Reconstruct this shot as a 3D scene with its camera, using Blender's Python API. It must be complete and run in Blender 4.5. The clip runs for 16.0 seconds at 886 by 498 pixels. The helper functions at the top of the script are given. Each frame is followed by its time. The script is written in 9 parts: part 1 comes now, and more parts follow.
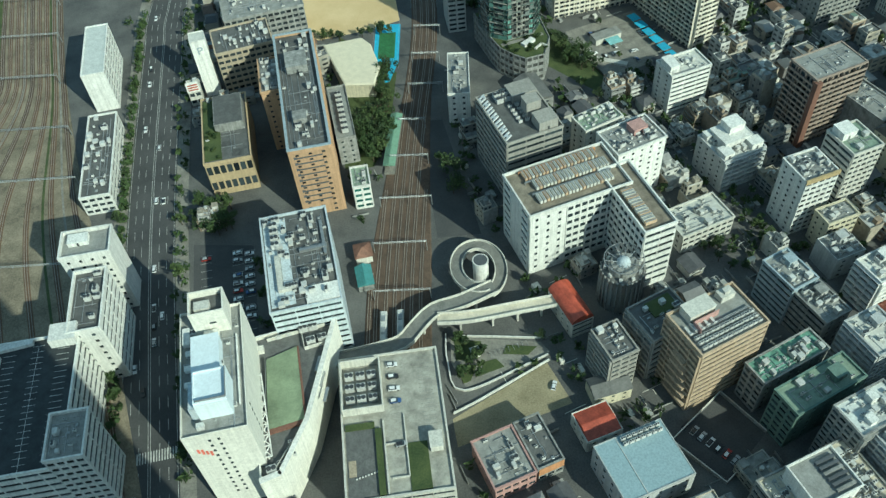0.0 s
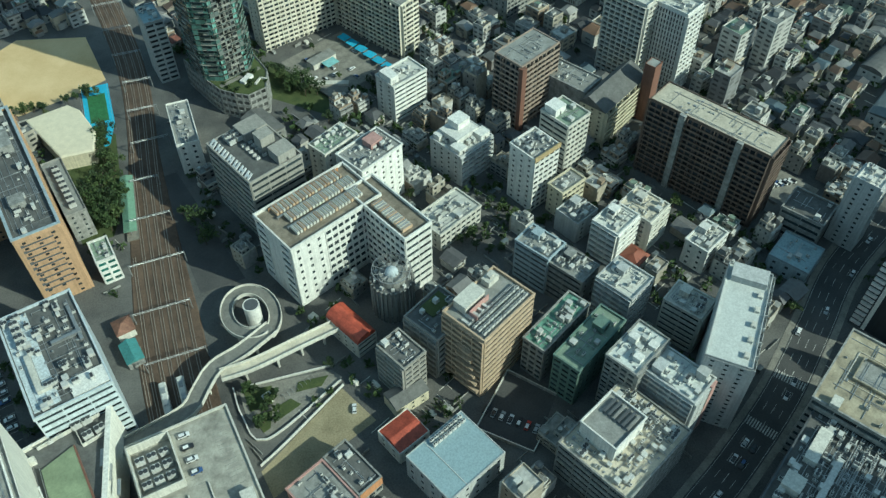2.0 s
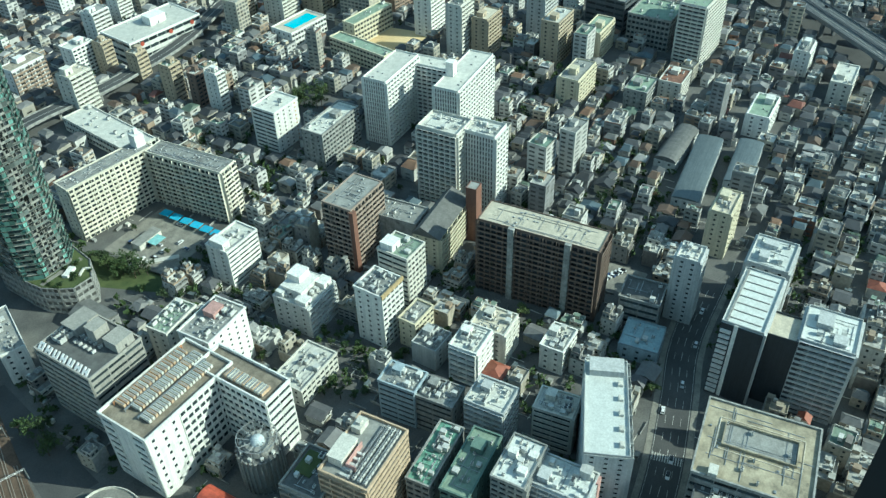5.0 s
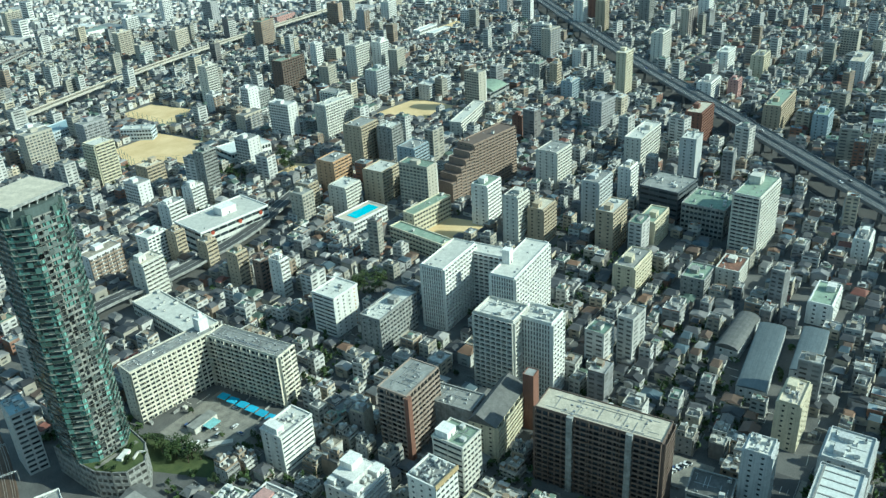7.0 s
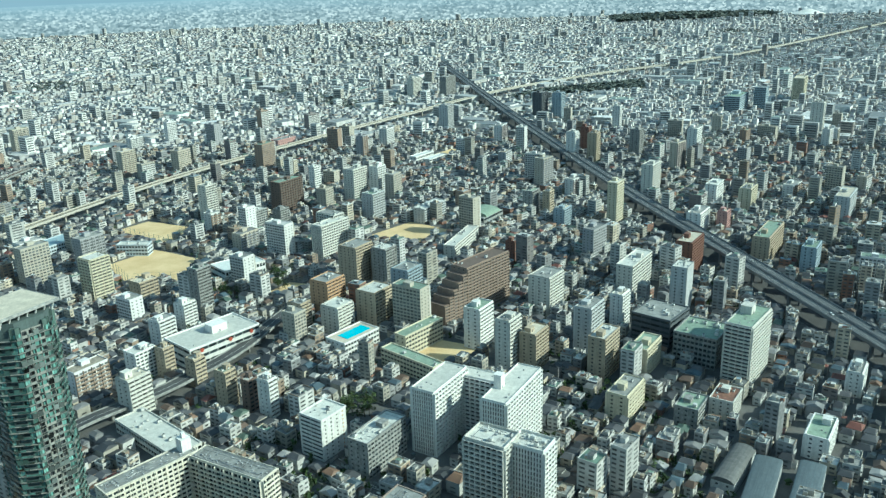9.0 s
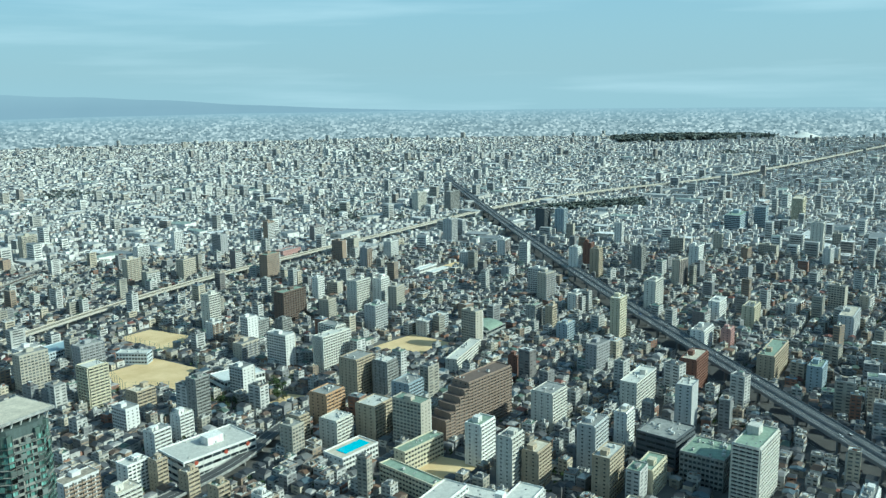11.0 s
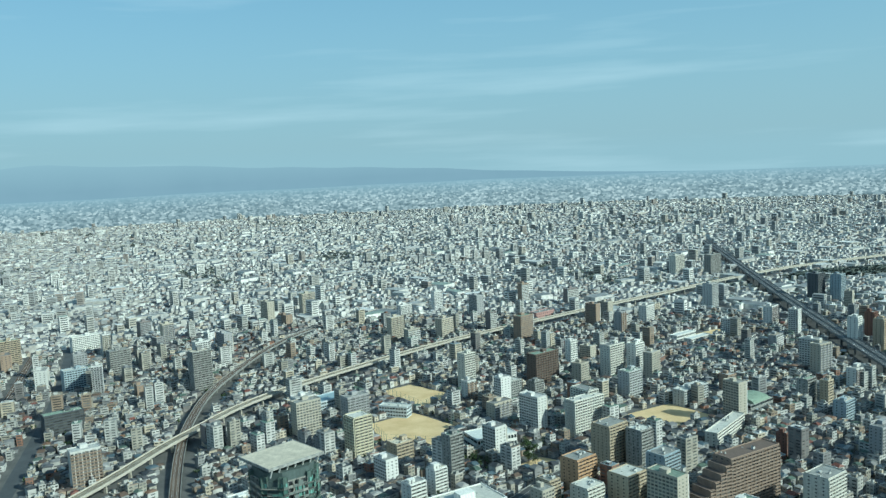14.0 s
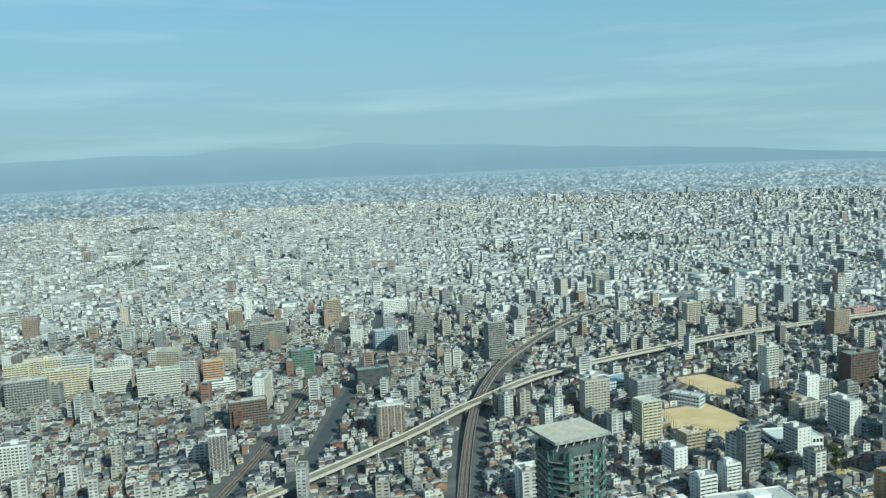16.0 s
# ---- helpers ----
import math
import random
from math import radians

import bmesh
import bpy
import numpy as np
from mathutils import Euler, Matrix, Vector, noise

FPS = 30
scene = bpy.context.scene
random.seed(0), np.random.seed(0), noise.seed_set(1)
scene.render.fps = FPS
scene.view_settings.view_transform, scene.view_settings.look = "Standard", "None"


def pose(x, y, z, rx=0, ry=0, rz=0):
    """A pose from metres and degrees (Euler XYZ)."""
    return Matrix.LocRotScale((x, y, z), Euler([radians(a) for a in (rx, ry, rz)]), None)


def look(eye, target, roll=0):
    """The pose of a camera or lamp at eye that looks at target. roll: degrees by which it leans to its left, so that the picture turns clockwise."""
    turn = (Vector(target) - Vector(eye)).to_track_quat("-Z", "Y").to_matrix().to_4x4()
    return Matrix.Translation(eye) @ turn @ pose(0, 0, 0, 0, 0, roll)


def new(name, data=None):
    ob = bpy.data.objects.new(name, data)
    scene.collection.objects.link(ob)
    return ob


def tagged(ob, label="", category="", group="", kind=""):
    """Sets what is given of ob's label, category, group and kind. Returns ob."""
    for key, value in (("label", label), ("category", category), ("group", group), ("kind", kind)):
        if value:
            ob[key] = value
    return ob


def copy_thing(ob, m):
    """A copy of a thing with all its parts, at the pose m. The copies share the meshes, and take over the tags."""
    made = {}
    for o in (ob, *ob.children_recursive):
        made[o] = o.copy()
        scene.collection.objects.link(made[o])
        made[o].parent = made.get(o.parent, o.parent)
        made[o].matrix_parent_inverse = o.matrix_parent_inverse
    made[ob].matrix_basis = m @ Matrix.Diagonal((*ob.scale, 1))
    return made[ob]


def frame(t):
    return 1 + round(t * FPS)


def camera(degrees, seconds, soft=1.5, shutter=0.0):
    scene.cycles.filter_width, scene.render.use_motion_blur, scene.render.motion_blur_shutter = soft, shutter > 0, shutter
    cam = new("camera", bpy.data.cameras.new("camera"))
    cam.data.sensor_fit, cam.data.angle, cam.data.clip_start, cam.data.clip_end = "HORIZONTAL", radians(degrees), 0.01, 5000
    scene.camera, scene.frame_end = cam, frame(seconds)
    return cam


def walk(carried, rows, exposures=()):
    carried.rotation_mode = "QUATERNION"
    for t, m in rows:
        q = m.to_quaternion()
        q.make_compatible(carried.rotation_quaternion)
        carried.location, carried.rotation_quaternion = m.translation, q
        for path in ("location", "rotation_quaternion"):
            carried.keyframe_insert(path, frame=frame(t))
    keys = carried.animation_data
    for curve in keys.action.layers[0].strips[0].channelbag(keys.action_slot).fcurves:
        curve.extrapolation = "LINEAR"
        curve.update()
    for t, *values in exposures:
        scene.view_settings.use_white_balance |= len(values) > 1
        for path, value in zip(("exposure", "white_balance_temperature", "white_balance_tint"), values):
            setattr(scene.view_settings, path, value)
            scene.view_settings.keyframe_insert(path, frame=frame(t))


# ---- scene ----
cam = camera(55.50, 16.0, soft=1.4)
PATH = [
    (0.0, pose(0, 0, 288, 40.049, 3.520, -4.178)),
    (0.5, pose(0, 0, 288, 40.673, 2.329, -9.536)),
    (1.0, pose(0, 0, 288, 40.845, 1.989, -14.878)),
    (1.5, pose(0, 0, 288, 40.976, 1.190, -20.108)),
    (2.0, pose(0, 0, 288, 41.088, 0.322, -24.848)),
    (2.5, pose(0, 0, 288, 41.337, -0.109, -28.877)),
    (3.0, pose(0, 0, 288, 41.979, -0.299, -32.360)),
    (3.2, pose(0, 0, 288, 42.359, -0.448, -33.657)),
    (5.3, pose(0, 0, 288, 52.244, 1.821, -40.165)),
    (5.5, pose(0, 0, 288, 53.576, 2.002, -40.082)),
    (6.0, pose(0, 0, 288, 57.335, 2.411, -39.581)),
    (6.5, pose(0, 0, 288, 60.576, 3.057, -37.987)),
    (7.0, pose(0, 0, 288, 63.099, 3.073, -36.517)),
    (7.5, pose(0, 0, 288, 65.006, 2.545, -36.158)),
    (8.0, pose(0, 0, 288, 66.827, 2.651, -36.429)),
    (8.5, pose(0, 0, 288, 69.064, 2.656, -36.497)),
    (9.0, pose(0, 0, 288, 71.426, 1.651, -36.477)),
    (9.5, pose(0, 0, 288, 73.761, 0.557, -36.473)),
    (10.0, pose(0, 0, 288, 75.958, 0.169, -36.696)),
    (10.2, pose(0, 0, 288, 76.799, 0.199, -36.754)),
    (12.5, pose(0, 0, 288, 81.552, 0.940, -33.228)),
    (13.0, pose(0, 0, 288, 82.433, 0.943, -31.413)),
    (13.5, pose(0, 0, 288, 83.189, 1.946, -26.414)),
    (14.0, pose(0, 0, 288, 83.865, 2.585, -19.010)),
    (14.5, pose(0, 0, 288, 84.182, 2.885, -14.716)),
    (15.0, pose(0, 0, 288, 84.030, 2.758, -9.809)),
    (15.5, pose(0, 0, 288, 83.608, 2.587, -3.922)),
    (16.0, pose(0, 0, 288, 83.287, 2.340, 1.038)),
]
walk(cam, PATH, exposures=[(0.0, 0.05, 5600, -14), (3.0, -0.05, 5500, -14), (5.5, 0.50, 5400, -14), (6.5, 0.37, 5380, -14), (8.0, 0.37, 5350, -14), (10.0, 0.27, 5300, -14), (12.5, 0.17, 5270, -12), (13.0, 0.23, 5270, -12), (14.0, 0.06, 5270, -12), (16.0, 0.05, 5380, -11)])

# ---------------------------------------------------------------- world, sun
SUN_DIR = Vector((0.656, -0.755, 0.64)).normalized()
world = bpy.data.worlds.new("world")
scene.world = world
world.use_nodes = True
wn, wl = world.node_tree.nodes, world.node_tree.links
wn.clear()
w_out = wn.new("ShaderNodeOutputWorld")
w_bg = wn.new("ShaderNodeBackground")
w_sky = wn.new("ShaderNodeTexSky")
w_sky.sky_type = "NISHITA"
w_sky.sun_disc = False
w_sky.sun_elevation = math.asin(SUN_DIR.z)
w_sky.sun_rotation = math.atan2(SUN_DIR.x, SUN_DIR.y)
w_sky.air_density, w_sky.dust_density, w_sky.ozone_density = 1.0, 2.0, 2.0
w_sky.altitude = 300
# a bank of thin haze lies over the horizon, with faint cloud streaks above it
w_co = wn.new("ShaderNodeTexCoord")
w_sep = wn.new("ShaderNodeSeparateXYZ")
w_haze = wn.new("ShaderNodeValToRGB")
w_mix = wn.new("ShaderNodeMix")
w_mix.data_type = "RGBA"
w_map = wn.new("ShaderNodeMapping")
w_map.inputs["Scale"].default_value = (2.0, 2.0, 26.0)
w_cloud = wn.new("ShaderNodeTexNoise")
w_cloud.inputs["Scale"].default_value, w_cloud.inputs["Detail"].default_value = 1.2, 5.0
w_cr = wn.new("ShaderNodeValToRGB")
w_cm = wn.new("ShaderNodeMix")
w_cm.data_type = "RGBA"
wl.new(w_co.outputs["Generated"], w_sep.inputs[0])
wl.new(w_sep.outputs[2], w_haze.inputs[0])
for e, (pos, c) in zip(w_haze.color_ramp.elements, ((0.0, 0.95), (0.30, 0.32))):
    e.position, e.color = pos, (c, c, c, 1)
w_tint = wn.new("ShaderNodeValToRGB")
for e, (pos, c) in zip(w_tint.color_ramp.elements, ((0.02, (0.475, 0.615, 0.665)), (0.21, (0.455, 0.72, 0.88)))):
    e.position, e.color = pos, (*c, 1)
w_scale = wn.new("ShaderNodeVectorMath")
w_scale.operation = "SCALE"
w_scale.inputs["Scale"].default_value = 10.6
wl.new(w_sep.outputs[2], w_tint.inputs[0])
wl.new(w_tint.outputs[0], w_scale.inputs[0])
wl.new(w_scale.outputs[0], w_mix.inputs[7])
wl.new(w_co.outputs["Generated"], w_map.inputs["Vector"])
wl.new(w_map.outputs[0], w_cloud.inputs["Vector"])
wl.new(w_cloud.outputs[0], w_cr.inputs[0])
for e, (pos, c) in zip(w_cr.color_ramp.elements, ((0.50, 0.0), (0.76, 0.45))):
    e.position, e.color = pos, (c, c, c, 1)
wl.new(w_haze.outputs[0], w_mix.inputs[0])
wl.new(w_sky.outputs[0], w_mix.inputs[6])
wl.new(w_cr.outputs[0], w_cm.inputs[0])
wl.new(w_mix.outputs[2], w_cm.inputs[6])
w_cm.inputs[7].default_value = (8.6, 9.6, 10.0, 1)
w_bg.inputs["Strength"].default_value = 0.078
wl.new(w_cm.outputs[2], w_bg.inputs["Color"])
wl.new(w_bg.outputs[0], w_out.inputs["Surface"])
sun_data = bpy.data.lights.new("sun", "SUN")
sun_data.energy, sun_data.angle, sun_data.color = 4.6, radians(0.53), (1.0, 0.92, 0.76)
sun = new("sun", sun_data)
sun.matrix_world = look((300, -300, 900), Vector((300, -300, 900)) - SUN_DIR)

# ---------------------------------------------------------------- materials


def node_mat(name):
    m = bpy.data.materials.new(name)
    m.use_nodes = True
    nt = m.node_tree
    return m, nt, nt.nodes["Principled BSDF"]


def add(nt, kind, **kw):
    n = nt.nodes.new(kind)
    for k, v in kw.items():
        if k in n.inputs:
            n.inputs[k].default_value = v
        else:
            setattr(n, k, v)
    return n


def ramp_of(nt, stops, mode="LINEAR"):
    r = nt.nodes.new("ShaderNodeValToRGB")
    r.color_ramp.interpolation = mode
    el = r.color_ramp.elements
    while len(el) < len(stops):
        el.new(0.5)
    for e, (p, c) in zip(el, stops):
        e.position, e.color = p, (*c, 1)
    return r


BASE, PATCH = {}, {}


def plain(name, rgb, rough=0.75, metal=0.0, mottle=0.09, scale=0.35, streak=0.12, bump=0.15, vary=0.12, grit=0.14):
    """Painted or bare building surface: broad stains, rain streaks and fine grain, a slight tone per thing."""
    m, nt, p = node_mat(name)
    BASE[name] = rgb
    co = add(nt, "ShaderNodeTexCoord")
    big = add(nt, "ShaderNodeTexNoise", Scale=scale, Detail=5.0, Roughness=0.6)
    mp = add(nt, "ShaderNodeMapping", Scale=(1.3, 1.3, 0.06))
    st = add(nt, "ShaderNodeTexNoise", Scale=1.0, Detail=3.0)
    fine = add(nt, "ShaderNodeTexNoise", Scale=6.0, Detail=2.0)
    info = add(nt, "ShaderNodeObjectInfo")
    nt.links.new(co.outputs["Object"], big.inputs["Vector"])
    nt.links.new(co.outputs["Object"], mp.inputs["Vector"])
    nt.links.new(mp.outputs[0], st.inputs["Vector"])
    nt.links.new(co.outputs["Object"], fine.inputs["Vector"])
    lo = [c * (1 - mottle * 1.6) for c in rgb]
    hi = [min(1, c * (1 + mottle * 0.5)) for c in rgb]
    r = ramp_of(nt, [(0.3, lo), (0.65, hi)])
    nt.links.new(big.outputs[0], r.inputs[0])
    mix = add(nt, "ShaderNodeMix", data_type="RGBA", blend_type="MULTIPLY")
    sr = ramp_of(nt, [(0.35, [1 - streak * 1.5] * 3), (0.6, [1] * 3)])
    nt.links.new(st.outputs[0], sr.inputs[0])
    mix.inputs[0].default_value = 1.0
    nt.links.new(r.outputs[0], mix.inputs[6])
    nt.links.new(sr.outputs[0], mix.inputs[7])
    grain = add(nt, "ShaderNodeTexNoise", Scale=1.3, Detail=4.0, Roughness=0.7)
    nt.links.new(co.outputs["Object"], grain.inputs["Vector"])
    gr = ramp_of(nt, [(0.36, [1 - grit] * 3), (0.62, [1 + grit * 0.3] * 3)])
    nt.links.new(grain.outputs[0], gr.inputs[0])
    mix2 = add(nt, "ShaderNodeMix", data_type="RGBA", blend_type="MULTIPLY")
    mix2.inputs[0].default_value = 1.0
    nt.links.new(mix.outputs[2], mix2.inputs[6])
    nt.links.new(gr.outputs[0], mix2.inputs[7])
    hsv = add(nt, "ShaderNodeHueSaturation")
    vr = add(nt, "ShaderNodeMapRange")
    vr.inputs[3].default_value, vr.inputs[4].default_value = 1 - vary, 1 + vary * 0.6
    nt.links.new(info.outputs["Random"], vr.inputs[0])
    nt.links.new(vr.outputs[0], hsv.inputs["Value"])
    nt.links.new(mix2.outputs[2], hsv.inputs["Color"])
    nt.links.new(hsv.outputs[0], p.inputs["Base Color"])
    b = add(nt, "ShaderNodeBump", Strength=bump, Distance=0.05)
    nt.links.new(fine.outputs[0], b.inputs["Height"])
    nt.links.new(b.outputs[0], p.inputs["Normal"])
    p.inputs["Roughness"].default_value, p.inputs["Metallic"].default_value = rough, metal
    return m


def varied(name, stops, rough=0.8, scale=0.15, mottle=0.25):
    """One surface for many joined things: each island takes its own colour."""
    m, nt, p = node_mat(name)
    geo = add(nt, "ShaderNodeNewGeometry")
    r = ramp_of(nt, stops, "CONSTANT")
    nt.links.new(geo.outputs["Random Per Island"], r.inputs[0])
    n = add(nt, "ShaderNodeTexNoise", Scale=scale, Detail=4.0)
    nt.links.new(geo.outputs["Position"], n.inputs["Vector"])
    k = ramp_of(nt, [(0.3, [1 - mottle * 1.5] * 3), (0.65, [1.0] * 3)])
    nt.links.new(n.outputs[0], k.inputs[0])
    mix = add(nt, "ShaderNodeMix", data_type="RGBA", blend_type="MULTIPLY")
    mix.inputs[0].default_value = 1.0
    nt.links.new(r.outputs[0], mix.inputs[6])
    nt.links.new(k.outputs[0], mix.inputs[7])
    nt.links.new(mix.outputs[2], p.inputs["Base Color"])
    p.inputs["Roughness"].default_value = rough
    return m


def tones(name, stops, rough=0.8, mottle=0.2, scale=0.5):
    """A surface whose colour is picked per object, with stains."""
    m, nt, p = node_mat(name)
    info = add(nt, "ShaderNodeObjectInfo")
    r = ramp_of(nt, stops, "CONSTANT")
    nt.links.new(info.outputs["Random"], r.inputs[0])
    co = add(nt, "ShaderNodeTexCoord")
    n = add(nt, "ShaderNodeTexNoise", Scale=scale, Detail=5.0)
    nt.links.new(co.outputs["Object"], n.inputs["Vector"])
    k = ramp_of(nt, [(0.3, [1 - mottle * 1.6] * 3), (0.65, [1.0] * 3)])
    nt.links.new(n.outputs[0], k.inputs[0])
    mix = add(nt, "ShaderNodeMix", data_type="RGBA", blend_type="MULTIPLY")
    mix.inputs[0].default_value = 1.0
    nt.links.new(r.outputs[0], mix.inputs[6])
    nt.links.new(k.outputs[0], mix.inputs[7])
    nt.links.new(mix.outputs[2], p.inputs["Base Color"])
    p.inputs["Roughness"].default_value = rough
    return m


def glassy(name, rgb, rough=0.12, spread=0.6):
    m, nt, p = node_mat(name)
    geo = add(nt, "ShaderNodeNewGeometry")
    r = ramp_of(nt, [(0.0, [c * (1 - spread) for c in rgb]), (1.0, [c * (1 + spread) for c in rgb])])
    nt.links.new(geo.outputs["Random Per Island"], r.inputs[0])
    nt.links.new(r.outputs[0], p.inputs["Base Color"])
    p.inputs["Roughness"].default_value = rough
    return m


def ground_mat(name, lo, hi, scale=0.05, rough=0.9, fine=1.5):
    m, nt, p = node_mat(name)
    geo = add(nt, "ShaderNodeNewGeometry")
    a = add(nt, "ShaderNodeTexNoise", Scale=scale, Detail=6.0, Roughness=0.65)
    b = add(nt, "ShaderNodeTexNoise", Scale=fine, Detail=3.0)
    nt.links.new(geo.outputs["Position"], a.inputs["Vector"])
    nt.links.new(geo.outputs["Position"], b.inputs["Vector"])
    mix = add(nt, "ShaderNodeMath", operation="MULTIPLY_ADD")
    mix.inputs[1].default_value, mix.inputs[2].default_value = 0.35, 0.0
    s = add(nt, "ShaderNodeMath", operation="MULTIPLY_ADD")
    s.inputs[1].default_value = 0.65
    nt.links.new(b.outputs[0], mix.inputs[0])
    nt.links.new(a.outputs[0], s.inputs[0])
    nt.links.new(mix.outputs[0], s.inputs[2])
    r = ramp_of(nt, [(0.35, lo), (0.62, hi)])
    nt.links.new(s.outputs[0], r.inputs[0])
    nt.links.new(r.outputs[0], p.inputs["Base Color"])
    bp = add(nt, "ShaderNodeBump", Strength=0.3, Distance=0.05)
    nt.links.new(b.outputs[0], bp.inputs["Height"])
    nt.links.new(bp.outputs[0], p.inputs["Normal"])
    p.inputs["Roughness"].default_value = rough
    return m


WHITE = plain("white_paint", (0.80, 0.79, 0.74))
OFFWHITE = plain("off_white_tile", (0.66, 0.64, 0.57))
CREAM = plain("cream_paint", (0.66, 0.60, 0.44))
BEIGE = plain("beige_tile", (0.48, 0.40, 0.29))
ORANGE = plain("orange_tile", (0.56, 0.36, 0.21))
STRIPE = plain("beige_orange_tile", (0.53, 0.40, 0.275))
BROWN = plain("brown_tile", (0.17, 0.125, 0.10))
REDBROWN = plain("red_brown_tile", (0.21, 0.105, 0.075))
UMBER = plain("umber_tile", (0.30, 0.225, 0.175))
GREY = plain("grey_concrete", (0.34, 0.34, 0.32), mottle=0.3)
LIGHTGREY = plain("light_grey_panel", (0.52, 0.53, 0.52))
BLUEGREY = plain("blue_grey_panel", (0.36, 0.43, 0.47))
DARKGREY = plain("dark_grey_cladding", (0.10, 0.11, 0.12))
PINK = plain("pink_tile", (0.50, 0.30, 0.27))
PALEBLUE = plain("pale_blue_paint", (0.58, 0.64, 0.67))
GREENTILE = plain("dull_green_paint", (0.16, 0.24, 0.20))
ROOF_GREY = plain("grey_roof_membrane", (0.30, 0.30, 0.28), mottle=0.2, scale=0.25, streak=0.05)
ROOF_DARK = plain("dark_roof_felt", (0.13, 0.13, 0.125), mottle=0.2, scale=0.3, streak=0.05)
ROOF_LIGHT = plain("pale_roof_coating", (0.62, 0.61, 0.55), mottle=0.12, scale=0.3, streak=0.05)
ROOF_SAND = plain("sandy_roof_coating", (0.61, 0.55, 0.435), mottle=0.15, scale=0.3, streak=0.05)
ROOF_GREEN = plain("green_roof_coating", (0.27, 0.345, 0.265), mottle=0.15, scale=0.3, streak=0.05)
ROOF_JADE = plain("jade_roof_coating", (0.16, 0.31, 0.235), mottle=0.4, scale=0.3, streak=0.05)
ROOF_WHITE = plain("white_roof_coating", (0.62, 0.64, 0.61), mottle=0.08, scale=0.3, streak=0.05)
ROOF_SLATE = plain("slate_metal_roof", (0.13, 0.155, 0.165), rough=0.45, mottle=0.1)
ROOF_BLUE = plain("blue_metal_roof", (0.34, 0.45, 0.49), rough=0.45, mottle=0.05, grit=0.06)
ROOF_RED = plain("red_metal_roof", (0.45, 0.09, 0.05), rough=0.5, mottle=0.25)
ROOF_TILE = plain("brown_tile_roof", (0.25, 0.13, 0.09), mottle=0.3)
ROOF_MOSS = plain("mossy_concrete_roof", (0.40, 0.35, 0.25), mottle=0.35, scale=0.16, streak=0.05)
STEEL = plain("galvanised_steel", (0.45, 0.46, 0.46), rough=0.45, metal=0.6)
DARKSTEEL = plain("dark_painted_steel", (0.06, 0.065, 0.07), rough=0.5)
ACWHITE = plain("enamelled_unit_casing", (0.60, 0.60, 0.57), rough=0.5, mottle=0.05)
ORANGEPAINT = plain("faded_orange_paint", (0.55, 0.27, 0.13))
GLASS = glassy("window_glass", (0.035, 0.045, 0.05))
GREENGLASS = glassy("green_tinted_glass", (0.022, 0.085, 0.07), rough=0.1, spread=0.9)
TOWERWALL = plain("dark_tower_wall", (0.09, 0.12, 0.115))
TOWERGLASS = glassy("sea_green_glass", (0.12, 0.235, 0.205), rough=0.08, spread=0.95)
BALUSTRADE = glassy("teal_balustrade_glass", (0.06, 0.115, 0.10), rough=0.12, spread=0.95)
SMOKEGLASS = glassy("smoky_balustrade_glass", (0.10, 0.115, 0.108), rough=0.2, spread=0.98)
TOWERGREEN = plain("sea_green_frame", (0.095, 0.14, 0.122))
LOGGIA = glassy("loggia_back", (0.065, 0.066, 0.062), rough=0.4, spread=0.7)
TOWERFRAME = plain("tower_balcony_panel", (0.30, 0.30, 0.27))
# the slight blue in this road colour imitates mirrored sky
EXPWAY = ground_mat("pale_road", (0.05, 0.056, 0.062), (0.08, 0.088, 0.095))
# glass colour lightened to stand in for haze and mirrored sky
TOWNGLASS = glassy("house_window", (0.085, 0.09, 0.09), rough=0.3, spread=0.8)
SHADOWGLASS = glassy("dim_balcony_glass", (0.05, 0.055, 0.06), rough=0.25)
ASPHALT = ground_mat("asphalt", (0.042, 0.043, 0.045), (0.085, 0.085, 0.084))
WOODS = ground_mat("dark_wood_floor", (0.018, 0.026, 0.014), (0.045, 0.058, 0.03), scale=0.03)
CITYGROUND = ground_mat("town_ground", (0.055, 0.056, 0.056), (0.145, 0.142, 0.134), scale=0.045)
PAVING = ground_mat("pale_paving", (0.13, 0.125, 0.11), (0.28, 0.265, 0.23), scale=0.2)
RAMPGREY = ground_mat("worn_ramp_concrete", (0.12, 0.12, 0.11), (0.22, 0.215, 0.195), scale=0.3)
ROOF_CONC = plain("weathered_deck_concrete", (0.44, 0.42, 0.36), mottle=0.3, scale=0.2, streak=0.05)
COURTGREEN = plain("faded_court_green", (0.245, 0.30, 0.19), mottle=0.25, scale=0.12, streak=0.03)
BALLAST = ground_mat("rusty_ballast", (0.052, 0.036, 0.026), (0.14, 0.096, 0.068), scale=0.09)
YARDBED = ground_mat("weedy_yard_ballast", (0.09, 0.076, 0.053), (0.29, 0.245, 0.175), scale=0.06)
RUST = ground_mat("rust_stained_ballast", (0.075, 0.048, 0.03), (0.20, 0.125, 0.075), scale=0.12)
SLEEPER = plain("stained_sleeper", (0.12, 0.085, 0.062))
SAND = ground_mat("school_sand", (0.52, 0.37, 0.18), (0.68, 0.52, 0.29), scale=0.04)
GRASS = ground_mat("grass", (0.03, 0.05, 0.015), (0.085, 0.105, 0.035), scale=0.1)
CLAY = ground_mat("pale_yard_gravel", (0.17, 0.145, 0.085), (0.36, 0.31, 0.20), scale=0.06)
RAIL = plain("worn_rail_steel", (0.38, 0.33, 0.28), rough=0.45, metal=0.2)
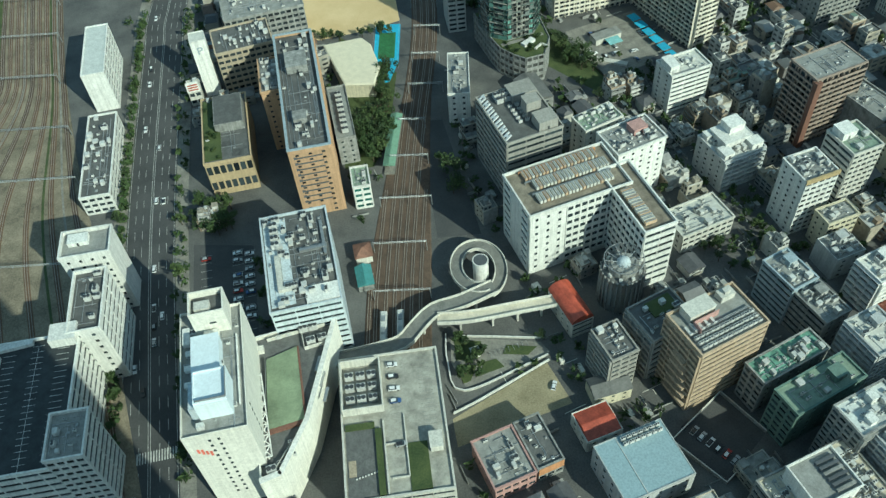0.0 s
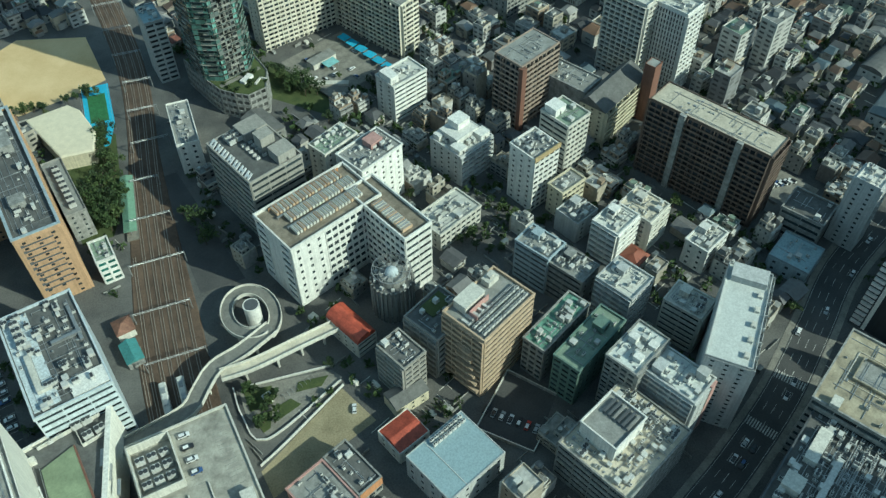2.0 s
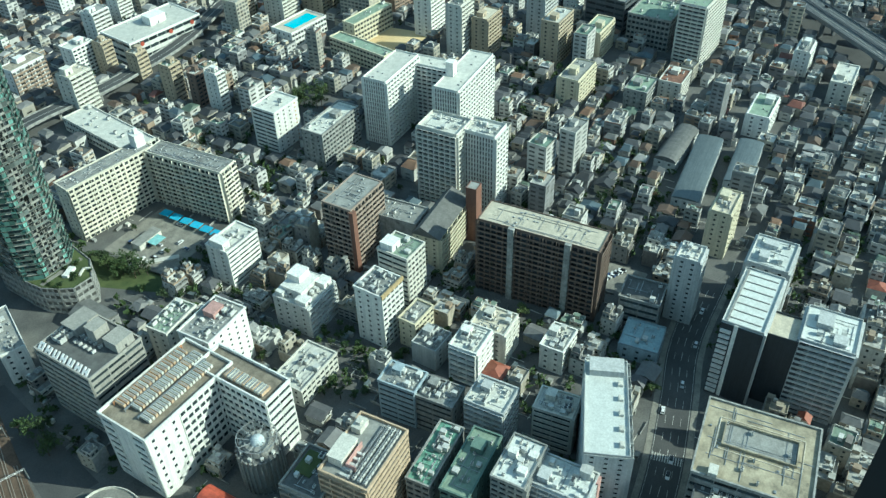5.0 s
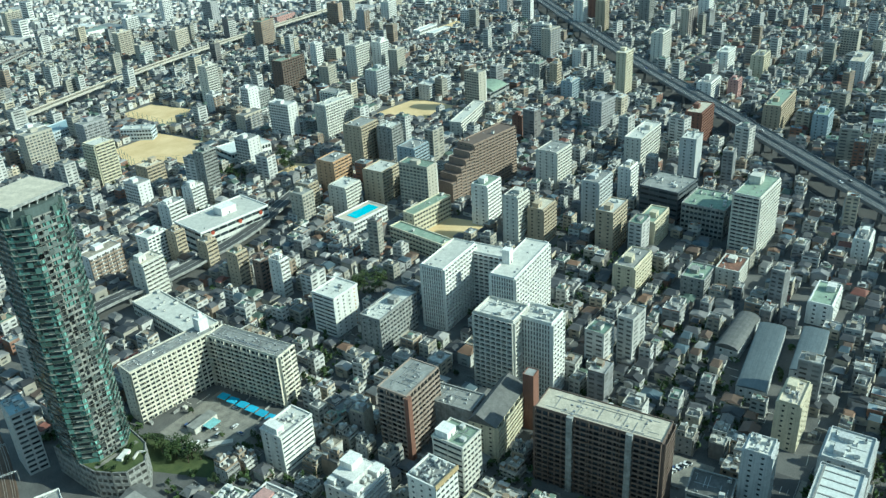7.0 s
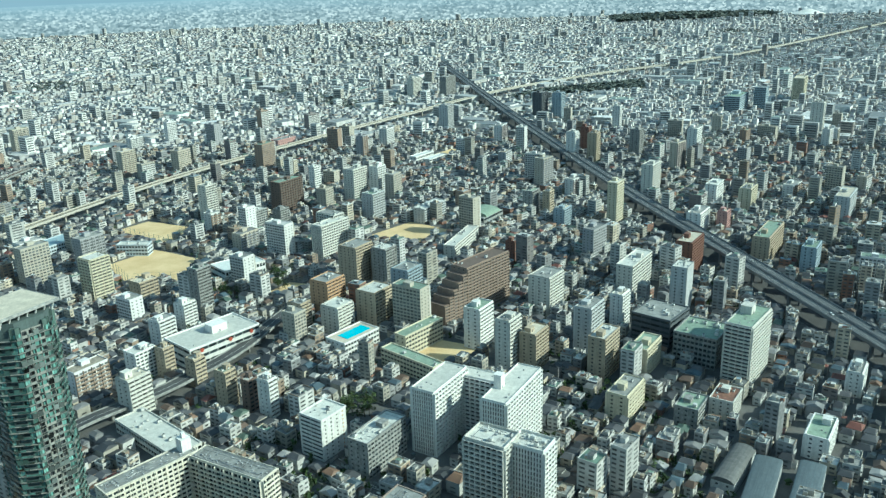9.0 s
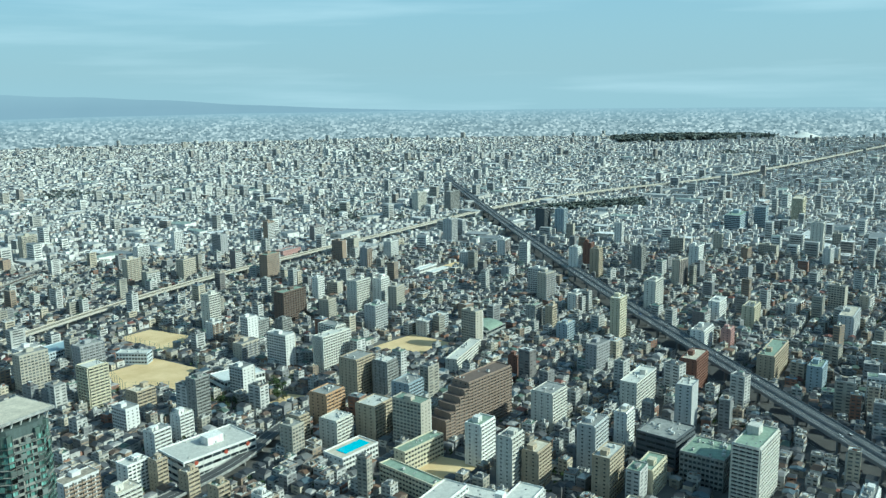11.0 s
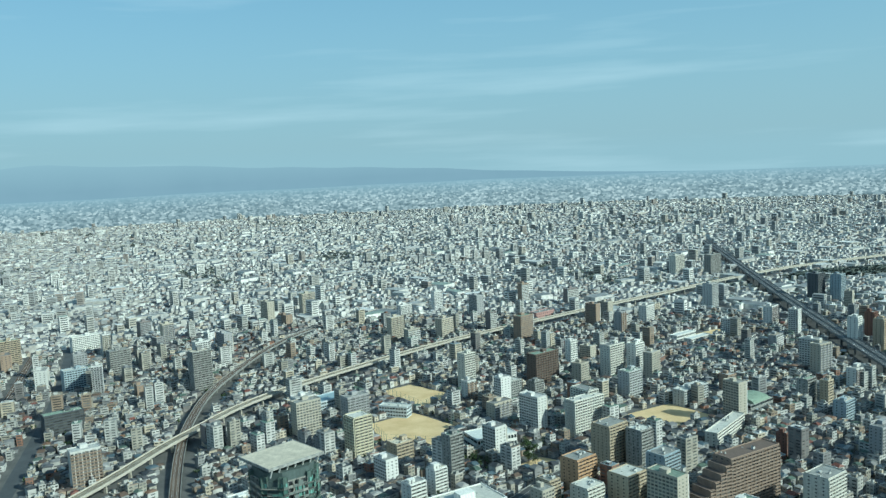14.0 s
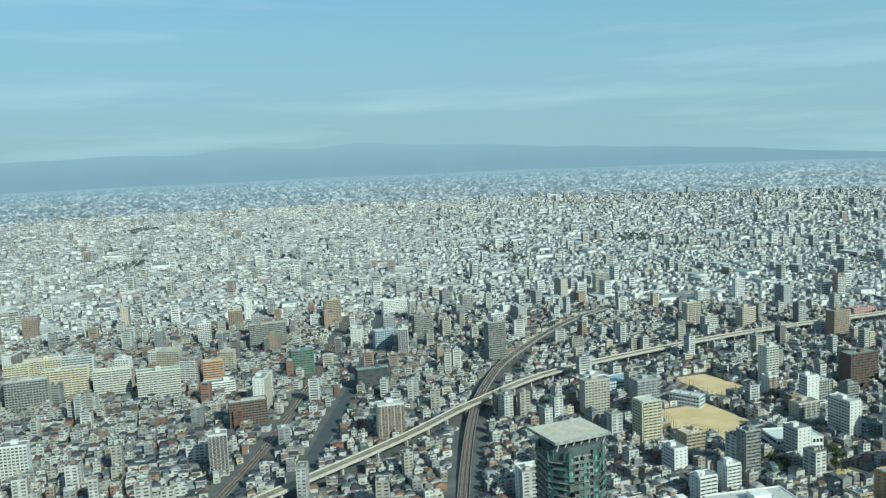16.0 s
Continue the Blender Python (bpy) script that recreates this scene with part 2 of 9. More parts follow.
LINE = plain("white_road_paint", (0.62, 0.62, 0.58), mottle=0.4, scale=0.8)
BLUECOURT = plain("blue_court_paint", (0.08, 0.45, 0.68), mottle=0.1)
GREENCOURT = plain("green_court_paint", (0.05, 0.17, 0.06), mottle=0.2)
POOL = plain("pool_water", (0.05, 0.52, 0.66), rough=0.1, mottle=0.08, streak=0.0)
LEAF = tones("foliage", [(0.0, (0.035, 0.06, 0.018)), (0.35, (0.05, 0.085, 0.022)), (0.7, (0.075, 0.11, 0.03))], mottle=0.35, scale=0.8)
# distant leaves: haze put into the colour, paler and greyer than LEAF
HAZELEAF = tones("far_foliage", [(0.0, (0.10, 0.12, 0.105)), (0.5, (0.12, 0.14, 0.12))], mottle=0.3, scale=0.05)
BARK = plain("bark", (0.09, 0.065, 0.045))
CARPAINT = tones("car_paint", [(0.0, (0.7, 0.7, 0.7)), (0.4, (0.03, 0.03, 0.035)), (0.6, (0.35, 0.36, 0.37)), (0.78, (0.8, 0.8, 0.78)),
                               (0.92, (0.05, 0.1, 0.25)), (0.96, (0.4, 0.04, 0.03))], rough=0.3, mottle=0.03)
RUBBER = plain("rubber", (0.02, 0.02, 0.02))
HOUSEWALL = tones("house_wall", [(0.0, (0.496, 0.480, 0.432)), (0.25, (0.384, 0.352, 0.288)), (0.42, (0.304, 0.304, 0.296)), (0.58, (0.576, 0.568, 0.536)),
                                 (0.74, (0.336, 0.264, 0.192)), (0.84, (0.216, 0.200, 0.184)), (0.93, (0.448, 0.400, 0.320))])
HOUSEROOF = tones("house_roof", [(0.0, (0.11, 0.11, 0.115)), (0.3, (0.17, 0.17, 0.17)), (0.5, (0.27, 0.27, 0.26)), (0.62, (0.17, 0.11, 0.08)),
                                 (0.72, (0.08, 0.085, 0.095)), (0.84, (0.16, 0.21, 0.24)), (0.91, (0.38, 0.37, 0.35)), (0.97, (0.28, 0.09, 0.055))], rough=0.6)
FLATROOF = tones("flat_roof", [(0.0, (0.327, 0.327, 0.301)), (0.3, (0.241, 0.241, 0.232)), (0.5, (0.447, 0.439, 0.404)), (0.68, (0.224, 0.292, 0.232)),
                               (0.76, (0.361, 0.318, 0.249)), (0.88, (0.516, 0.516, 0.490))], mottle=0.3)
TOWNWALL = varied("town_wall", [(0.0, (0.508, 0.500, 0.467)), (0.24, (0.394, 0.369, 0.312)), (0.40, (0.295, 0.295, 0.295)), (0.54, (0.590, 0.582, 0.553)),
                                (0.76, (0.328, 0.254, 0.189)), (0.83, (0.221, 0.205, 0.197)), (0.88, (0.541, 0.476, 0.369)), (0.97, (0.295, 0.164, 0.115))])
TOWNROOF = varied("town_roof", [(0.0, (0.10, 0.10, 0.105)), (0.18, (0.054, 0.057, 0.063)), (0.38, (0.155, 0.155, 0.15)), (0.48, (0.04, 0.042, 0.047)),
                                (0.64, (0.22, 0.215, 0.21)), (0.70, (0.125, 0.085, 0.062)), (0.80, (0.20, 0.12, 0.075)), (0.83, (0.085, 0.12, 0.145)), (0.88, (0.10, 0.14, 0.11)), (0.92, (0.36, 0.35, 0.335)), (0.98, (0.19, 0.075, 0.055))], rough=0.6)
TOWNFLAT = varied("town_flat_roof", [(0.0, (0.28, 0.28, 0.265)), (0.2, (0.185, 0.19, 0.185)), (0.40, (0.42, 0.415, 0.385)), (0.52, (0.11, 0.115, 0.115)), (0.68, (0.17, 0.245, 0.195)),
                                     (0.76, (0.32, 0.28, 0.21)), (0.86, (0.62, 0.62, 0.59)), (0.95, (0.24, 0.30, 0.335))], rough=0.75, scale=0.5, mottle=0.3)
# far walls and roofs: paler than the nearer town to mimic distance haze
HAZEWALL = varied("far_wall", [(0.0, (0.60, 0.585, 0.55)), (0.28, (0.48, 0.465, 0.43)), (0.46, (0.42, 0.42, 0.415)), (0.60, (0.80, 0.785, 0.74)), (0.84, (0.40, 0.35, 0.31)), (0.93, (0.54, 0.50, 0.43))])
HAZEROOF = varied("far_roof", [(0.0, (0.21, 0.215, 0.225)), (0.2, (0.15, 0.155, 0.165)), (0.42, (0.29, 0.295, 0.295)), (0.54, (0.12, 0.125, 0.135)),
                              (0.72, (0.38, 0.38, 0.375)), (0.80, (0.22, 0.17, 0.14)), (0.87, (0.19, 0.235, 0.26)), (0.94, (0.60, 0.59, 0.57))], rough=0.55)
HAZEFLAT = varied("far_flat_roof", [(0.0, (0.42, 0.42, 0.40)), (0.25, (0.30, 0.305, 0.30)), (0.45, (0.60, 0.595, 0.57)), (0.62, (0.22, 0.23, 0.23)), (0.78, (0.29, 0.35, 0.30)), (0.86, (0.78, 0.77, 0.74))], rough=0.6)


# ---------------------------------------------------------------- mesh building


class Shape:
    """Collects boxes and prisms, each with a material slot."""

    def __init__(self):
        self.v, self.f, self.m = [], [], []

    def prism(self, ring, z0, z1, mi=0, top=None):
        n, k = len(ring), len(self.v)
        top = ring if top is None else top
        self.v += [(x, y, z0) for x, y in ring] + [(x, y, z1) for x, y in top]
        for i in range(n):
            j = (i + 1) % n
            self.f.append((k + i, k + j, k + n + j, k + n + i))
        self.f += [tuple(k + n + i for i in range(n)), tuple(k + i for i in reversed(range(n)))]
        self.m += [mi] * (n + 2)
        return self

    def box(self, x0, x1, y0, y1, z0, z1, mi=0):
        return self.prism([(x0, y0), (x1, y0), (x1, y1), (x0, y1)], z0, z1, mi)

    def ring(self, w, d, t, z0, z1, mi=0):
        """A closed rectangular kerb, in one piece."""
        k = len(self.v)
        for a, b in ((w / 2, d / 2), (w / 2 - t, d / 2 - t)):
            for z in (z0, z1):
                self.v += [(-a, -b, z), (a, -b, z), (a, b, z), (-a, b, z)]
        for i in range(4):
            j = (i + 1) % 4
            self.f += [(k + i, k + j, k + 4 + j, k + 4 + i), (k + 8 + j, k + 8 + i, k + 12 + i, k + 12 + j),
                       (k + 4 + i, k + 4 + j, k + 12 + j, k + 12 + i), (k + j, k + i, k + 8 + i, k + 8 + j)]
        self.m += [mi] * 16
        return self

    def pierced(self, w, h, us, vs, depth, mi=0):
        """A wall panel in one piece with a window hole at each us x vs; outwards is -y, its back lies at y = 0."""
        ul = sorted({-w / 2, w / 2, *[q for u in us for q in u]})
        vl = sorted({0.0, h, *[q for v in vs for q in v]})
        hu = {ul.index(u[0]) for u in us}
        hv = {vl.index(v[0]) for v in vs}
        ids = {}

        def at(i, j, back):
            key = (i, j, back)
            if key not in ids:
                ids[key] = len(self.v)
                self.v.append((ul[i], 0.0 if back else -depth, vl[j]))
            return ids[key]

        def quad(*q):
            self.f.append(tuple(at(*c) for c in q))
            self.m.append(mi)

        nu, nv = len(ul) - 1, len(vl) - 1
        for i in range(nu):
            for j in range(nv):
                if i in hu and j in hv:
                    quad((i, j, 0), (i + 1, j, 0), (i + 1, j, 1), (i, j, 1))
                    quad((i + 1, j, 0), (i + 1, j + 1, 0), (i + 1, j + 1, 1), (i + 1, j, 1))
                    quad((i + 1, j + 1, 0), (i, j + 1, 0), (i, j + 1, 1), (i + 1, j + 1, 1))
                    quad((i, j + 1, 0), (i, j, 0), (i, j, 1), (i, j + 1, 1))
                else:
                    quad((i, j, 0), (i + 1, j, 0), (i + 1, j + 1, 0), (i, j + 1, 0))
        for j in range(nv):
            quad((0, j, 1), (0, j, 0), (0, j + 1, 0), (0, j + 1, 1))
            quad((nu, j, 0), (nu, j, 1), (nu, j + 1, 1), (nu, j + 1, 0))
        for i in range(nu):
            quad((i, nv, 0), (i + 1, nv, 0), (i + 1, nv, 1), (i, nv, 1))
        return self

    def tube(self, a, b, r, mi=0, n=6):
        a, b = Vector(a), Vector(b)
        q = (b - a).to_track_quat("Z", "Y")
        k = len(self.v)
        for p in (a, b):
            for i in range(n):
                u = q @ Vector((r * math.cos(2 * math.pi * i / n), r * math.sin(2 * math.pi * i / n), 0))
                self.v.append(tuple(p + u))
        for i in range(n):
            j = (i + 1) % n
            self.f.append((k + i, k + j, k + n + j, k + n + i))
        self.f += [tuple(k + n + i for i in range(n)), tuple(k + i for i in reversed(range(n)))]
        self.m += [mi] * (n + 2)
        return self

    def mesh(self, name, mats):
        me = bpy.data.meshes.new(name)
        me.from_pydata(self.v, [], self.f)
        for m in mats:
            me.materials.append(m)
        me.polygons.foreach_set("material_index", self.m)
        me.update()
        return me


def circle(r, n, cx=0, cy=0, a0=0.0):
    return [(cx + r * math.cos(a0 + 2 * math.pi * i / n), cy + r * math.sin(a0 + 2 * math.pi * i / n)) for i in range(n)]


def ribbon(curve, lo, hi, z0, z1, shape=None, mi=0):
    """A strip along a curve from offset lo to hi (to the right), z0 to z1 above the curve."""
    s = shape or Shape()
    k = len(s.v)
    n = len(curve)
    for i, p in enumerate(curve):
        t = (curve[min(i + 1, n - 1)] - curve[max(i - 1, 0)]).normalized()
        r = Vector((t.y, -t.x, 0)).normalized()
        a, b = p + r * lo, p + r * hi
        s.v += [(a.x, a.y, p.z + z0), (b.x, b.y, p.z + z0), (b.x, b.y, p.z + z1), (a.x, a.y, p.z + z1)]
    for i in range(n - 1):
        a, b = k + 4 * i, k + 4 * i + 4
        s.f += [(a + 1, a, b, b + 1), (a + 2, a + 1, b + 1, b + 2), (a + 3, a + 2, b + 2, b + 3), (a, a + 3, b + 3, b)]
        s.m += [mi] * 4
    e = k + 4 * (n - 1)
    s.f += [(k, k + 1, k + 2, k + 3), (e + 3, e + 2, e + 1, e)]
    s.m += [mi] * 2
    return s


def part(name, shape, mats, parent, m=None, label=""):
    """One mesh object under a thing or a part; shape may be a ready mesh."""
    me = shape if isinstance(shape, bpy.types.Mesh) else shape.mesh(name, mats if isinstance(mats, (list, tuple)) else [mats])
    ob = new(name, me)
    ob.parent = parent
    if m is not None:
        ob.matrix_basis = m
    if label:
        ob["label"] = label
    return ob


def thing(name, m, label, category, group="", kind=""):
    ob = new(name)
    ob.empty_display_size = 1.0
    ob.matrix_basis = m
    return tagged(ob, label, category, group, kind)


def sheet(name, ring, z, mat, kind="structure", label="", category="", thick=0.3):
    me = Shape().prism(ring, z - thick, z).mesh(name, [mat])
    return tagged(new(name, me), label, category, "", kind)


# ---------------------------------------------------------------- facades
MESHES = {}


def bays(w, size, lo, hi, edge=0.0):
    """Evenly spaced openings across w; lo and hi are their ends within a bay."""
    n = max(1, round((w - 2 * edge) / size))
    b = (w - 2 * edge) / n
    return [(-w / 2 + edge + i * b + lo * b, -w / 2 + edge + i * b + hi * b) for i in range(n)]


def facade(ob, m, w, z0, z1, style, wall, glass, fh=3.2, panes=False):
    """One face of a building at the pose m: a pierced wall panel, its glass, and balconies where it has them."""
    n = max(1, round((z1 - z0) / fh))
    q = (z1 - z0) / n
    if style == ".":
        return
    if style == "Y" and glass is GLASS:
        glass = LOGGIA
    bay, lo, hi, v0, v1, dep, edge = {
        "g": (3.3, 0.12, 0.88, 0.34, 0.86, 0.34, 0.0), "b": (8.0, 0.02, 0.98, 0.46, 0.92, 0.38, 0.3), "p": (5.2, 0.36, 0.62, 0.34, 0.72, 0.16, 0.3),
        "s": (4.0, 0.1, 0.9, 0.42, 0.93, 0.4, 0.0), "y": (3.1, 0.14, 0.86, 0.06, 0.76, 0.14, 0.2), "r": (3.1, 0.14, 0.86, 0.06, 0.78, 0.14, 0.2),
        "v": (1.7, 0.25, 0.75, 0.1, 0.92, 0.5, 0.4), "Y": (4.6, 0.04, 0.96, 0.38, 0.95, 1.1, 0.1), "D": (3.6, 0.1, 0.9, 0.36, 0.97, 1.2, 0.2), "c": (1.5, 0.06, 0.94, 0.12, 0.94, 0.18, 0.0)}[style]
    key = (style, round(w, 1), round(z1 - z0, 1), n, wall.name)
    us = bays(w, bay, lo, hi, edge)
    if key not in MESHES:
        vs = [(k * q + v0 * q, k * q + v1 * q) for k in range(n)]
        MESHES[key] = Shape().pierced(w, z1 - z0, us, vs, dep).mesh("facade", [wall])
    part("facade", MESHES[key], None, ob, m @ pose(0, 0, z0))
    if panes:
        pk = ("pane", round(us[0][1] - us[0][0], 2), round(q * (v1 - v0), 2), glass.name)
        if pk not in MESHES:
            a, b = (us[0][1] - us[0][0]) / 2, q * (v1 - v0) / 2
            MESHES[pk] = Shape().box(-a, a, -0.06, -0.01, -b, b).mesh("window", [glass])
        for k in range(n):
            for u in us:
                part("window", MESHES[pk], None, ob, m @ pose((u[0] + u[1]) / 2, 0, z0 + (k + (v0 + v1) / 2) * q))
    else:
        gk = ("glass", round(w, 1), round(z1 - z0, 1), n, style, glass.name)
        if gk not in MESHES:
            s = Shape()
            rg = [(k * q + v0 * q, k * q + v1 * q) for k in range(n)]
            for b0, b1 in rg:
                for u in us:
                    k = len(s.v)
                    s.v += [(u[0], -0.04, b0), (u[1], -0.04, b0), (u[1], -0.04, b1), (u[0], -0.04, b1)]
                    s.f.append((k, k + 1, k + 2, k + 3))
                    s.m.append(0)
            MESHES[gk] = s.mesh("glazing", [glass])
        gl = part("glazing", MESHES[gk], None, ob, m @ pose(0, 0, z0))
        gl["kind"] = "stuff"
    if style in "yr":
        bk = ("balcony", style, round(w, 1), round(q, 2), wall.name)
        if bk not in MESHES:
            t, top = (0.14, 0.46 * q) if style == "y" else (0.06, 0.34 * q)
            prof = [(0, -0.1), (-1.4, -0.1), (-1.4, top), (-1.4 + t, top), (-1.4 + t, 0.1), (0, 0.1)]
            s = Shape()
            k = len(s.v)
            for u in (-w / 2, w / 2):
                s.v += [(u, y, z) for y, z in prof]
            for i in range(6):
                j = (i + 1) % 6
                s.f.append((i, 6 + i, 6 + j, j))
            s.f += [tuple(range(6)), tuple(reversed(range(6, 12)))]
            s.m += [0] * 8
            MESHES[bk] = s.mesh("balcony", [wall])
        for k in range(1, n):
            part("balcony", MESHES[bk], None, ob, m @ pose(0, 0, z0 + k * q))
        nf = max(1, round(w / 6.4))
        fk = ("fin", round(z1 - z0, 1), wall.name)
        if fk not in MESHES:
            MESHES[fk] = Shape().box(-0.09, 0.09, -1.36, 0, 0, z1 - z0).mesh("partition", [wall])
        for i in range(nf + 1):
            part("partition", MESHES[fk], None, ob, m @ pose(-w / 2 + 0.1 + (w - 0.2) * i / nf, 0, z0))


def face_pose(i, w, d, z):
    """Faces in order: local -y, +x, +y, -x."""
    return [pose(0, -d / 2, z), pose(w / 2, 0, z, 0, 0, 90), pose(0, d / 2, z, 0, 0, 180), pose(-w / 2, 0, z, 0, 0, 270)][i]


def storeys(ob, w, d, z0, z1, faces, wall, glass, fh=3.2, panes=False):
    """faces: a style letter for each face, or a tuple of (from, to, style) stretches."""
    for i, st in enumerate(faces):
        full = (w if i % 2 == 0 else d)
        for a, b, c in (((0.0, 1.0, st),) if isinstance(st, str) else st):
            facade(ob, face_pose(i, w, d, 0) @ pose(((a + b) / 2 - 0.5) * full, 0, 0), full * (b - a) - (0.0 if c in "gbsYDc" else 0.5), z0, z1, c, wall, glass, fh, panes)


UNIT_MESH = {}


def unit_mesh(kind):
    if kind not in UNIT_MESH:
        s = Shape()
        if kind == "ac":
            s.box(-0.9, 0.9, -0.5, 0.5, 0.15, 1.6, 0)
            s.prism(circle(0.36, 10, -0.45), 1.6, 1.66, 1)
            s.prism(circle(0.36, 10, 0.45), 1.6, 1.66, 1)
            s.box(-0.85, 0.85, -0.45, 0.45, 0.0, 0.15, 1)
            UNIT_MESH[kind] = s.mesh("air_conditioner", [ACWHITE, DARKSTEEL])
        elif kind == "tank":
            s.box(-1.3, 1.3, -1.3, 1.3, 0.6, 2.9, 0)
            s.box(-1.35, 1.35, -1.35, 1.35, 1.7, 1.78, 0)
            for x in (-1.1, 1.1):
                for y in (-1.1, 1.1):
                    s.box(x - 0.1, x + 0.1, y - 0.1, y + 0.1, 0, 0.6, 1)
            UNIT_MESH[kind] = s.mesh("water_tank", [ACWHITE, STEEL])
        elif kind == "cooler":
            s.box(-1.6, 1.6, -1.2, 1.2, 0.3, 2.6, 0)
            s.prism(circle(0.8, 12, -0.8), 2.6, 2.9, 1)
            s.prism(circle(0.8, 12, 0.8), 2.6, 2.9, 1)
            s.box(-1.5, 1.5, -1.1, 1.1, 0, 0.3, 1)
            UNIT_MESH[kind] = s.mesh("cooling_unit", [ACWHITE, DARKSTEEL])
        elif kind == "hatch":
            s.box(-0.7, 0.7, -0.7, 0.7, 0, 0.5, 0)
            s.prism([(-0.6, -0.6), (0.6, -0.6), (0.6, 0.6), (-0.6, 0.6)], 0.5, 0.75, 0, [(-0.4, -0.4), (0.4, -0.4), (0.4, 0.4), (-0.4, 0.4)])
            UNIT_MESH[kind] = s.mesh("roof_hatch", [STEEL])
        elif kind == "pipe":
            s.tube((-2.4, 0, 0.35), (2.4, 0, 0.35), 0.14, 0)
            s.tube((2.4, 0, 0.35), (2.4, 1.6, 0.35), 0.14, 0)
            for x in (-2, 0, 2):
                s.box(x - 0.08, x + 0.08, -0.2, 0.2, 0, 0.25, 1)
            UNIT_MESH[kind] = s.mesh("roof_pipe", [STEEL, DARKSTEEL])
    return UNIT_MESH[kind]


def roof_clutter(ob, w, d, z, n, rng, kinds=("ac", "ac", "ac", "tank", "cooler", "hatch", "pipe"), box=None, extra=None, patch=None):
    """Small roof plant, too small to pick apart from the tower: one part."""
    x0, x1, y0, y1 = box or (-w / 2 + 1.8, w / 2 - 1.8, -d / 2 + 1.8, d / 2 - 1.8)
    spots, s = [], extra or Shape()
    mats = [ACWHITE, DARKSTEEL, STEEL] + ([patch] if patch else [])
    for _ in range(n * 8):
        if len(spots) >= n or x1 <= x0 or y1 <= y0:
            break
        x, y = rng.uniform(x0, x1), rng.uniform(y0, y1)
        if all(abs(x - a) > 2.1 or abs(y - b) > 1.6 for a, b in spots):
            spots.append((x, y))
            me = unit_mesh(rng.choice(kinds))
            m = pose(x, y, z, 0, 0, rng.choice((0, 0, 90, 180))) @ Matrix.Diagonal((rng.uniform(0.5, 1.0), rng.uniform(0.5, 1.0), rng.uniform(0.5, 1.0), 1))
            k = len(s.v)
            s.v += [tuple(m @ v.co) for v in me.vertices]
            for p in me.polygons:
                s.f.append(tuple(k + i for i in p.vertices))
                s.m.append(mats.index(me.materials[p.material_index]))
    if spots:
        part("roof_plant", s, mats, ob)["kind"] = "stuff"


def unit_rows(ob, x0, x1, y0, y1, z, kind, nx, ny):
    for i in range(nx):
        for j in range(ny):
            me = unit_mesh(kind)
            part(me.name.split(".")[0], me, None, ob, pose(x0 + (x1 - x0) * (i + 0.5) / nx, y0 + (y1 - y0) * (j + 0.5) / ny, z))


def patch_of(roof):
    """A repaired stretch of the same roof: a shade lighter or duller."""
    if roof.name not in BASE:
        return roof
    if roof.name not in PATCH:
        PATCH[roof.name] = plain(roof.name + "_repair", [c * 0.91 + 0.01 for c in BASE[roof.name]], mottle=0.3, scale=0.6, streak=0.05, vary=0.25)
    return PATCH[roof.name]


TAKEN = []          # footprints that nothing else may stand on


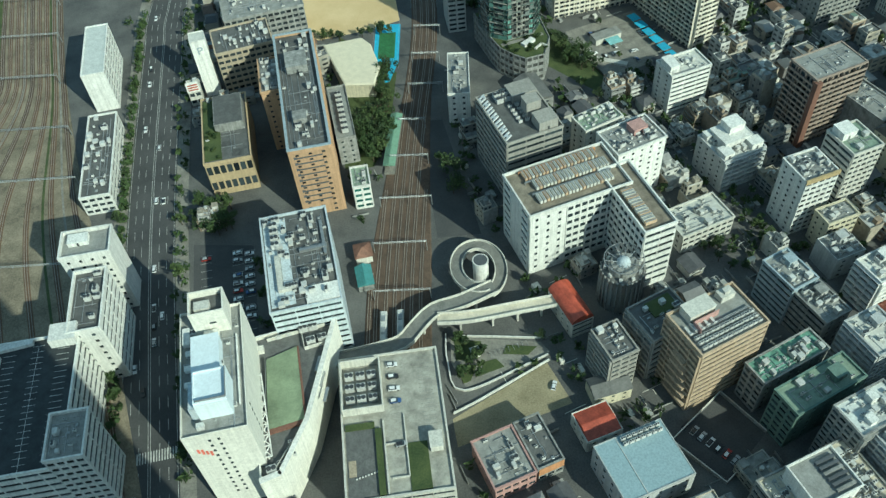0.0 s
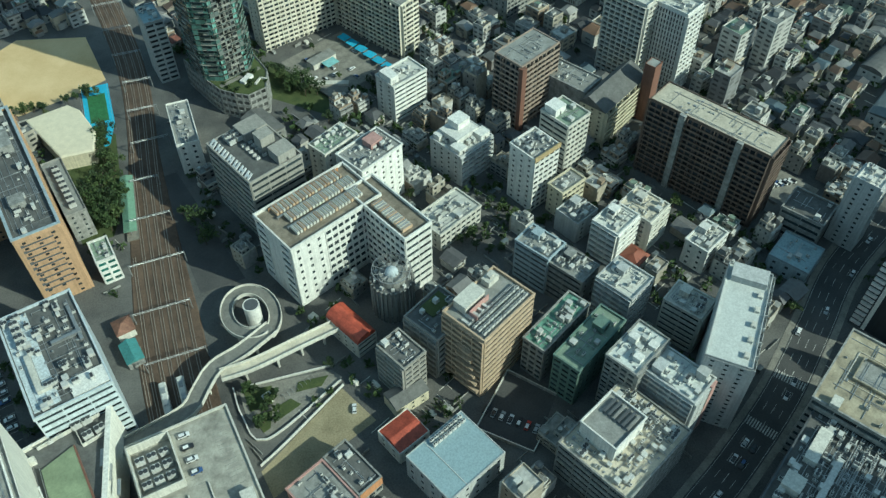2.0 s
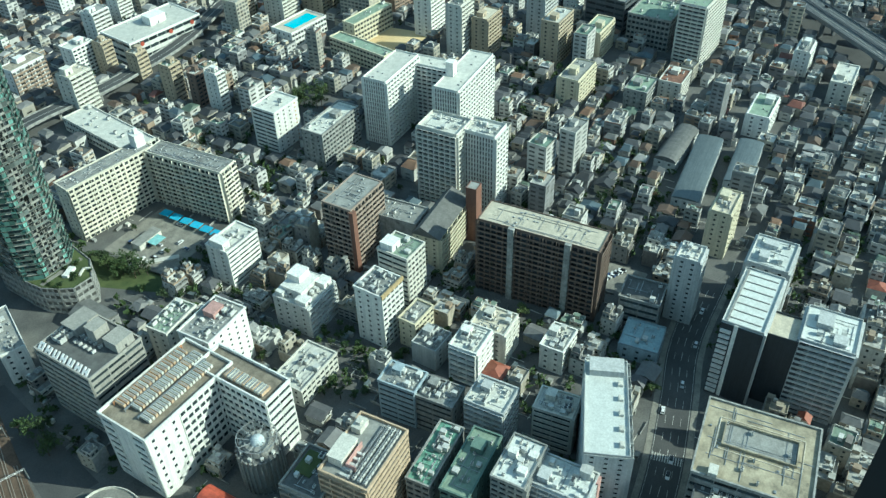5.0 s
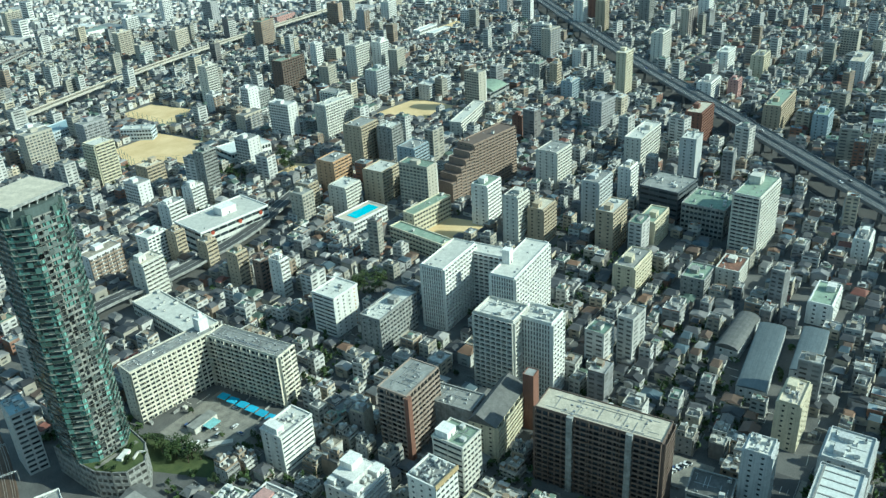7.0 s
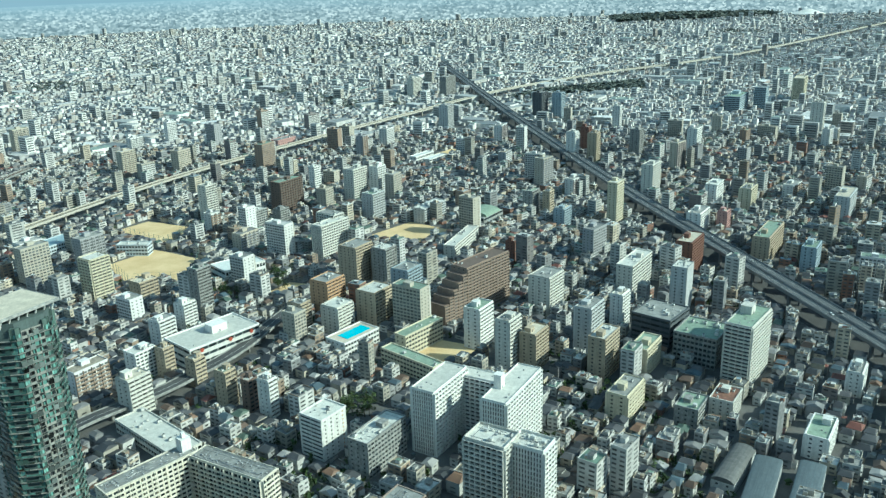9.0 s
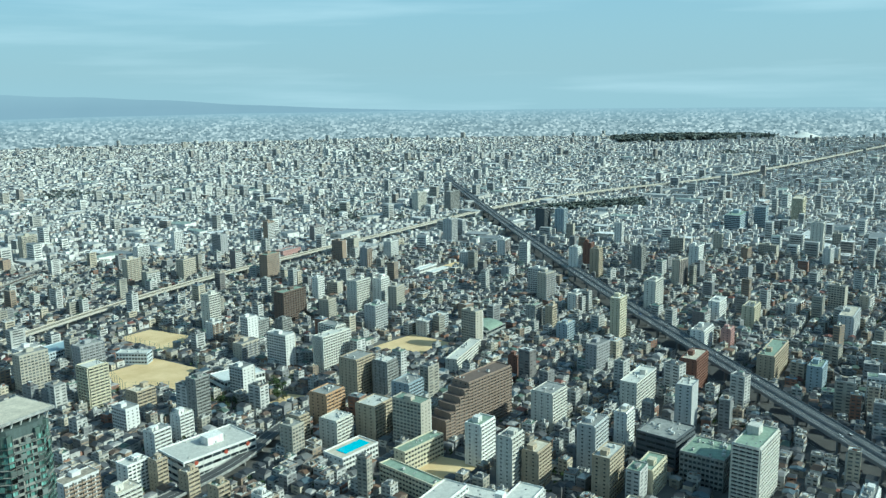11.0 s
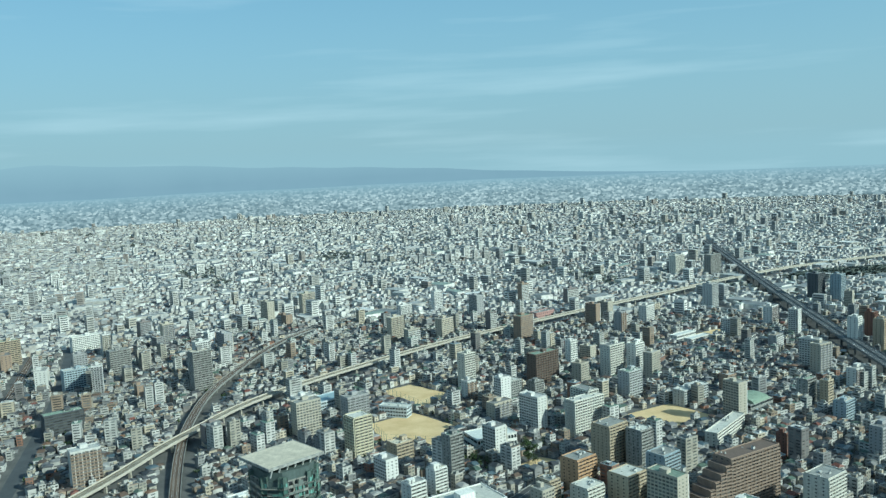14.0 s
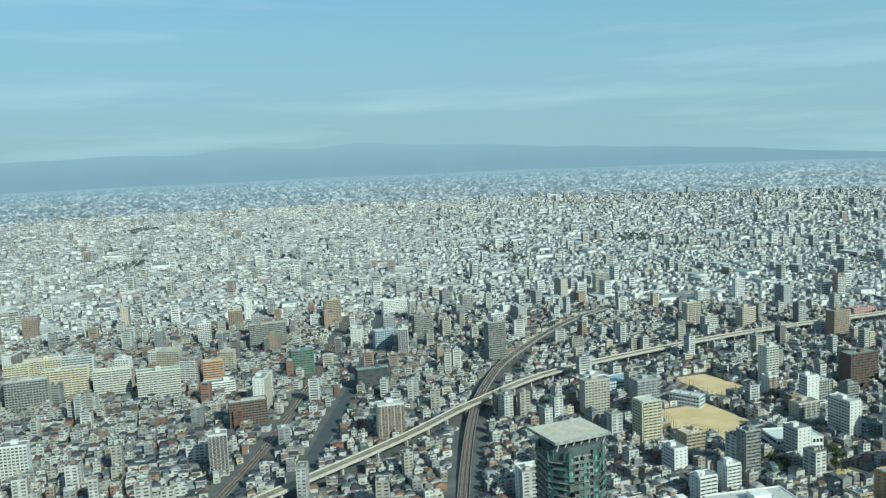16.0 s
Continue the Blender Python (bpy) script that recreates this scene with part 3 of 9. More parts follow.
def block(name, label, x, y, w, d, rot, h, faces="gpgp", wall=WHITE, glass=GLASS, roof=ROOF_GREY, fh=3.2, pent=(), clutter=5,
          parapet=1.0, base=0.0, z=0.0, seed=1, category="building", group="", pw=None, kinds=("ac", "ac", "tank", "cooler", "hatch", "pipe"), panes=False):
    """A flat-roofed building: wall body, storey rows on each face, roof with parapet, penthouses and roof plant."""
    ob = thing(name, pose(x, y, z, 0, 0, rot), label, category, group)
    TAKEN.append((x, y, w + 3, d + 3, rot))
    rng = random.Random(seed * 7919 + int(abs(x) * 10) + int(abs(y) * 10))
    part("wall", Shape().box(-w / 2, w / 2, -d / 2, d / 2, 0, h), wall, ob)
    edge = 0.36 if "g" in faces or "b" in faces or panes else 0.0
    r = Shape().box(-w / 2 + 0.3, w / 2 - 0.3, -d / 2 + 0.3, d / 2 - 0.3, h, h + 0.12)
    near_by = math.hypot(x, y) < 460
    extra = Shape()
    if near_by and clutter:
        # patched membrane, seams, cable runs and kerbs
        for _ in range(int(w * d / 110) + 1):
            a, b = rng.uniform(1.0, min(7, w / 3)), rng.uniform(0.8, min(6, d / 3))
            cx, cy = rng.uniform(-w / 2 + a, w / 2 - a), rng.uniform(-d / 2 + b, d / 2 - b)
            extra.box(cx - a / 2, cx + a / 2, cy - b / 2, cy + b / 2, h + 0.12, h + 0.12 + rng.uniform(0.02, 0.06), 3)
        for _ in range(int(w * d / 90) + 2):
            if rng.random() < 0.5:
                a, cy = rng.uniform(0.2, 0.42) * w, rng.uniform(-0.42, 0.42) * d
                cx = rng.uniform(-w / 2 + 0.6 + a, w / 2 - 0.6 - a)
                extra.box(cx - a, cx + a, cy - 0.11, cy + 0.11, h + 0.12, h + 0.38, 2)
            else:
                b, cx = rng.uniform(0.2, 0.42) * d, rng.uniform(-0.42, 0.42) * w
                cy = rng.uniform(-d / 2 + 0.6 + b, d / 2 - 0.6 - b)
                extra.box(cx - 0.11, cx + 0.11, cy - b, cy + b, h + 0.12, h + 0.34, 2)
    part("roof", r, roof, ob)
    if parapet:
        part("parapet", Shape().ring(w + 2 * edge, d + 2 * edge, 0.32 + edge, h - 0.2, h + parapet), wall, ob)
    storeys(ob, w, d, base, h - 0.2, faces, wall, glass, fh, panes)
    for px, py, a, b, c in pent:
        ph = part("penthouse", Shape().box(-a / 2, a / 2, -b / 2, b / 2, 0, c).box(-a / 2 - 0.15, a / 2 + 0.15, -b / 2 - 0.15, b / 2 + 0.15, c, c + 0.25),
                  pw or wall, ob, pose(px, py, h + 0.12))
        part("door", Shape().box(-0.45, 0.45, -0.05, 0, 0, 2.0), DARKSTEEL, ph, pose(0, -b / 2, 0.02))
    if clutter:
        roof_clutter(ob, w, d, h + 0.12, int(clutter * (4.6 if near_by else 2.0)), rng, kinds, None, extra, patch_of(roof))
    return ob

# ---------------------------------------------------------------- ground and backdrop
ground = tagged(new("ground", Shape().prism(circle(4890, 96), -2.0, 0.0).mesh("ground", [CITYGROUND])), "dark town ground of asphalt and yards", "ground", "", "structure")


def backdrop_material():
    """Far town beyond the built area: a glowing surface with haze painted into it."""
    m = bpy.data.materials.new("far_distance")
    m.use_nodes = True
    nt = m.node_tree
    nt.nodes.clear()
    out = add(nt, "ShaderNodeOutputMaterial")
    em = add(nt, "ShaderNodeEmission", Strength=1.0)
    geo = add(nt, "ShaderNodeNewGeometry")
    sep = add(nt, "ShaderNodeSeparateXYZ")
    nt.links.new(geo.outputs["Position"], sep.inputs[0])
    mp = add(nt, "ShaderNodeMapping", Scale=(0.075, 0.075, 0.12))
    nt.links.new(geo.outputs["Position"], mp.inputs["Vector"])
    vo = add(nt, "ShaderNodeTexVoronoi", Scale=1.0)
    nt.links.new(mp.outputs[0], vo.inputs["Vector"])
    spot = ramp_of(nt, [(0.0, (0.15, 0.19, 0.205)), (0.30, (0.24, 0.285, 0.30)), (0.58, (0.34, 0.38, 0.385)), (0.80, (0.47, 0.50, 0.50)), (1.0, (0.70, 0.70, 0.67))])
    # districts of taller, paler building stand out as thin bands
    mp2 = add(nt, "ShaderNodeMapping", Scale=(0.0035, 0.0035, 0.055))
    nt.links.new(geo.outputs["Position"], mp2.inputs["Vector"])
    band = add(nt, "ShaderNodeTexNoise", Scale=1.0, Detail=4.0, Roughness=0.6)
    nt.links.new(mp2.outputs[0], band.inputs["Vector"])
    hue = add(nt, "ShaderNodeSeparateColor")
    nt.links.new(vo.outputs["Color"], hue.inputs[0])
    both = add(nt, "ShaderNodeMath", operation="MULTIPLY_ADD")
    both.inputs[1].default_value = 0.8
    nt.links.new(band.outputs[0], both.inputs[0])
    low = add(nt, "ShaderNodeMath", operation="SUBTRACT")
    low.inputs[1].default_value = 0.40
    nt.links.new(hue.outputs[0], low.inputs[0])
    nt.links.new(low.outputs[0], both.inputs[2])
    nt.links.new(both.outputs[0], spot.inputs[0])
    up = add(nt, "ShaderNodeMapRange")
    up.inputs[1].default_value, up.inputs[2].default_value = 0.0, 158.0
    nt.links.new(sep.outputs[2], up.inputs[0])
    # painted haze: the glowing colour blends to blue-grey towards the top
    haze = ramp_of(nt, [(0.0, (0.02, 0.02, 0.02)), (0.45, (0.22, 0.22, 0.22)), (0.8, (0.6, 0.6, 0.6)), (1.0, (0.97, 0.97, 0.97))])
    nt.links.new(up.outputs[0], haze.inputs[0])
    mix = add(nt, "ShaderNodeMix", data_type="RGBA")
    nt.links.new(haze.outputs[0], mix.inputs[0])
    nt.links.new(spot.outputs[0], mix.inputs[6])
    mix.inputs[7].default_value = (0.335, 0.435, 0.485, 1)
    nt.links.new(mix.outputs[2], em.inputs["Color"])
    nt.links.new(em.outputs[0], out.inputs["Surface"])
    return m


def hill_material():
    m = bpy.data.materials.new("hazy_hills")
    m.use_nodes = True
    nt = m.node_tree
    nt.nodes.clear()
    out = add(nt, "ShaderNodeOutputMaterial")
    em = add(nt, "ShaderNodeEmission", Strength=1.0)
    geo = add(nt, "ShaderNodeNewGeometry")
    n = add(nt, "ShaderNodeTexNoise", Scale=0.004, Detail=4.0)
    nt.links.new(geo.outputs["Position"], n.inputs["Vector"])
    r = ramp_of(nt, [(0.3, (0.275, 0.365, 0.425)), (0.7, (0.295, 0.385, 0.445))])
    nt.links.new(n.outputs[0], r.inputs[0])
    # haze painted into the glowing ridge: its blue pales with height
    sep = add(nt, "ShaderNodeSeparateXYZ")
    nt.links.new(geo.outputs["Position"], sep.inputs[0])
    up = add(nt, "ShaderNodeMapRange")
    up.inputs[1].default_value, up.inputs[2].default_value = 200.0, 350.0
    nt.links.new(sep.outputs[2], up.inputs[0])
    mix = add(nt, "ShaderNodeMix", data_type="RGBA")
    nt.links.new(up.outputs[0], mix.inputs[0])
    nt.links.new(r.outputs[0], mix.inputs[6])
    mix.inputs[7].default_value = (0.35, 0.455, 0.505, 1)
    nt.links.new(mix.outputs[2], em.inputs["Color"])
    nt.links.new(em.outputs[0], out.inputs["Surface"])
    return m


def skyline(name, mat, low, high, radius, a0, a1, n):
    """A ring of far land; high and low give heights by bearing."""
    v, f = [], []
    for i in range(n + 1):
        a = radians(a0 + (a1 - a0) * i / n)
        x, y = radius * math.sin(a), radius * math.cos(a)
        v += [(x, y, low(a)), (x, y, high(a))]
        if i < n:
            f.append((2 * i, 2 * i + 2, 2 * i + 3, 2 * i + 1))
    me = bpy.data.meshes.new(name)
    me.from_pydata(v, [], f)
    me.materials.append(mat)
    return new(name, me)


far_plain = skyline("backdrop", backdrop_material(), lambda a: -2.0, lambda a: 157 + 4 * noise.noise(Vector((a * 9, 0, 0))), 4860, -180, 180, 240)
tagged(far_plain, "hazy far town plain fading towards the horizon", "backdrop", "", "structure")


def hill_height(a):
    deg = math.degrees(a)
    ridge = 178 * math.exp(-((deg + 7) / 20) ** 2) + 120 * math.exp(-((deg + 34) / 16) ** 2) + 48 * math.exp(-((deg - 17) / 13) ** 2)
    return 150 + ridge * (1 + 0.12 * noise.noise(Vector((a * 14, 3, 0))))


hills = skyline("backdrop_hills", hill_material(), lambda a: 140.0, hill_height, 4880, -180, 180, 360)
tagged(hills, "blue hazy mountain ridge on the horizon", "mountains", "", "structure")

# ---------------------------------------------------------------- the tower that the camera stands in
tower_base = thing("skyscraper", pose(0, 0, 0, 0, 0, 0), "tall glass skyscraper whose shadow falls over the station", "skyscraper")
part("lower_tier", Shape().box(-45, 22, -75, -9, 0, 190), DARKGREY, tower_base)
part("upper_tier", Shape().box(-45, 18, -75, -9, 190, 284), DARKGREY, tower_base)
part("floor_slab", Shape().box(-45, 18, -75, 0.2, 284, 286.2), DARKGREY, tower_base)
part("top_storey", Shape().box(-45, 18, -75, -9, 286.2, 300).box(-45, 18, -9, 0.2, 291.5, 300), DARKGREY, tower_base)
part("window_post", Shape().box(-0.09, 0.09, -0.09, 0.09, 286.2, 291.5), DARKSTEEL, tower_base, pose(0.80, 0.06, 0, 0, 0, 6))

# unseen block, added only to cast shade over the store and street
shade_caster = thing("office_tower", pose(211, -15, 0, 0, 0, 41), "unseen plain tower added to shade the store block", "building")
part("wall", Shape().box(-20, 20, -22, 22, 0, 99), GREY, shade_caster)

def tree_meshes(seed, h, r):
    rng = random.Random(seed)
    s = Shape()
    s.prism(circle(0.26, 7), 0, h * 0.45, 0, circle(0.15, 7))
    for k in range(5):
        a = k * 1.26 + rng.uniform(-0.3, 0.3)
        s.tube((0, 0, h * 0.38), (r * 0.6 * math.cos(a), r * 0.6 * math.sin(a), h * rng.uniform(0.55, 0.75)), 0.08, n=5)
    trunk = s.mesh("trunk", [BARK])
    c = Shape()
    lumps = [(rng.gauss(0, r * 0.42), rng.gauss(0, r * 0.42), h * rng.uniform(0.45, 0.9), rng.uniform(0.28, 0.5) * r) for _ in range(9)]
    for lx, ly, lz, lr in lumps:
        for _ in range(46):
            d = Vector((rng.gauss(0, 1), rng.gauss(0, 1), rng.gauss(0, 0.8)))
            d = d.normalized() * lr * rng.uniform(0.6, 1.1)
            p = Vector((lx, ly, lz)) + d
            q = Euler((rng.uniform(-0.9, 0.9), rng.uniform(-0.9, 0.9), rng.uniform(0, 6.3))).to_matrix()
            e = rng.uniform(0.22, 0.5)
            k0 = len(c.v)
            for u in ((-e, -e * 0.6, 0), (e, -e * 0.6, 0.1 * e), (e * 0.8, e * 0.6, -0.1 * e), (-e * 0.7, e * 0.7, 0.15 * e)):
                c.v.append(tuple(p + q @ Vector(u)))
            c.f.append((k0, k0 + 1, k0 + 2, k0 + 3))
            c.m.append(0)
    return trunk, c.mesh("crown", [LEAF])


TREES = [tree_meshes(3, 8.5, 3.4), tree_meshes(8, 10.5, 4.2), tree_meshes(21, 6.5, 2.7), tree_meshes(5, 12.5, 4.6)]


# ---------------------------------------------------------------- landmark buildings east of the railway
STONE = plain("grey_brown_stone", (0.36, 0.345, 0.31))
SUNCREAM = plain("pale_cream_panel", (0.74, 0.69, 0.57))
ROOF_UMBER = plain("brown_stained_roof", (0.25, 0.215, 0.165), mottle=0.3, scale=0.25, streak=0.05)
SIGNWHITE = plain("sign_enamel", (0.86, 0.86, 0.84), rough=0.5, mottle=0.02, vary=0.02)
CARDECK = plain("dark_deck_coating", (0.038, 0.044, 0.048), mottle=0.3, scale=0.2, streak=0.05)
SUNWHITE = plain("ivory_panel", (0.80, 0.775, 0.69), mottle=0.05, streak=0.08)
BLUEWHITE = plain("blue_white_sheet", (0.70, 0.77, 0.81), mottle=0.04, streak=0.05, grit=0.05)
ROSEBROWN = plain("rose_brown_tile", (0.34, 0.27, 0.22))
white_block = block("office_building", "white U-shaped office block with rooftop plant rows", 53.9, 243.5, 46, 26, 17.5, 36, (((0.0, 0.36, "p"), (0.36, 0.98, "g")), ".", "g", ((0.05, 0.3, "b"), (0.7, 0.95, "b"))), WHITE, roof=ROOF_UMBER, fh=4.0, clutter=0, parapet=1.6, base=2, panes=True)
white_wing = block("office_wing", "white window-grid wing of the office block", 80.0, 230.5, 14, 38, 17.5, 35.95, "bgpg", WHITE, roof=ROOF_UMBER, fh=4.0, clutter=0, parapet=1.6, base=2)
RACK = Shape().box(-0.55, 0.55, -2.5, 2.5, 0.5, 2.0).box(-0.2, 0.2, -2.3, 2.3, 2.0, 2.12, 1).box(-0.35, 0.35, -2.0, -1.7, 0, 0.5, 1).box(-0.35, 0.35, 1.7, 2.0, 0, 0.5, 1)
RACK_PALE, RACK_WARM = RACK.mesh("heat_exchanger", [OFFWHITE, STEEL]), RACK.mesh("heat_exchanger", [plain("sun_faded_casing", (0.62, 0.45, 0.30)), STEEL])
for row, yy in enumerate((8.6, 2.0, -5.6)):
    for i in range(21):
        part("heat_exchanger", RACK_WARM if (i * 7 + row * 3) % 5 < (3 if row == 0 else 1) else RACK_PALE, None, white_block, pose(-15.5 + 1.62 * i + (2 if row == 1 else 0), yy, 36.12))
for i in range(13):
    part("heat_exchanger", RACK_WARM if i % 3 == 0 else RACK_PALE, None, white_wing, pose(-2.4, -15 + 1.6 * i, 36.07, 0, 0, 90))
for i in range(3):
    part("pipe_rack", Shape().box(-18, 18, -0.35, 0.35, 1.2, 1.6).box(-18, -17.6, -0.2, 0.2, 0, 1.2).box(17.6, 18, -0.2, 0.2, 0, 1.2), ORANGEPAINT if i == 2 else STEEL, white_block, pose(1, (-2.6, 4.7, 11.2)[i], 36.12))
okumura = block("office_building", "grey office block with large white roof lettering", 39.7, 288.5, 27, 34, 17.6, 36, "bppb", STONE, roof=ROOF_DARK, fh=3.6, clutter=0,
                pent=((7, -12, 9, 8, 5), (5, -2, 7, 6, 8), (6, 11, 12, 9, 4)), seed=3)
unit_rows(okumura, -4, 3, -8, 6, 36.12, "ac", 2, 5)
unit_rows(okumura, -7, 1, 8, 15, 36.12, "cooler", 2, 2)
# seven plain white sign shapes stand along the roof edge
for i in range(7):
    sg = Shape().box(-0.25, 0.25, -1.5, 1.5, 0.0, 3.6)
    if i in (0, 2, 4):
        sg = Shape().box(-0.25, 0.25, -1.5, -0.6, 0, 3.6).box(-0.25, 0.25, 0.6, 1.5, 0, 3.6).box(-0.25, 0.25, -0.6, 0.6, 0, 0.9).box(-0.25, 0.25, -0.6, 0.6, 2.7, 3.6) if i == 0 else Shape().box(-0.25, 0.25, -1.5, -0.6, 0, 3.6).box(-0.25, 0.25, 0.6, 1.5, 0, 3.6).box(-0.25, 0.25, -0.6, 0.6, 0, 0.9)
    elif i in (1, 3, 5, 6):
        sg = Shape().box(-0.25, 0.25, -1.5, -0.5, 0, 3.6).box(-0.25, 0.25, -0.5, 1.5, 1.3, 2.3).box(-0.25, 0.25, 0.6, 1.5, 0, 1.3).box(-0.25, 0.25, 0.6, 1.5, 2.3, 3.6)
    part("sign_shape", sg, SIGNWHITE, okumura, pose(-13.2, 14.0 - 4.6 * i, 36.4, 0, 52, 0), "plain white roof sign shape" if i == 0 else "")
part("sign_bed", Shape().box(-1.2, 1.8, -16.5, 16.5, 0, 0.25), DARKGREY, okumura, pose(-12.2, 0.2, 36.2))
striped = block("office_building", "beige office with orange horizontal bands and roof plant", 95.0, 167.5, 29, 20, 23, 36.4, "bpgY", STRIPE, roof=ROOF_GREY, fh=3.3, clutter=0, parapet=1.3, seed=4)
for k in range(6):
    part("terrace_front", Shape().box(-2.4, 0, -9.6 + 0.9 * k, 1.5, 0, 1.1).box(-2.4, 0, -9.6 + 0.9 * k, 1.5, -0.25, 0), STRIPE, striped, pose(-14.9, 0, 4.0 + 4.4 * k))
part("lift_house", Shape().box(-5.5, 5.5, -3, 3, 0, 4.2).box(-5.7, 5.7, -3.2, 3.2, 4.2, 4.5), OFFWHITE, striped, pose(-4.5, 6.0, 36.5))
part("lift_house", Shape().box(-3, 3, -2.0, 2.0, 0, 3.0).box(-1.2, 1.2, -1.0, 1.0, 3.0, 4.4), OFFWHITE, striped, pose(8.5, 6.8, 36.5))
part("plant_wall", Shape().box(-5.5, 5.5, -0.15, 0.15, 0, 3.2).box(-5.5, -5.2, -4.0, -0.15, 0, 3.2), PINK, striped, pose(-4.0, 1.6, 36.52))
unit_rows(striped, -13, 13.2, -9.0, -2.2, 36.52, "ac", 12, 3)
for k in range(5):
    part("roof_duct", Shape().box(-0.5, 0.5, -1.8, 1.8, 0, 1.2).box(-0.7, 0.7, -2.0, -1.6, 0, 1.5), ACWHITE, striped, pose(-12.6 + 2.6 * k, 0.6 + 0.4 * (k % 2), 36.52))
part("pipe_rack", Shape().tube((-13, 0, 0.9), (13, 0, 0.9), 0.16).tube((-13, 0.5, 0.9), (13, 0.5, 0.9), 0.12).box(-12.8, -12.5, -0.2, 0.7, 0, 0.8).box(0, 0.3, -0.2, 0.7, 0, 0.8).box(12.5, 12.8, -0.2, 0.7, 0, 0.8), STEEL, striped, pose(0, -1.4, 36.52))
striped_low = block("office_annex", "stepped grey annex with planted terraces", 79.5, 179.5, 20, 17, 24, 25, "bbgY", STONE, roof=ROOF_DARK, fh=3.4, clutter=3, seed=5)
part("terrace_garden", Shape().box(-4, 7, 0, 7, 0, 0.6), GRASS, striped_low, pose(1, 0, 25.12))
small_stripe = block("office_building", "narrow beige block with white stair bands", 60.5, 172.0, 11, 15, 20, 22, "sbgY", STONE, roof=ROOF_DARK, fh=3.1, clutter=3, seed=6)
blue_store = block("warehouse_store", "low hall with a wide pale blue metal roof", 62.3, 127.5, 27, 23, 18, 14, "pp.p", LIGHTGREY, roof=ROOF_BLUE, fh=4.5, clutter=0, parapet=0.4, seed=7)
unit_rows(blue_store, -4, 12, 6.5, 10.5, 14.12, "ac", 7, 2)
part("roof_seam", Shape().box(-0.15, 0.15, -11, 11, 0, 0.25), LIGHTGREY, blue_store, pose(-5, 0, 14.12))
green_one = block("office_building", "narrow block with bright green roof coating", 121.5, 159.5, 30, 10, 24, 20, "pgpg", GREY, roof=ROOF_JADE, fh=3.3, clutter=14, seed=8)
green_two = block("office_building", "dark green office block with green roof", 127.7, 145.5, 31, 11.5, 24, 23, "pgpg", GREENTILE, roof=ROOF_GREEN, fh=3.3, clutter=2, pent=((7, 0, 5, 5, 3),), seed=9)
wroof_one = block("apartment_building", "white-roofed apartment block with dark side", 136.8, 129.5, 21, 13, 22, 32, "Ygpg", GREY, roof=ROOF_WHITE, fh=3.0, clutter=4, seed=10)
wroof_two = block("apartment_building", "white-roofed apartment block with pink tiled stair", 144.8, 115.0, 14, 22, 22, 30, "YpgY", LIGHTGREY, roof=ROOF_WHITE, fh=3.0, clutter=4, pent=((4.5, -7, 3.5, 4, 4), (-3, 6, 5, 4, 3)), seed=11)
part("stair_bay", Shape().box(-1.8, 1.8, -1.2, 0, 0, 30.6), PINK, wroof_two, pose(4.6, -11.1, 0))
plant_top = block("office_building", "white office with stepped roofs crowded with plant", 117.0, 104.5, 36, 30, 20, 22, "gbgb", GREY, roof=ROOF_SAND, fh=3.6, clutter=26, seed=12)
plant_up = part("upper_storey", Shape().box(-8.5, 8.5, -6.5, 8.5, 0, 8).prism([(-8.8, -6.8), (8.8, -6.8), (8.8, -6.3), (-8.8, -6.3)], 8, 9.2).prism([(-8.8, 8.3), (8.8, 8.3), (8.8, 8.8), (-8.8, 8.8)], 8, 9.2).prism([(-8.8, -6.3), (-8.3, -6.3), (-8.3, 8.3), (-8.8, 8.3)], 8, 9.2).prism([(8.3, -6.3), (8.8, -6.3), (8.8, 8.3), (8.3, 8.3)], 8, 9.2), WHITE, plant_top, pose(-2, 4, 22.1))
unit_rows(plant_top, 8, 16.5, -12, 12, 22.12, "ac", 3, 8)
part("roof", Shape().box(-8.2, 8.2, -7.2, 7.2, 0, 0.1), ROOF_GREY, plant_up, pose(0, 1, 8.0))
for i in range(6):
    part("louvre_screen", Shape().box(-3.6, 3.6, -0.5, 0.5, 0, 1.2), DARKGREY if i % 3 else GREY, plant_up, pose(3.6, -4.6 + 2.0 * i, 8.1, 0, 0, 0))
long_white = block("apartment_building", "tall narrow white apartment slab with roof boxes", 174.6, 122.1, 46, 16.5, 42, 40, "yp.p", LIGHTGREY, roof=ROOF_WHITE, fh=2.9, clutter=0, pent=((18, 0, 7, 13, 3),), seed=13)
for i in range(5):
    part("roof_box", Shape().box(-1.2, 1.2, -0.9, 0.9, 0, 1.3).box(-0.9, 0.9, -0.6, 0.6, 1.3, 1.4), OFFWHITE, long_white, pose(-18 + 7.2 * i, -5.3, 40.1))
for k in range(12):
    part("side_balcony", Shape().box(0, 1.5, -7.4, 7.4, 0, 0.14).box(1.38, 1.5, -7.4, 7.4, 0.14, 1.1), WHITE, long_white, pose(23.0, 0, 3.2 + 3.0 * k))
for x, y, c in ((1.5, 3.0, 3.2), (-4.2, -3.0, 2.2), (4.0, -4.0, 1.8)):
    part("roof_room", Shape().box(-1.4, 1.4, -1.6, 1.6, 0, c).box(-1.55, 1.55, -1.75, 1.75, c, c + 0.15), WHITE, wroof_one, pose(x, y, 32.12))
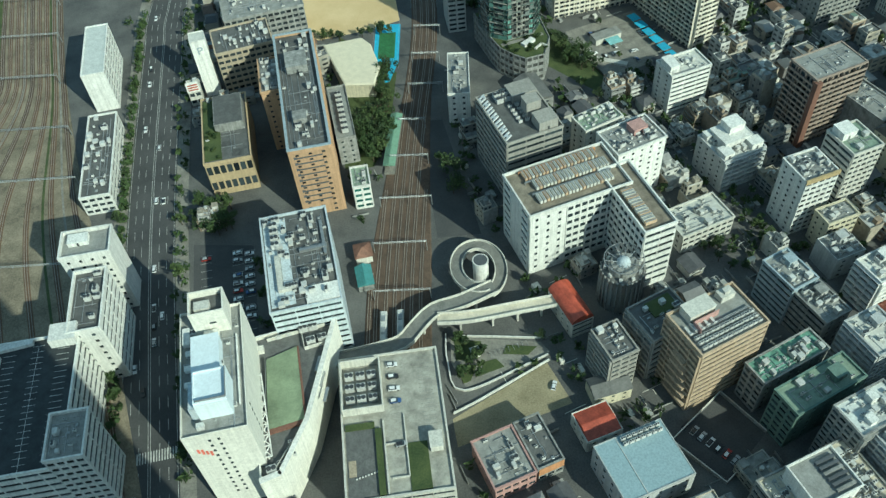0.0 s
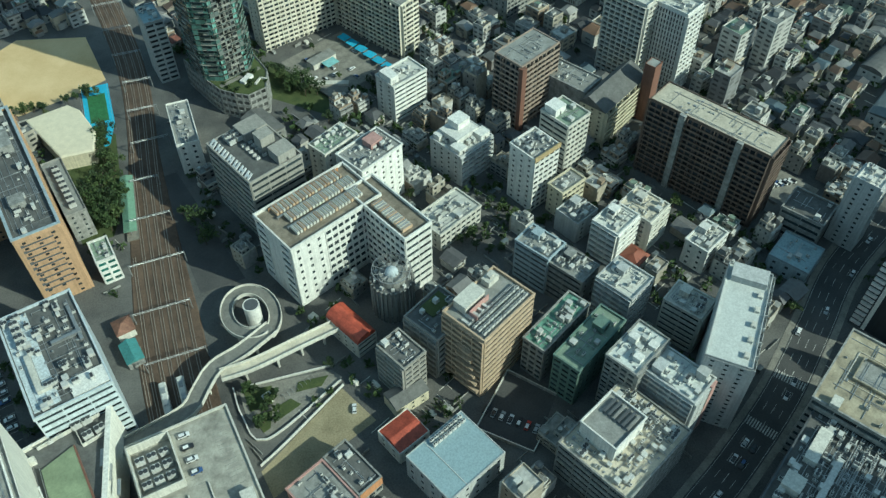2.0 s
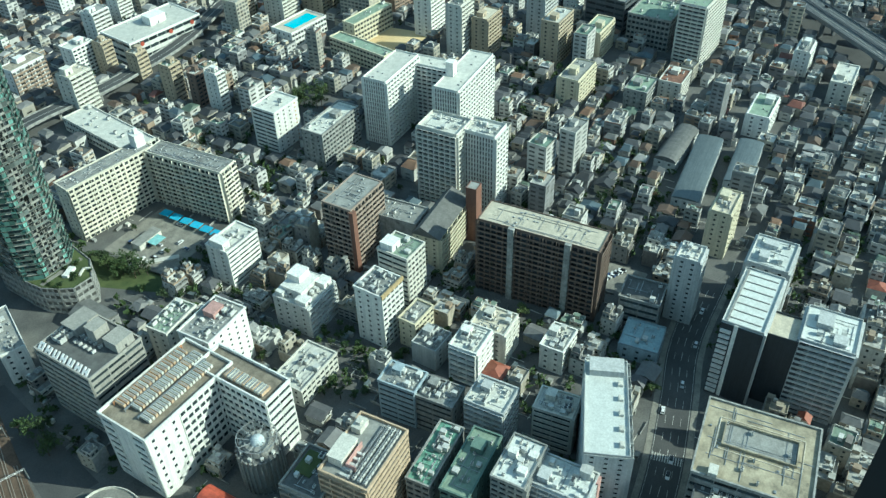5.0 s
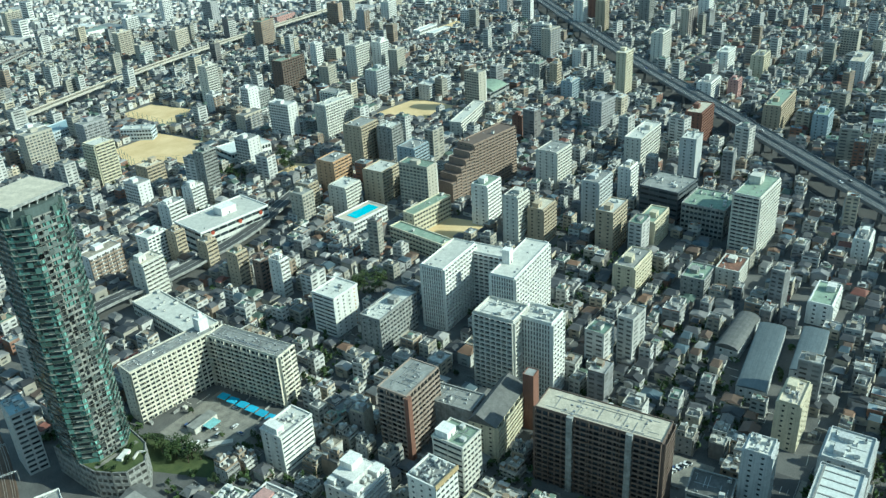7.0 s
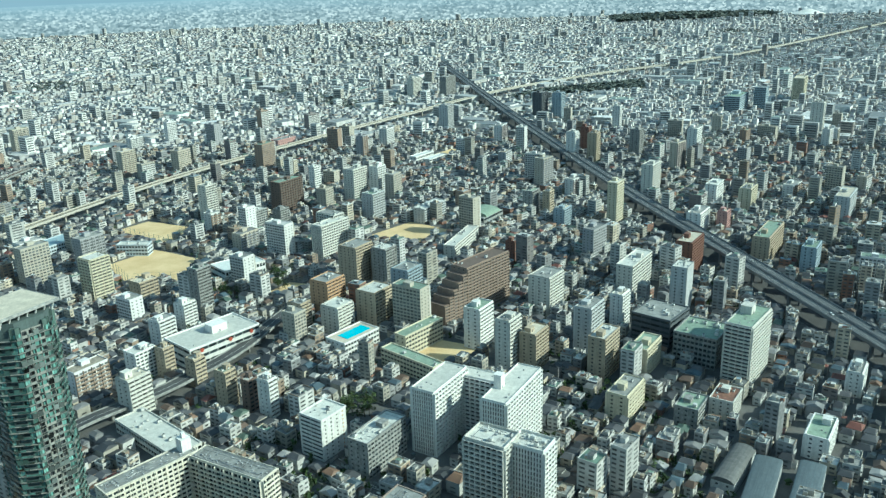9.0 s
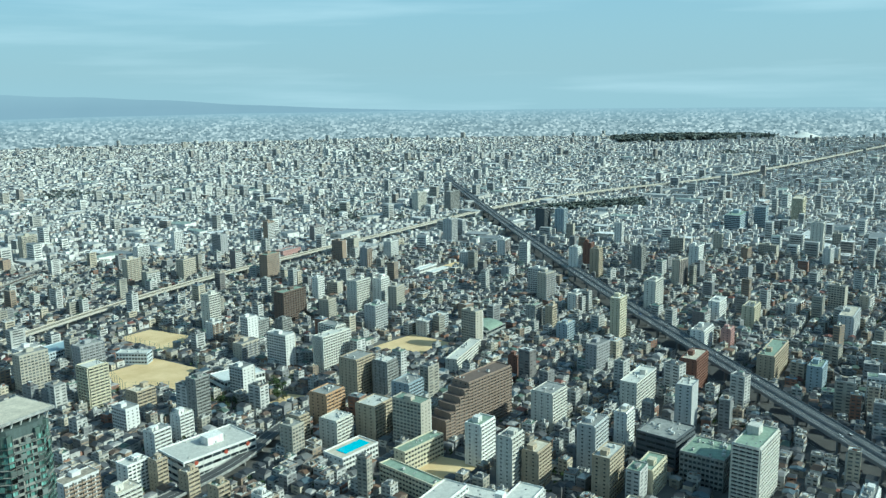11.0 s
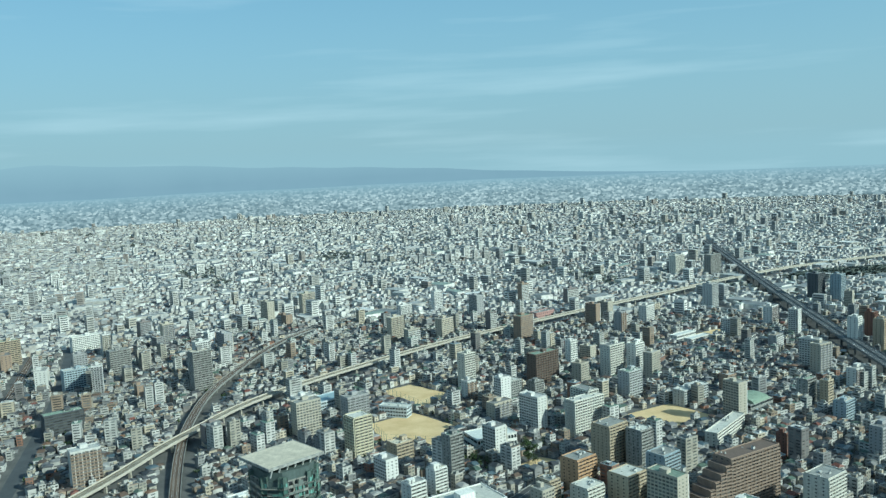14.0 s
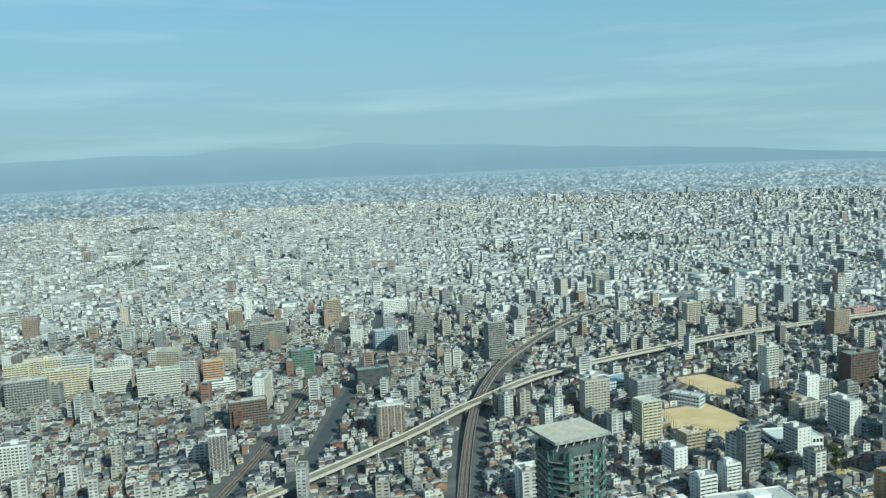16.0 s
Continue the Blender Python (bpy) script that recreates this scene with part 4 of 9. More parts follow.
concrete = block("car_park_building", "concrete hall with weathered roof and long light well", 200.9, 74.0, 36, 40, 26, 38, "b..b", GREY, roof=ROOF_MOSS, fh=4.2, clutter=3, parapet=1.0, seed=14, kinds=("ac", "hatch"))
part("light_well", Shape().ring(11.5, 26, 0.45, 0, 1.3).box(-5.3, 5.3, -12.5, 12.5, 0.02, 0.1, 1), [ROOF_MOSS, ROOF_GREY], concrete, pose(3, -0.5, 38.12))
part("inner_kerb", Shape().ring(15, 30, 0.3, 0, 0.25), ROOF_SAND, concrete, pose(3, -0.5, 38.12))
part("stair_head", Shape().box(-2.2, 2.2, -1.6, 1.6, 0, 2.6), OFFWHITE, concrete, pose(-16, 13, 38.12))
mech_right = block("department_store", "dark store block with dense rooftop machinery", 165.0, 57.5, 46, 33, 26, 32, "bbbb", DARKGREY, roof=ROOF_DARK, fh=4.0, clutter=30, pent=((8, 10, 14, 4, 3), (-10, 11, 6, 6, 4)), pw=OFFWHITE, seed=15)
unit_rows(mech_right, -18, 2, -12, -2, 32.12, "ac", 7, 4)
part("duct", Shape().box(-11, 11, -1.1, 1.1, 0, 2.0).box(-11.2, -10.8, -1.3, 1.3, 0, 2.2).box(10.8, 11.2, -1.3, 1.3, 0, 2.2), ACWHITE, mech_right, pose(-3, 2.2, 32.6))
part("duct", Shape().box(-4, 4, -2.0, 2.0, 0, 2.6), OFFWHITE, mech_right, pose(-17, 4.5, 32.12))
for i in range(5):
    part("pipe_rack", Shape().tube((-9, 0, 1.2), (9, 0, 1.2), 0.2).tube((-9, 0.7, 1.2), (9, 0.7, 1.2), 0.16).box(-8.6, -8.3, -0.3, 1.0, 0, 1.1).box(8.3, 8.6, -0.3, 1.0, 0, 1.1), STEEL, mech_right, pose(8, -14 + 3.4 * i, 32.12))
unit_rows(mech_right, 12, 21, -8, 12, 32.12, "ac", 3, 7)
NAVY = plain("dark_navy_panel", (0.035, 0.042, 0.05), rough=0.45)
tower_a = block("apartment_tower", "white-roofed apartment tower with a dark navy gable", 263.1, 118.5, 38, 17, 20, 42, "Yp.p", LIGHTGREY, roof=ROOF_WHITE, fh=2.9, clutter=0, seed=16)
part("dark_panel", Shape().box(-0.6, 0, -8.6, 1.6, 0, 41.6), NAVY, tower_a, pose(-19.0, 0, 0), "dark navy wall panel")
part("white_fin", Shape().box(-0.75, 0, 1.6, 3.2, 0, 42.4), WHITE, tower_a, pose(-19.0, 0, 0))
part("dark_panel", Shape().box(-0.6, 0, 3.2, 8.6, 0, 41.6), NAVY, tower_a, pose(-19.0, 0, 0))
for k in range(13):
    part("balcony", Shape().box(-1.7, -0.6, 3.8, 8.2, 0, 1.2), WHITE, tower_a, pose(-19.0, 0, 1.6 + 3.0 * k))
for i in range(7):
    part("roof_seam", Shape().box(-0.25, 0.25, -7.5, 5, 0, 0.35), GREY, tower_a, pose(-15 + 5 * i, 1, 42.12))
part("roof_curb", Shape().box(-18, 18, -0.4, 0.4, 0, 0.7), GREY, tower_a, pose(0, 6.6, 42.12))
tower_a2 = block("apartment_tower", "white-roofed apartment tower behind the first", 295.0, 130.5, 22, 18, 20, 42, "YpYp", LIGHTGREY, roof=ROOF_WHITE, fh=2.9, clutter=2, seed=17, pent=((-5, 3, 5, 4, 2.4), (5, 2, 4, 6, 2.0)))
tower_b = block("apartment_tower", "dark panelled apartment block with pale roof", 262.0, 101.0, 15, 16, 22, 39, "....", NAVY, roof=ROOF_SAND, fh=2.9, clutter=0, seed=18)
tower_c = block("apartment_tower", "white-roofed apartment tower with stacked balconies", 272.0, 88.0, 22, 21, 22, 41, "YYYY", LIGHTGREY, roof=ROOF_WHITE, fh=2.9, clutter=2, pent=((3, 3, 8, 6, 2.5), (-6, -4, 5, 5, 1.6)), seed=19)
white_slim = block("apartment_building", "plain white slim apartment block", 273.0, 157.5, 12.5, 11, 22, 38, "YpYp", LIGHTGREY, roof=ROOF_LIGHT, fh=2.9, clutter=2, seed=20)
grey_office = block("office_building", "grey office with four window bands", 257, 169, 16, 19, 26, 16, "pbpb", GREY, roof=ROOF_DARK, fh=3.6, clutter=1, seed=21)
blue_low = block("workshop", "low workshop with a blue flat roof", 240.5, 154.5, 18, 18, 26, 8, "pppp", BLUEGREY, roof=ROOF_BLUE, fh=4, clutter=2, seed=22)
dark_slab = block("apartment_slab", "dark brown apartment slab with pale roof", 231.7, 212.2, 16.4, 60, 23.8, 43.3, "yryr", BROWN, glass=SHADOWGLASS, roof=ROOF_SAND, fh=2.9, clutter=5, parapet=0.7, seed=23, kinds=("hatch", "hatch", "pipe"))
for yy in (12.5, -15.5):
    part("pilaster", Shape().box(-1.9, 0, -1.5, 1.5, 0, 44.2), GREY, dark_slab, pose(-8.2, yy, 0))
brown_apt = block("apartment_building", "brown tiled apartment block with balcony rows", 183.5, 300.0, 28, 17, 20, 39, "yrgr", ROSEBROWN, roof=ROOF_GREY, fh=2.9, clutter=3, parapet=0.6, seed=24, kinds=("hatch", "pipe"))
part("corner_pier", Shape().box(-1.6, 1.6, -1.6, 1.6, 0, 38.5), REDBROWN, brown_apt, pose(-13.6, -9.0, 0))
slope_apt = block("apartment_building", "dark slate-roofed apartment block with cream galleries", 218.6, 271.8, 38, 15, 25, 22, "yp.p", CREAM, roof=ROOF_DARK, fh=2.9, clutter=0, parapet=0.0, seed=25)
part("pitched_roof", Shape().prism([(-19.4, -7.9), (19.4, -7.9), (19.4, 7.9), (-19.4, 7.9)], 0, 5.2, 0, [(-19.4, 2.6), (19.4, 2.6), (19.4, 3.0), (-19.4, 3.0)]), ROOF_DARK, slope_apt, pose(0, 0, 22.1))
flat_apt = block("apartment_building", "grey flat-roofed annex between two apartment blocks", 204.5, 289.5, 15, 26, 25, 22, "g...", GREY, roof=ROOF_GREY, fh=2.9, clutter=3, seed=251)
stair_tower = block("stair_tower", "slim red-brown tiled stair tower", 237.5, 268.0, 7, 6, 25, 34, "....", REDBROWN, roof=ROOF_GREY, clutter=0, parapet=0.5, seed=26)
gold_clinic = block("clinic_building", "white clinic block with tan roof edge", 156.4, 242.4, 16, 15.5, 17, 32, "gppp", WHITE, roof=ROOF_GREY, fh=3.1, clutter=5, seed=27)
part("roof_edge", Shape().box(-8.3, 8.3, -0.5, 0.4, 0, 2.2), plain("tan_fascia", (0.50, 0.38, 0.20)), gold_clinic, pose(0, -8.0, 31.4))
green_white = block("office_building", "white block with pale green roof", 180.3, 256.0, 15, 17, 18, 32, "gppb", OFFWHITE, roof=ROOF_GREEN, fh=3.1, clutter=2, pent=((-3, 4, 7, 7, 4),), pw=WHITE, seed=28)
front_annex = block("office_building", "small beige annex with arched windows", 167.0, 229.0, 15, 9, 17, 16, "gppp", CREAM, roof=ROOF_GREY, fh=3.4, clutter=2, seed=29)
slant_apt = block("apartment_building", "white apartment block with stepped roof line", 127.0, 329.0, 22, 14, 18, 22, "bpgp", WHITE, roof=ROOF_LIGHT, fh=2.9, clutter=3, pent=((-8, 0, 5, 9, 4),), seed=30)
apt_long = block("apartment_slab", "long cream apartment slab with deep balconies", 100.5, 418.4, 54, 12, 11, 34, "ygrp", SUNCREAM, roof=ROOF_GREY, fh=2.85, clutter=8, parapet=0.7, seed=31, kinds=("hatch", "hatch", "pipe"))
apt_long2 = block("apartment_slab", "cream apartment wing shading the court", 139.0, 394.0, 13, 52, 24, 33.9, "yryr", SUNCREAM, roof=ROOF_GREY, fh=2.85, clutter=8, parapet=0.7, seed=32, kinds=("hatch", "hatch", "pipe"))
part("stair_head", Shape().box(-3, 3, -3, 3, 0, 8).box(-1, 1, -1, 1, 8, 11), WHITE, apt_long, pose(23, 1, 34.1))
twin_a = block("apartment_slab", "white twin apartment slab with rows of windows", 274.5, 386.8, 40, 16, 22, 44, "DvDv", WHITE, roof=ROOF_LIGHT, glass=SHADOWGLASS, fh=2.85, clutter=3, seed=33, kinds=("hatch",))
twin_b = block("apartment_slab", "white twin apartment slab with stair head", 304.2, 351.8, 52, 16, 24, 44, "DvDv", WHITE, roof=ROOF_LIGHT, glass=SHADOWGLASS, fh=2.85, clutter=3, pent=((-8, 5, 5, 5, 9),), seed=34, kinds=("hatch",))
twin_link = block("apartment_slab", "white link wing between the twin slabs", 301.0, 380.0, 12, 30, 24, 40, "DDDD", WHITE, roof=ROOF_LIGHT, glass=SHADOWGLASS, fh=2.85, clutter=2, seed=35, kinds=("hatch",))
white_tower = block("apartment_tower", "white apartment tower with roof frames", 250.0, 306.0, 18, 24, 22, 49, "DvDD", OFFWHITE, roof=ROOF_LIGHT, glass=SHADOWGLASS, fh=2.95, clutter=3, parapet=1.6, seed=36)
white_tower2 = block("apartment_tower", "lower white tower joined to the first", 264.0, 289.5, 15, 20, 22, 48, "DvDv", WHITE, roof=ROOF_LIGHT, glass=SHADOWGLASS, fh=2.95, clutter=3, parapet=1.6, seed=37)
ori_apt = block("apartment_building", "white apartment block with an orange tiled corner", 210.3, 423.1, 22, 18, 18, 28, "ppyb", WHITE, roof=ROOF_LIGHT, fh=2.9, clutter=3, seed=38)
part("tiled_corner", Shape().box(-1.6, 1.6, -0.12, 0.0, 0, 27), ORANGE, ori_apt, pose(9, -9.0, 0))
store = block("supermarket", "white department store with red roof signs", 211.9, 609.7, 64, 36, 12, 17, "bp.b", WHITE, roof=ROOF_LIGHT, fh=5.5, clutter=4, seed=39, pent=((4, 0, 14, 10, 6),))
for px in (-22, 4, 24):
    part("sign_disc", Shape().prism([(x, z) for x, z in circle(1.7, 16)], 0, 0.25), ROOF_RED, store, pose(px, -18.7, 14.2, 90, 0, 0))
pool_school = block("school_building", "white school block with a rooftop pool", 302.2, 543.8, 38, 21, 14, 12, "g.gp", WHITE, roof=ROOF_SAND, fh=3.6, clutter=0, seed=40)
part("pool", Shape().box(-13, 13, -5.5, 5.5, 0, 0.25), POOL, pool_school, pose(2, 0, 12.2), "bright turquoise pool water")
school_c = block("school_building", "cream school wing with tall windows", 343.0, 509.0, 44, 11, 13, 18, "gpgp", CREAM, roof=ROOF_GREEN, fh=3.6, clutter=3, seed=41)
school_g = block("school_building", "school wing with green roof edge", 313.0, 476.0, 11, 54, 11, 14, "pgpg", CREAM, roof=ROOF_GREEN, fh=3.5, clutter=2, seed=42)
light_tower = block("apartment_tower", "tall white apartment slab with green-grey roof", 498.2, 319.0, 42, 18, 16, 46, "DYDY", OFFWHITE, roof=ROOF_GREEN, glass=SHADOWGLASS, fh=2.9, clutter=5, pent=((6, 3, 9, 8, 6),), seed=43)
dark_off = block("office_building", "low dark glazed office block", 497.0, 396.0, 34, 32, 14, 26, "b.bb", DARKGREY, roof=ROOF_GREY, fh=4, clutter=8, seed=44)
cube_off = block("office_building", "grey concrete office with deep window frames", 497.0, 356.0, 33, 32, 18, 24, "gggg", GREY, roof=ROOF_GREEN, fh=4, clutter=8, seed=45)
brown_step = block("apartment_slab", "large umber apartment slab with stepped end", 436.0, 546.0, 58, 17, 12, 44, "YpYp", UMBER, roof=BROWN, fh=2.8, clutter=2, seed=46, group="stepped slab")
for i in range(5):
    sb = block("apartment_step", "umber apartment step with sloped roof", 436.0 - (32.0 + 6 * i) * math.cos(radians(12)), 546.0 - (32.0 + 6 * i) * math.sin(radians(12)), 6, 17, 12, 39.5 - 5 * i, "Y.Y.", UMBER, roof=BROWN, fh=2.8, clutter=0, parapet=0.6, seed=50 + i, group="stepped slab")
APTS = (
    ("white tower block beside the sports field", 172.0, 791.0, 20, 18, 20, 42, CREAM, "yryr"),
    ("brown tiled apartment block beside the road", 379.8, 666.3, 26, 20, 20, 40, BEIGE, "ypyp"),
    ("grey concrete apartment block among houses", 398.5, 645.6, 17, 16, 20, 38, GREY, "ypyp"),
    ("blue-grey apartment block with rows of windows", 383.6, 585.2, 22, 17, 20, 38, BLUEGREY, "ypyp"),
    ("tan tiled apartment block among houses", 342.2, 573.5, 24, 19, 20, 32, BEIGE, "yryp"),
    ("orange-tan apartment block with rows of windows", 322.7, 619.2, 24, 18, 20, 33, ORANGE, "ypyp"),
    ("pale apartment block with rows of windows", 307.7, 576.8, 20, 17, 20, 26, OFFWHITE, "ypyp"),
    ("tan apartment tower with rows of windows", 283.2, 596.6, 12, 14, 20, 28, BEIGE, "ypyp"),
    ("large pale apartment slab with rows of balconies", 402.0, 755.0, 42, 13, 17, 38, OFFWHITE, "DvDv"),
    ("pale apartment wing joined to the large slab", 413.0, 775.0, 14, 26, 17, 41, OFFWHITE, "DDDD"),
    ("slim white tower with a dark side", 556.1, 422.5, 19, 13, 22, 43, LIGHTGREY, ".pyp"),
    ("white apartment pair with rows of windows", 473.1, 501.4, 26, 19, 18, 34, OFFWHITE, "yryp"),
)
for i, (lab, x, y, w, d, r, h, wm, fc) in enumerate(APTS):
    block("apartment_building", lab, x, y, w, d, r, h, fc.replace("y", "Y").replace("r", "Y"), wm, roof=ROOF_GREY if i % 2 else ROOF_LIGHT, fh=2.9, clutter=3, seed=60 + i)
field_gym = block("school_gymnasium", "school gymnasium with a white flat roof", 300, 764.0, 44, 30, 6, 13, "gbgb", WHITE, roof=ROOF_WHITE, fh=5.5, clutter=0, seed=80)

# ---------------------------------------------------------------- landmark buildings by the station and the avenue
slab_left = block("office_building", "white narrow office slab beside the tracks", -175.3, 385, 11.5, 44, 8, 24, ".bpb", WHITE, roof=ROOF_WHITE, fh=3.4, clutter=0, parapet=0.6, seed=81)
low_left = block("station_annex", "low white station annex", -164.5, 316, 14, 60, 7, 11, "gbgb", WHITE, roof=ROOF_DARK, fh=3.8, clutter=8, seed=82)
mio_head = block("station_building", "white station building with roof recesses", -144.5, 233.5, 20, 14, 6, 36, "p.gp", WHITE, roof=ROOF_GREY, fh=4.2, clutter=0, parapet=2.0, seed=83, pent=((-3, 2, 8, 5, 2),))
mio_mid = block("station_building", "white station building wing", -139.5, 206.0, 12.5, 30, 6, 33, "pbpb", WHITE, roof=ROOF_DARK, fh=4.2, clutter=2, parapet=2.0, seed=84)
car_park = block("station_store", "white station store with rooftop car park", -161.5, 163.2, 46, 56, 5, 30, "bb.b", WHITE, roof=CARDECK, fh=4.0, clutter=0, parapet=1.3, seed=85)
store_front = block("station_store", "white store front block with a sign board", -133.5, 146.0, 13, 18, 5, 36, "gb.b", WHITE, roof=ROOF_GREY, fh=4.2, clutter=3, parapet=1.5, seed=86)
via = block("hotel_building", "white tower block with bright blue-white roof plant", -81.0, 158.0, 21.5, 50, 7.5, 50, "....", SUNWHITE, roof=ROOF_GREY, fh=3.5, clutter=4, parapet=1.4, seed=87)
for k in range(12):
    for u in (-2.6, 0.4):
        part("window", Shape().box(-0.45, 0.45, -0.1, 0, -0.6, 0.6), GLASS, via, pose(u, -25.02, 47.0 - 3.4 * k))
    part("side_window", Shape().box(0, 0.08, -0.5, 0.5, -0.6, 0.6), GLASS, via, pose(10.75, -14, 46.0 - 3.4 * k))
part("roof_hall", Shape().box(-4.5, 4.5, -10, 10, 0, 6).box(-4.7, 4.7, -10.2, 10.2, 6, 6.25), BLUEWHITE, via, pose(-1, 0, 50.1))
part("roof_hall", Shape().box(-5.4, 5.4, -6.5, 6, 0, 9).ring(10.8, 12.0, 0.4, 9, 9.7).box(-5.2, 5.2, -5.8, 5.8, 9.02, 9.1), BLUEWHITE, via, pose(1, -12.5, 50.1))
part("hall_wing", Shape().box(-2.2, 0, -6, 4, 0, 6.5), PALEBLUE, via, pose(-4.5, -12.5, 50.1))
part("rail_screen", Shape().box(0, 0.2, -5.5, 5.5, 0, 1.6).box(-9.5, 0, -5.7, -5.5, 0, 1.6), STEEL, via, pose(6.0, -12.5, 59.1))
head = part("stair_head", Shape().box(-6, 6, -5, 5, 0, 9).ring(12, 10, 0.5, 9, 12.0).box(-5.4, 5.4, -4.4, 4.4, 9.02, 9.1, 1), [SUNWHITE, ROOF_DARK], via, pose(1, 19.8, 50.1))
part("lift_house", Shape().box(-2.6, 2.6, -1.8, 1.8, 0, 2.4), OFFWHITE, head, pose(-1.5, -1.0, 9.1))
part("window", Shape().box(-1.2, 1.2, -0.08, 0, 0, 0.8), GLASS, head, pose(1.0, -5.0, 5.4))
part("roof_step", Shape().box(-2.4, 2.4, -2, 2, 0, 3), SUNWHITE, via, pose(0.5, 12.2, 50.1))
for x, y, a, b, c in ((-8.4, 14, 1.2, 3.4, 2.0), (-7.6, 1.0, 1.5, 1.0, 1.6), (-8.2, -5.5, 1.0, 1.0, 1.4), (-8.0, 7.2, 0.8, 1.0, 1.2), (-5.5, 11.8, 1.1, 1.1, 1.8)):
    part("roof_tank", Shape().box(-a, a, -b, b, 0, c).box(-a - 0.1, a + 0.1, -b - 0.1, b + 0.1, c, c + 0.12), WHITE, via, pose(x, y, 50.12))
sign = plain("red_sign", (0.75, 0.18, 0.12))
for k, (u, ln) in enumerate(((-7.6, 1.3), (-6.4, 1.6), (-5.2, 1.2), (-4.0, 1.5))):
    part("sign_bar", Shape().box(-0.4, 0.4, -0.1, 0, -ln, ln), sign, via, pose(u, -25.02, 41.5 - 0.9 * k), "plain red bar")
part("roof_kerb", Shape().box(-0.25, 0.25, -20, 8, 0, 1.0), WHITE, via, pose(8.6, 4, 50.12))

# department store with a splayed plan and a green roof court
court = thing("department_store", pose(0, 0, -16) @ Matrix.Diagonal((1.064, 1.064, 1.0, 1.0)), "department store with a green roof court and plain white walls", "building")
COURT_RING = [(-64.4, 119.0), (-57.6, 121.4), (-49.6, 140.5), (-40.4, 182.6), (-72.5, 175.5)]
TAKEN += [(-61, 160, 38, 66, 5)]
part("wall", Shape().prism(COURT_RING, 16, 39), SUNWHITE, court)
part("roof", Shape().prism([(-64.1, 119.8), (-58.0, 121.8), (-50.2, 140.7), (-41.2, 181.8), (-72.0, 174.9)], 39, 39.1), ROOF_DARK, court)
for a, b, hi, th in (((-57.6, 121.4), (-49.6, 140.5), 2.6, 1.5), ((-49.6, 140.5), (-40.4, 182.6), 2.6, 1.5), ((-40.4, 182.6), (-72.5, 175.5), 1.8, 0.35), ((-64.4, 119.0), (-57.6, 121.4), 2.6, 1.8), ((-72.5, 175.5), (-64.4, 119.0), 1.2, 0.3)):
    line = [Vector((*a, 39.0)), Vector((*b, 39.0))]
    part("parapet", ribbon(line, -th, 0.02, -0.2, hi), SUNWHITE, court)
    part("coping", ribbon(line, -th - 0.1, 0.12, hi, hi + 0.15), WHITE, court)
part("green_court", Shape().prism([(-65.8, 166.4), (-63.4, 138.6), (-51.4, 141.6), (-55.2, 171.0)], 39.1, 40.0), COURTGREEN, court)
part("court_edge", Shape().prism([(-63.6, 138.5), (-63.4, 136.9), (-50.7, 140.1), (-50.9, 141.6)], 39.1, 40.1).prism([(-51.35, 141.6), (-50.7, 141.7), (-54.6, 171.0), (-55.15, 171.0)], 39.1, 40.15), REDBROWN, court)
part("court_fence", ribbon([Vector((-66.1, 167.0, 39)), Vector((-63.7, 138.0, 39))], 0, 0.08, 0, 1.9), STEEL, court)
for x, y, n in ((-58.5, 176.5, 1), (-53.0, 178.0, 0), (-49.5, 178.6, 0), (-50.0, 172.5, 0), (-46.0, 173.4, 0), (-61.8, 175.6, 1), (-55.5, 133.5, 1), (-54.5, 129.0, 1), (-58.8, 126.5, 1), (-61.2, 124.0, 0)):
    part("cooling_unit", unit_mesh("ac" if n else "cooler"), None, court, pose(x, y, 39.12, 0, 0, 12))
for a, b in (((-66.0, 174.6), (-45.2, 179.2)), ((-53.4, 175.6), (-52.2, 169.6)), ((-52.2, 169.6), (-44.2, 171.5)), ((-61.0, 122.5), (-54.2, 134.5))):
    part("screen_wall", ribbon([Vector((*a, 39.1)), Vector((*b, 39.1))], -0.12, 0.12, 0, 1.9), OFFWHITE, court)
for k in range(3):
    part("duct", Shape().box(-0.5, 0.5, -3.2 + 0.4 * k, 3.0, 0, 0.9), STEEL, court, pose(-47.4 + 1.5 * k, 163.0 - 6.5 * k, 39.12, 0, 0, -12))
part("stair_head", Shape().box(-1.5, 1.5, -1.1, 1.1, 0, 2.4), OFFWHITE, court, pose(-68.3, 170.5, 39.12, 0, 0, 8))
truss = Shape()
for i in range(8):
    y0 = -16 + 4 * i
    truss.box(-1.6, 1.6, y0 - 0.15, y0 + 0.15, 0, 0.5)
    truss.tube((-1.5, y0, 0.25), (1.5, y0 + 4, 0.25), 0.2).tube((1.5, y0, 0.25), (-1.5, y0 + 4, 0.25), 0.2)
truss.box(-1.8, -1.4, -16, 16.2, 0, 0.5).box(1.4, 1.8, -16, 16.2, 0, 0.5).box(-1.6, 1.6, 15.9, 16.2, 0, 0.5)
part("roof_truss", truss, WHITE, court, pose(-65.6, 143.8, 41.2, 0, 0, 10.3))
for i in range(4):
    part("truss_post", Shape().box(-0.2, 0.2, -0.2, 0.2, 0, 2.1), WHITE, court, pose(-68.0 + 1.85 * i, 158.5 - 10.0 * i, 39.1))
blue_mech = block("office_building", "pale blue office with machinery on a dark roof", -56.6, 215.0, 27, 49, 8.5, 36, "bpgp", PALEBLUE, roof=ROOF_DARK, fh=3.6, clutter=16, parapet=1.2, seed=89)
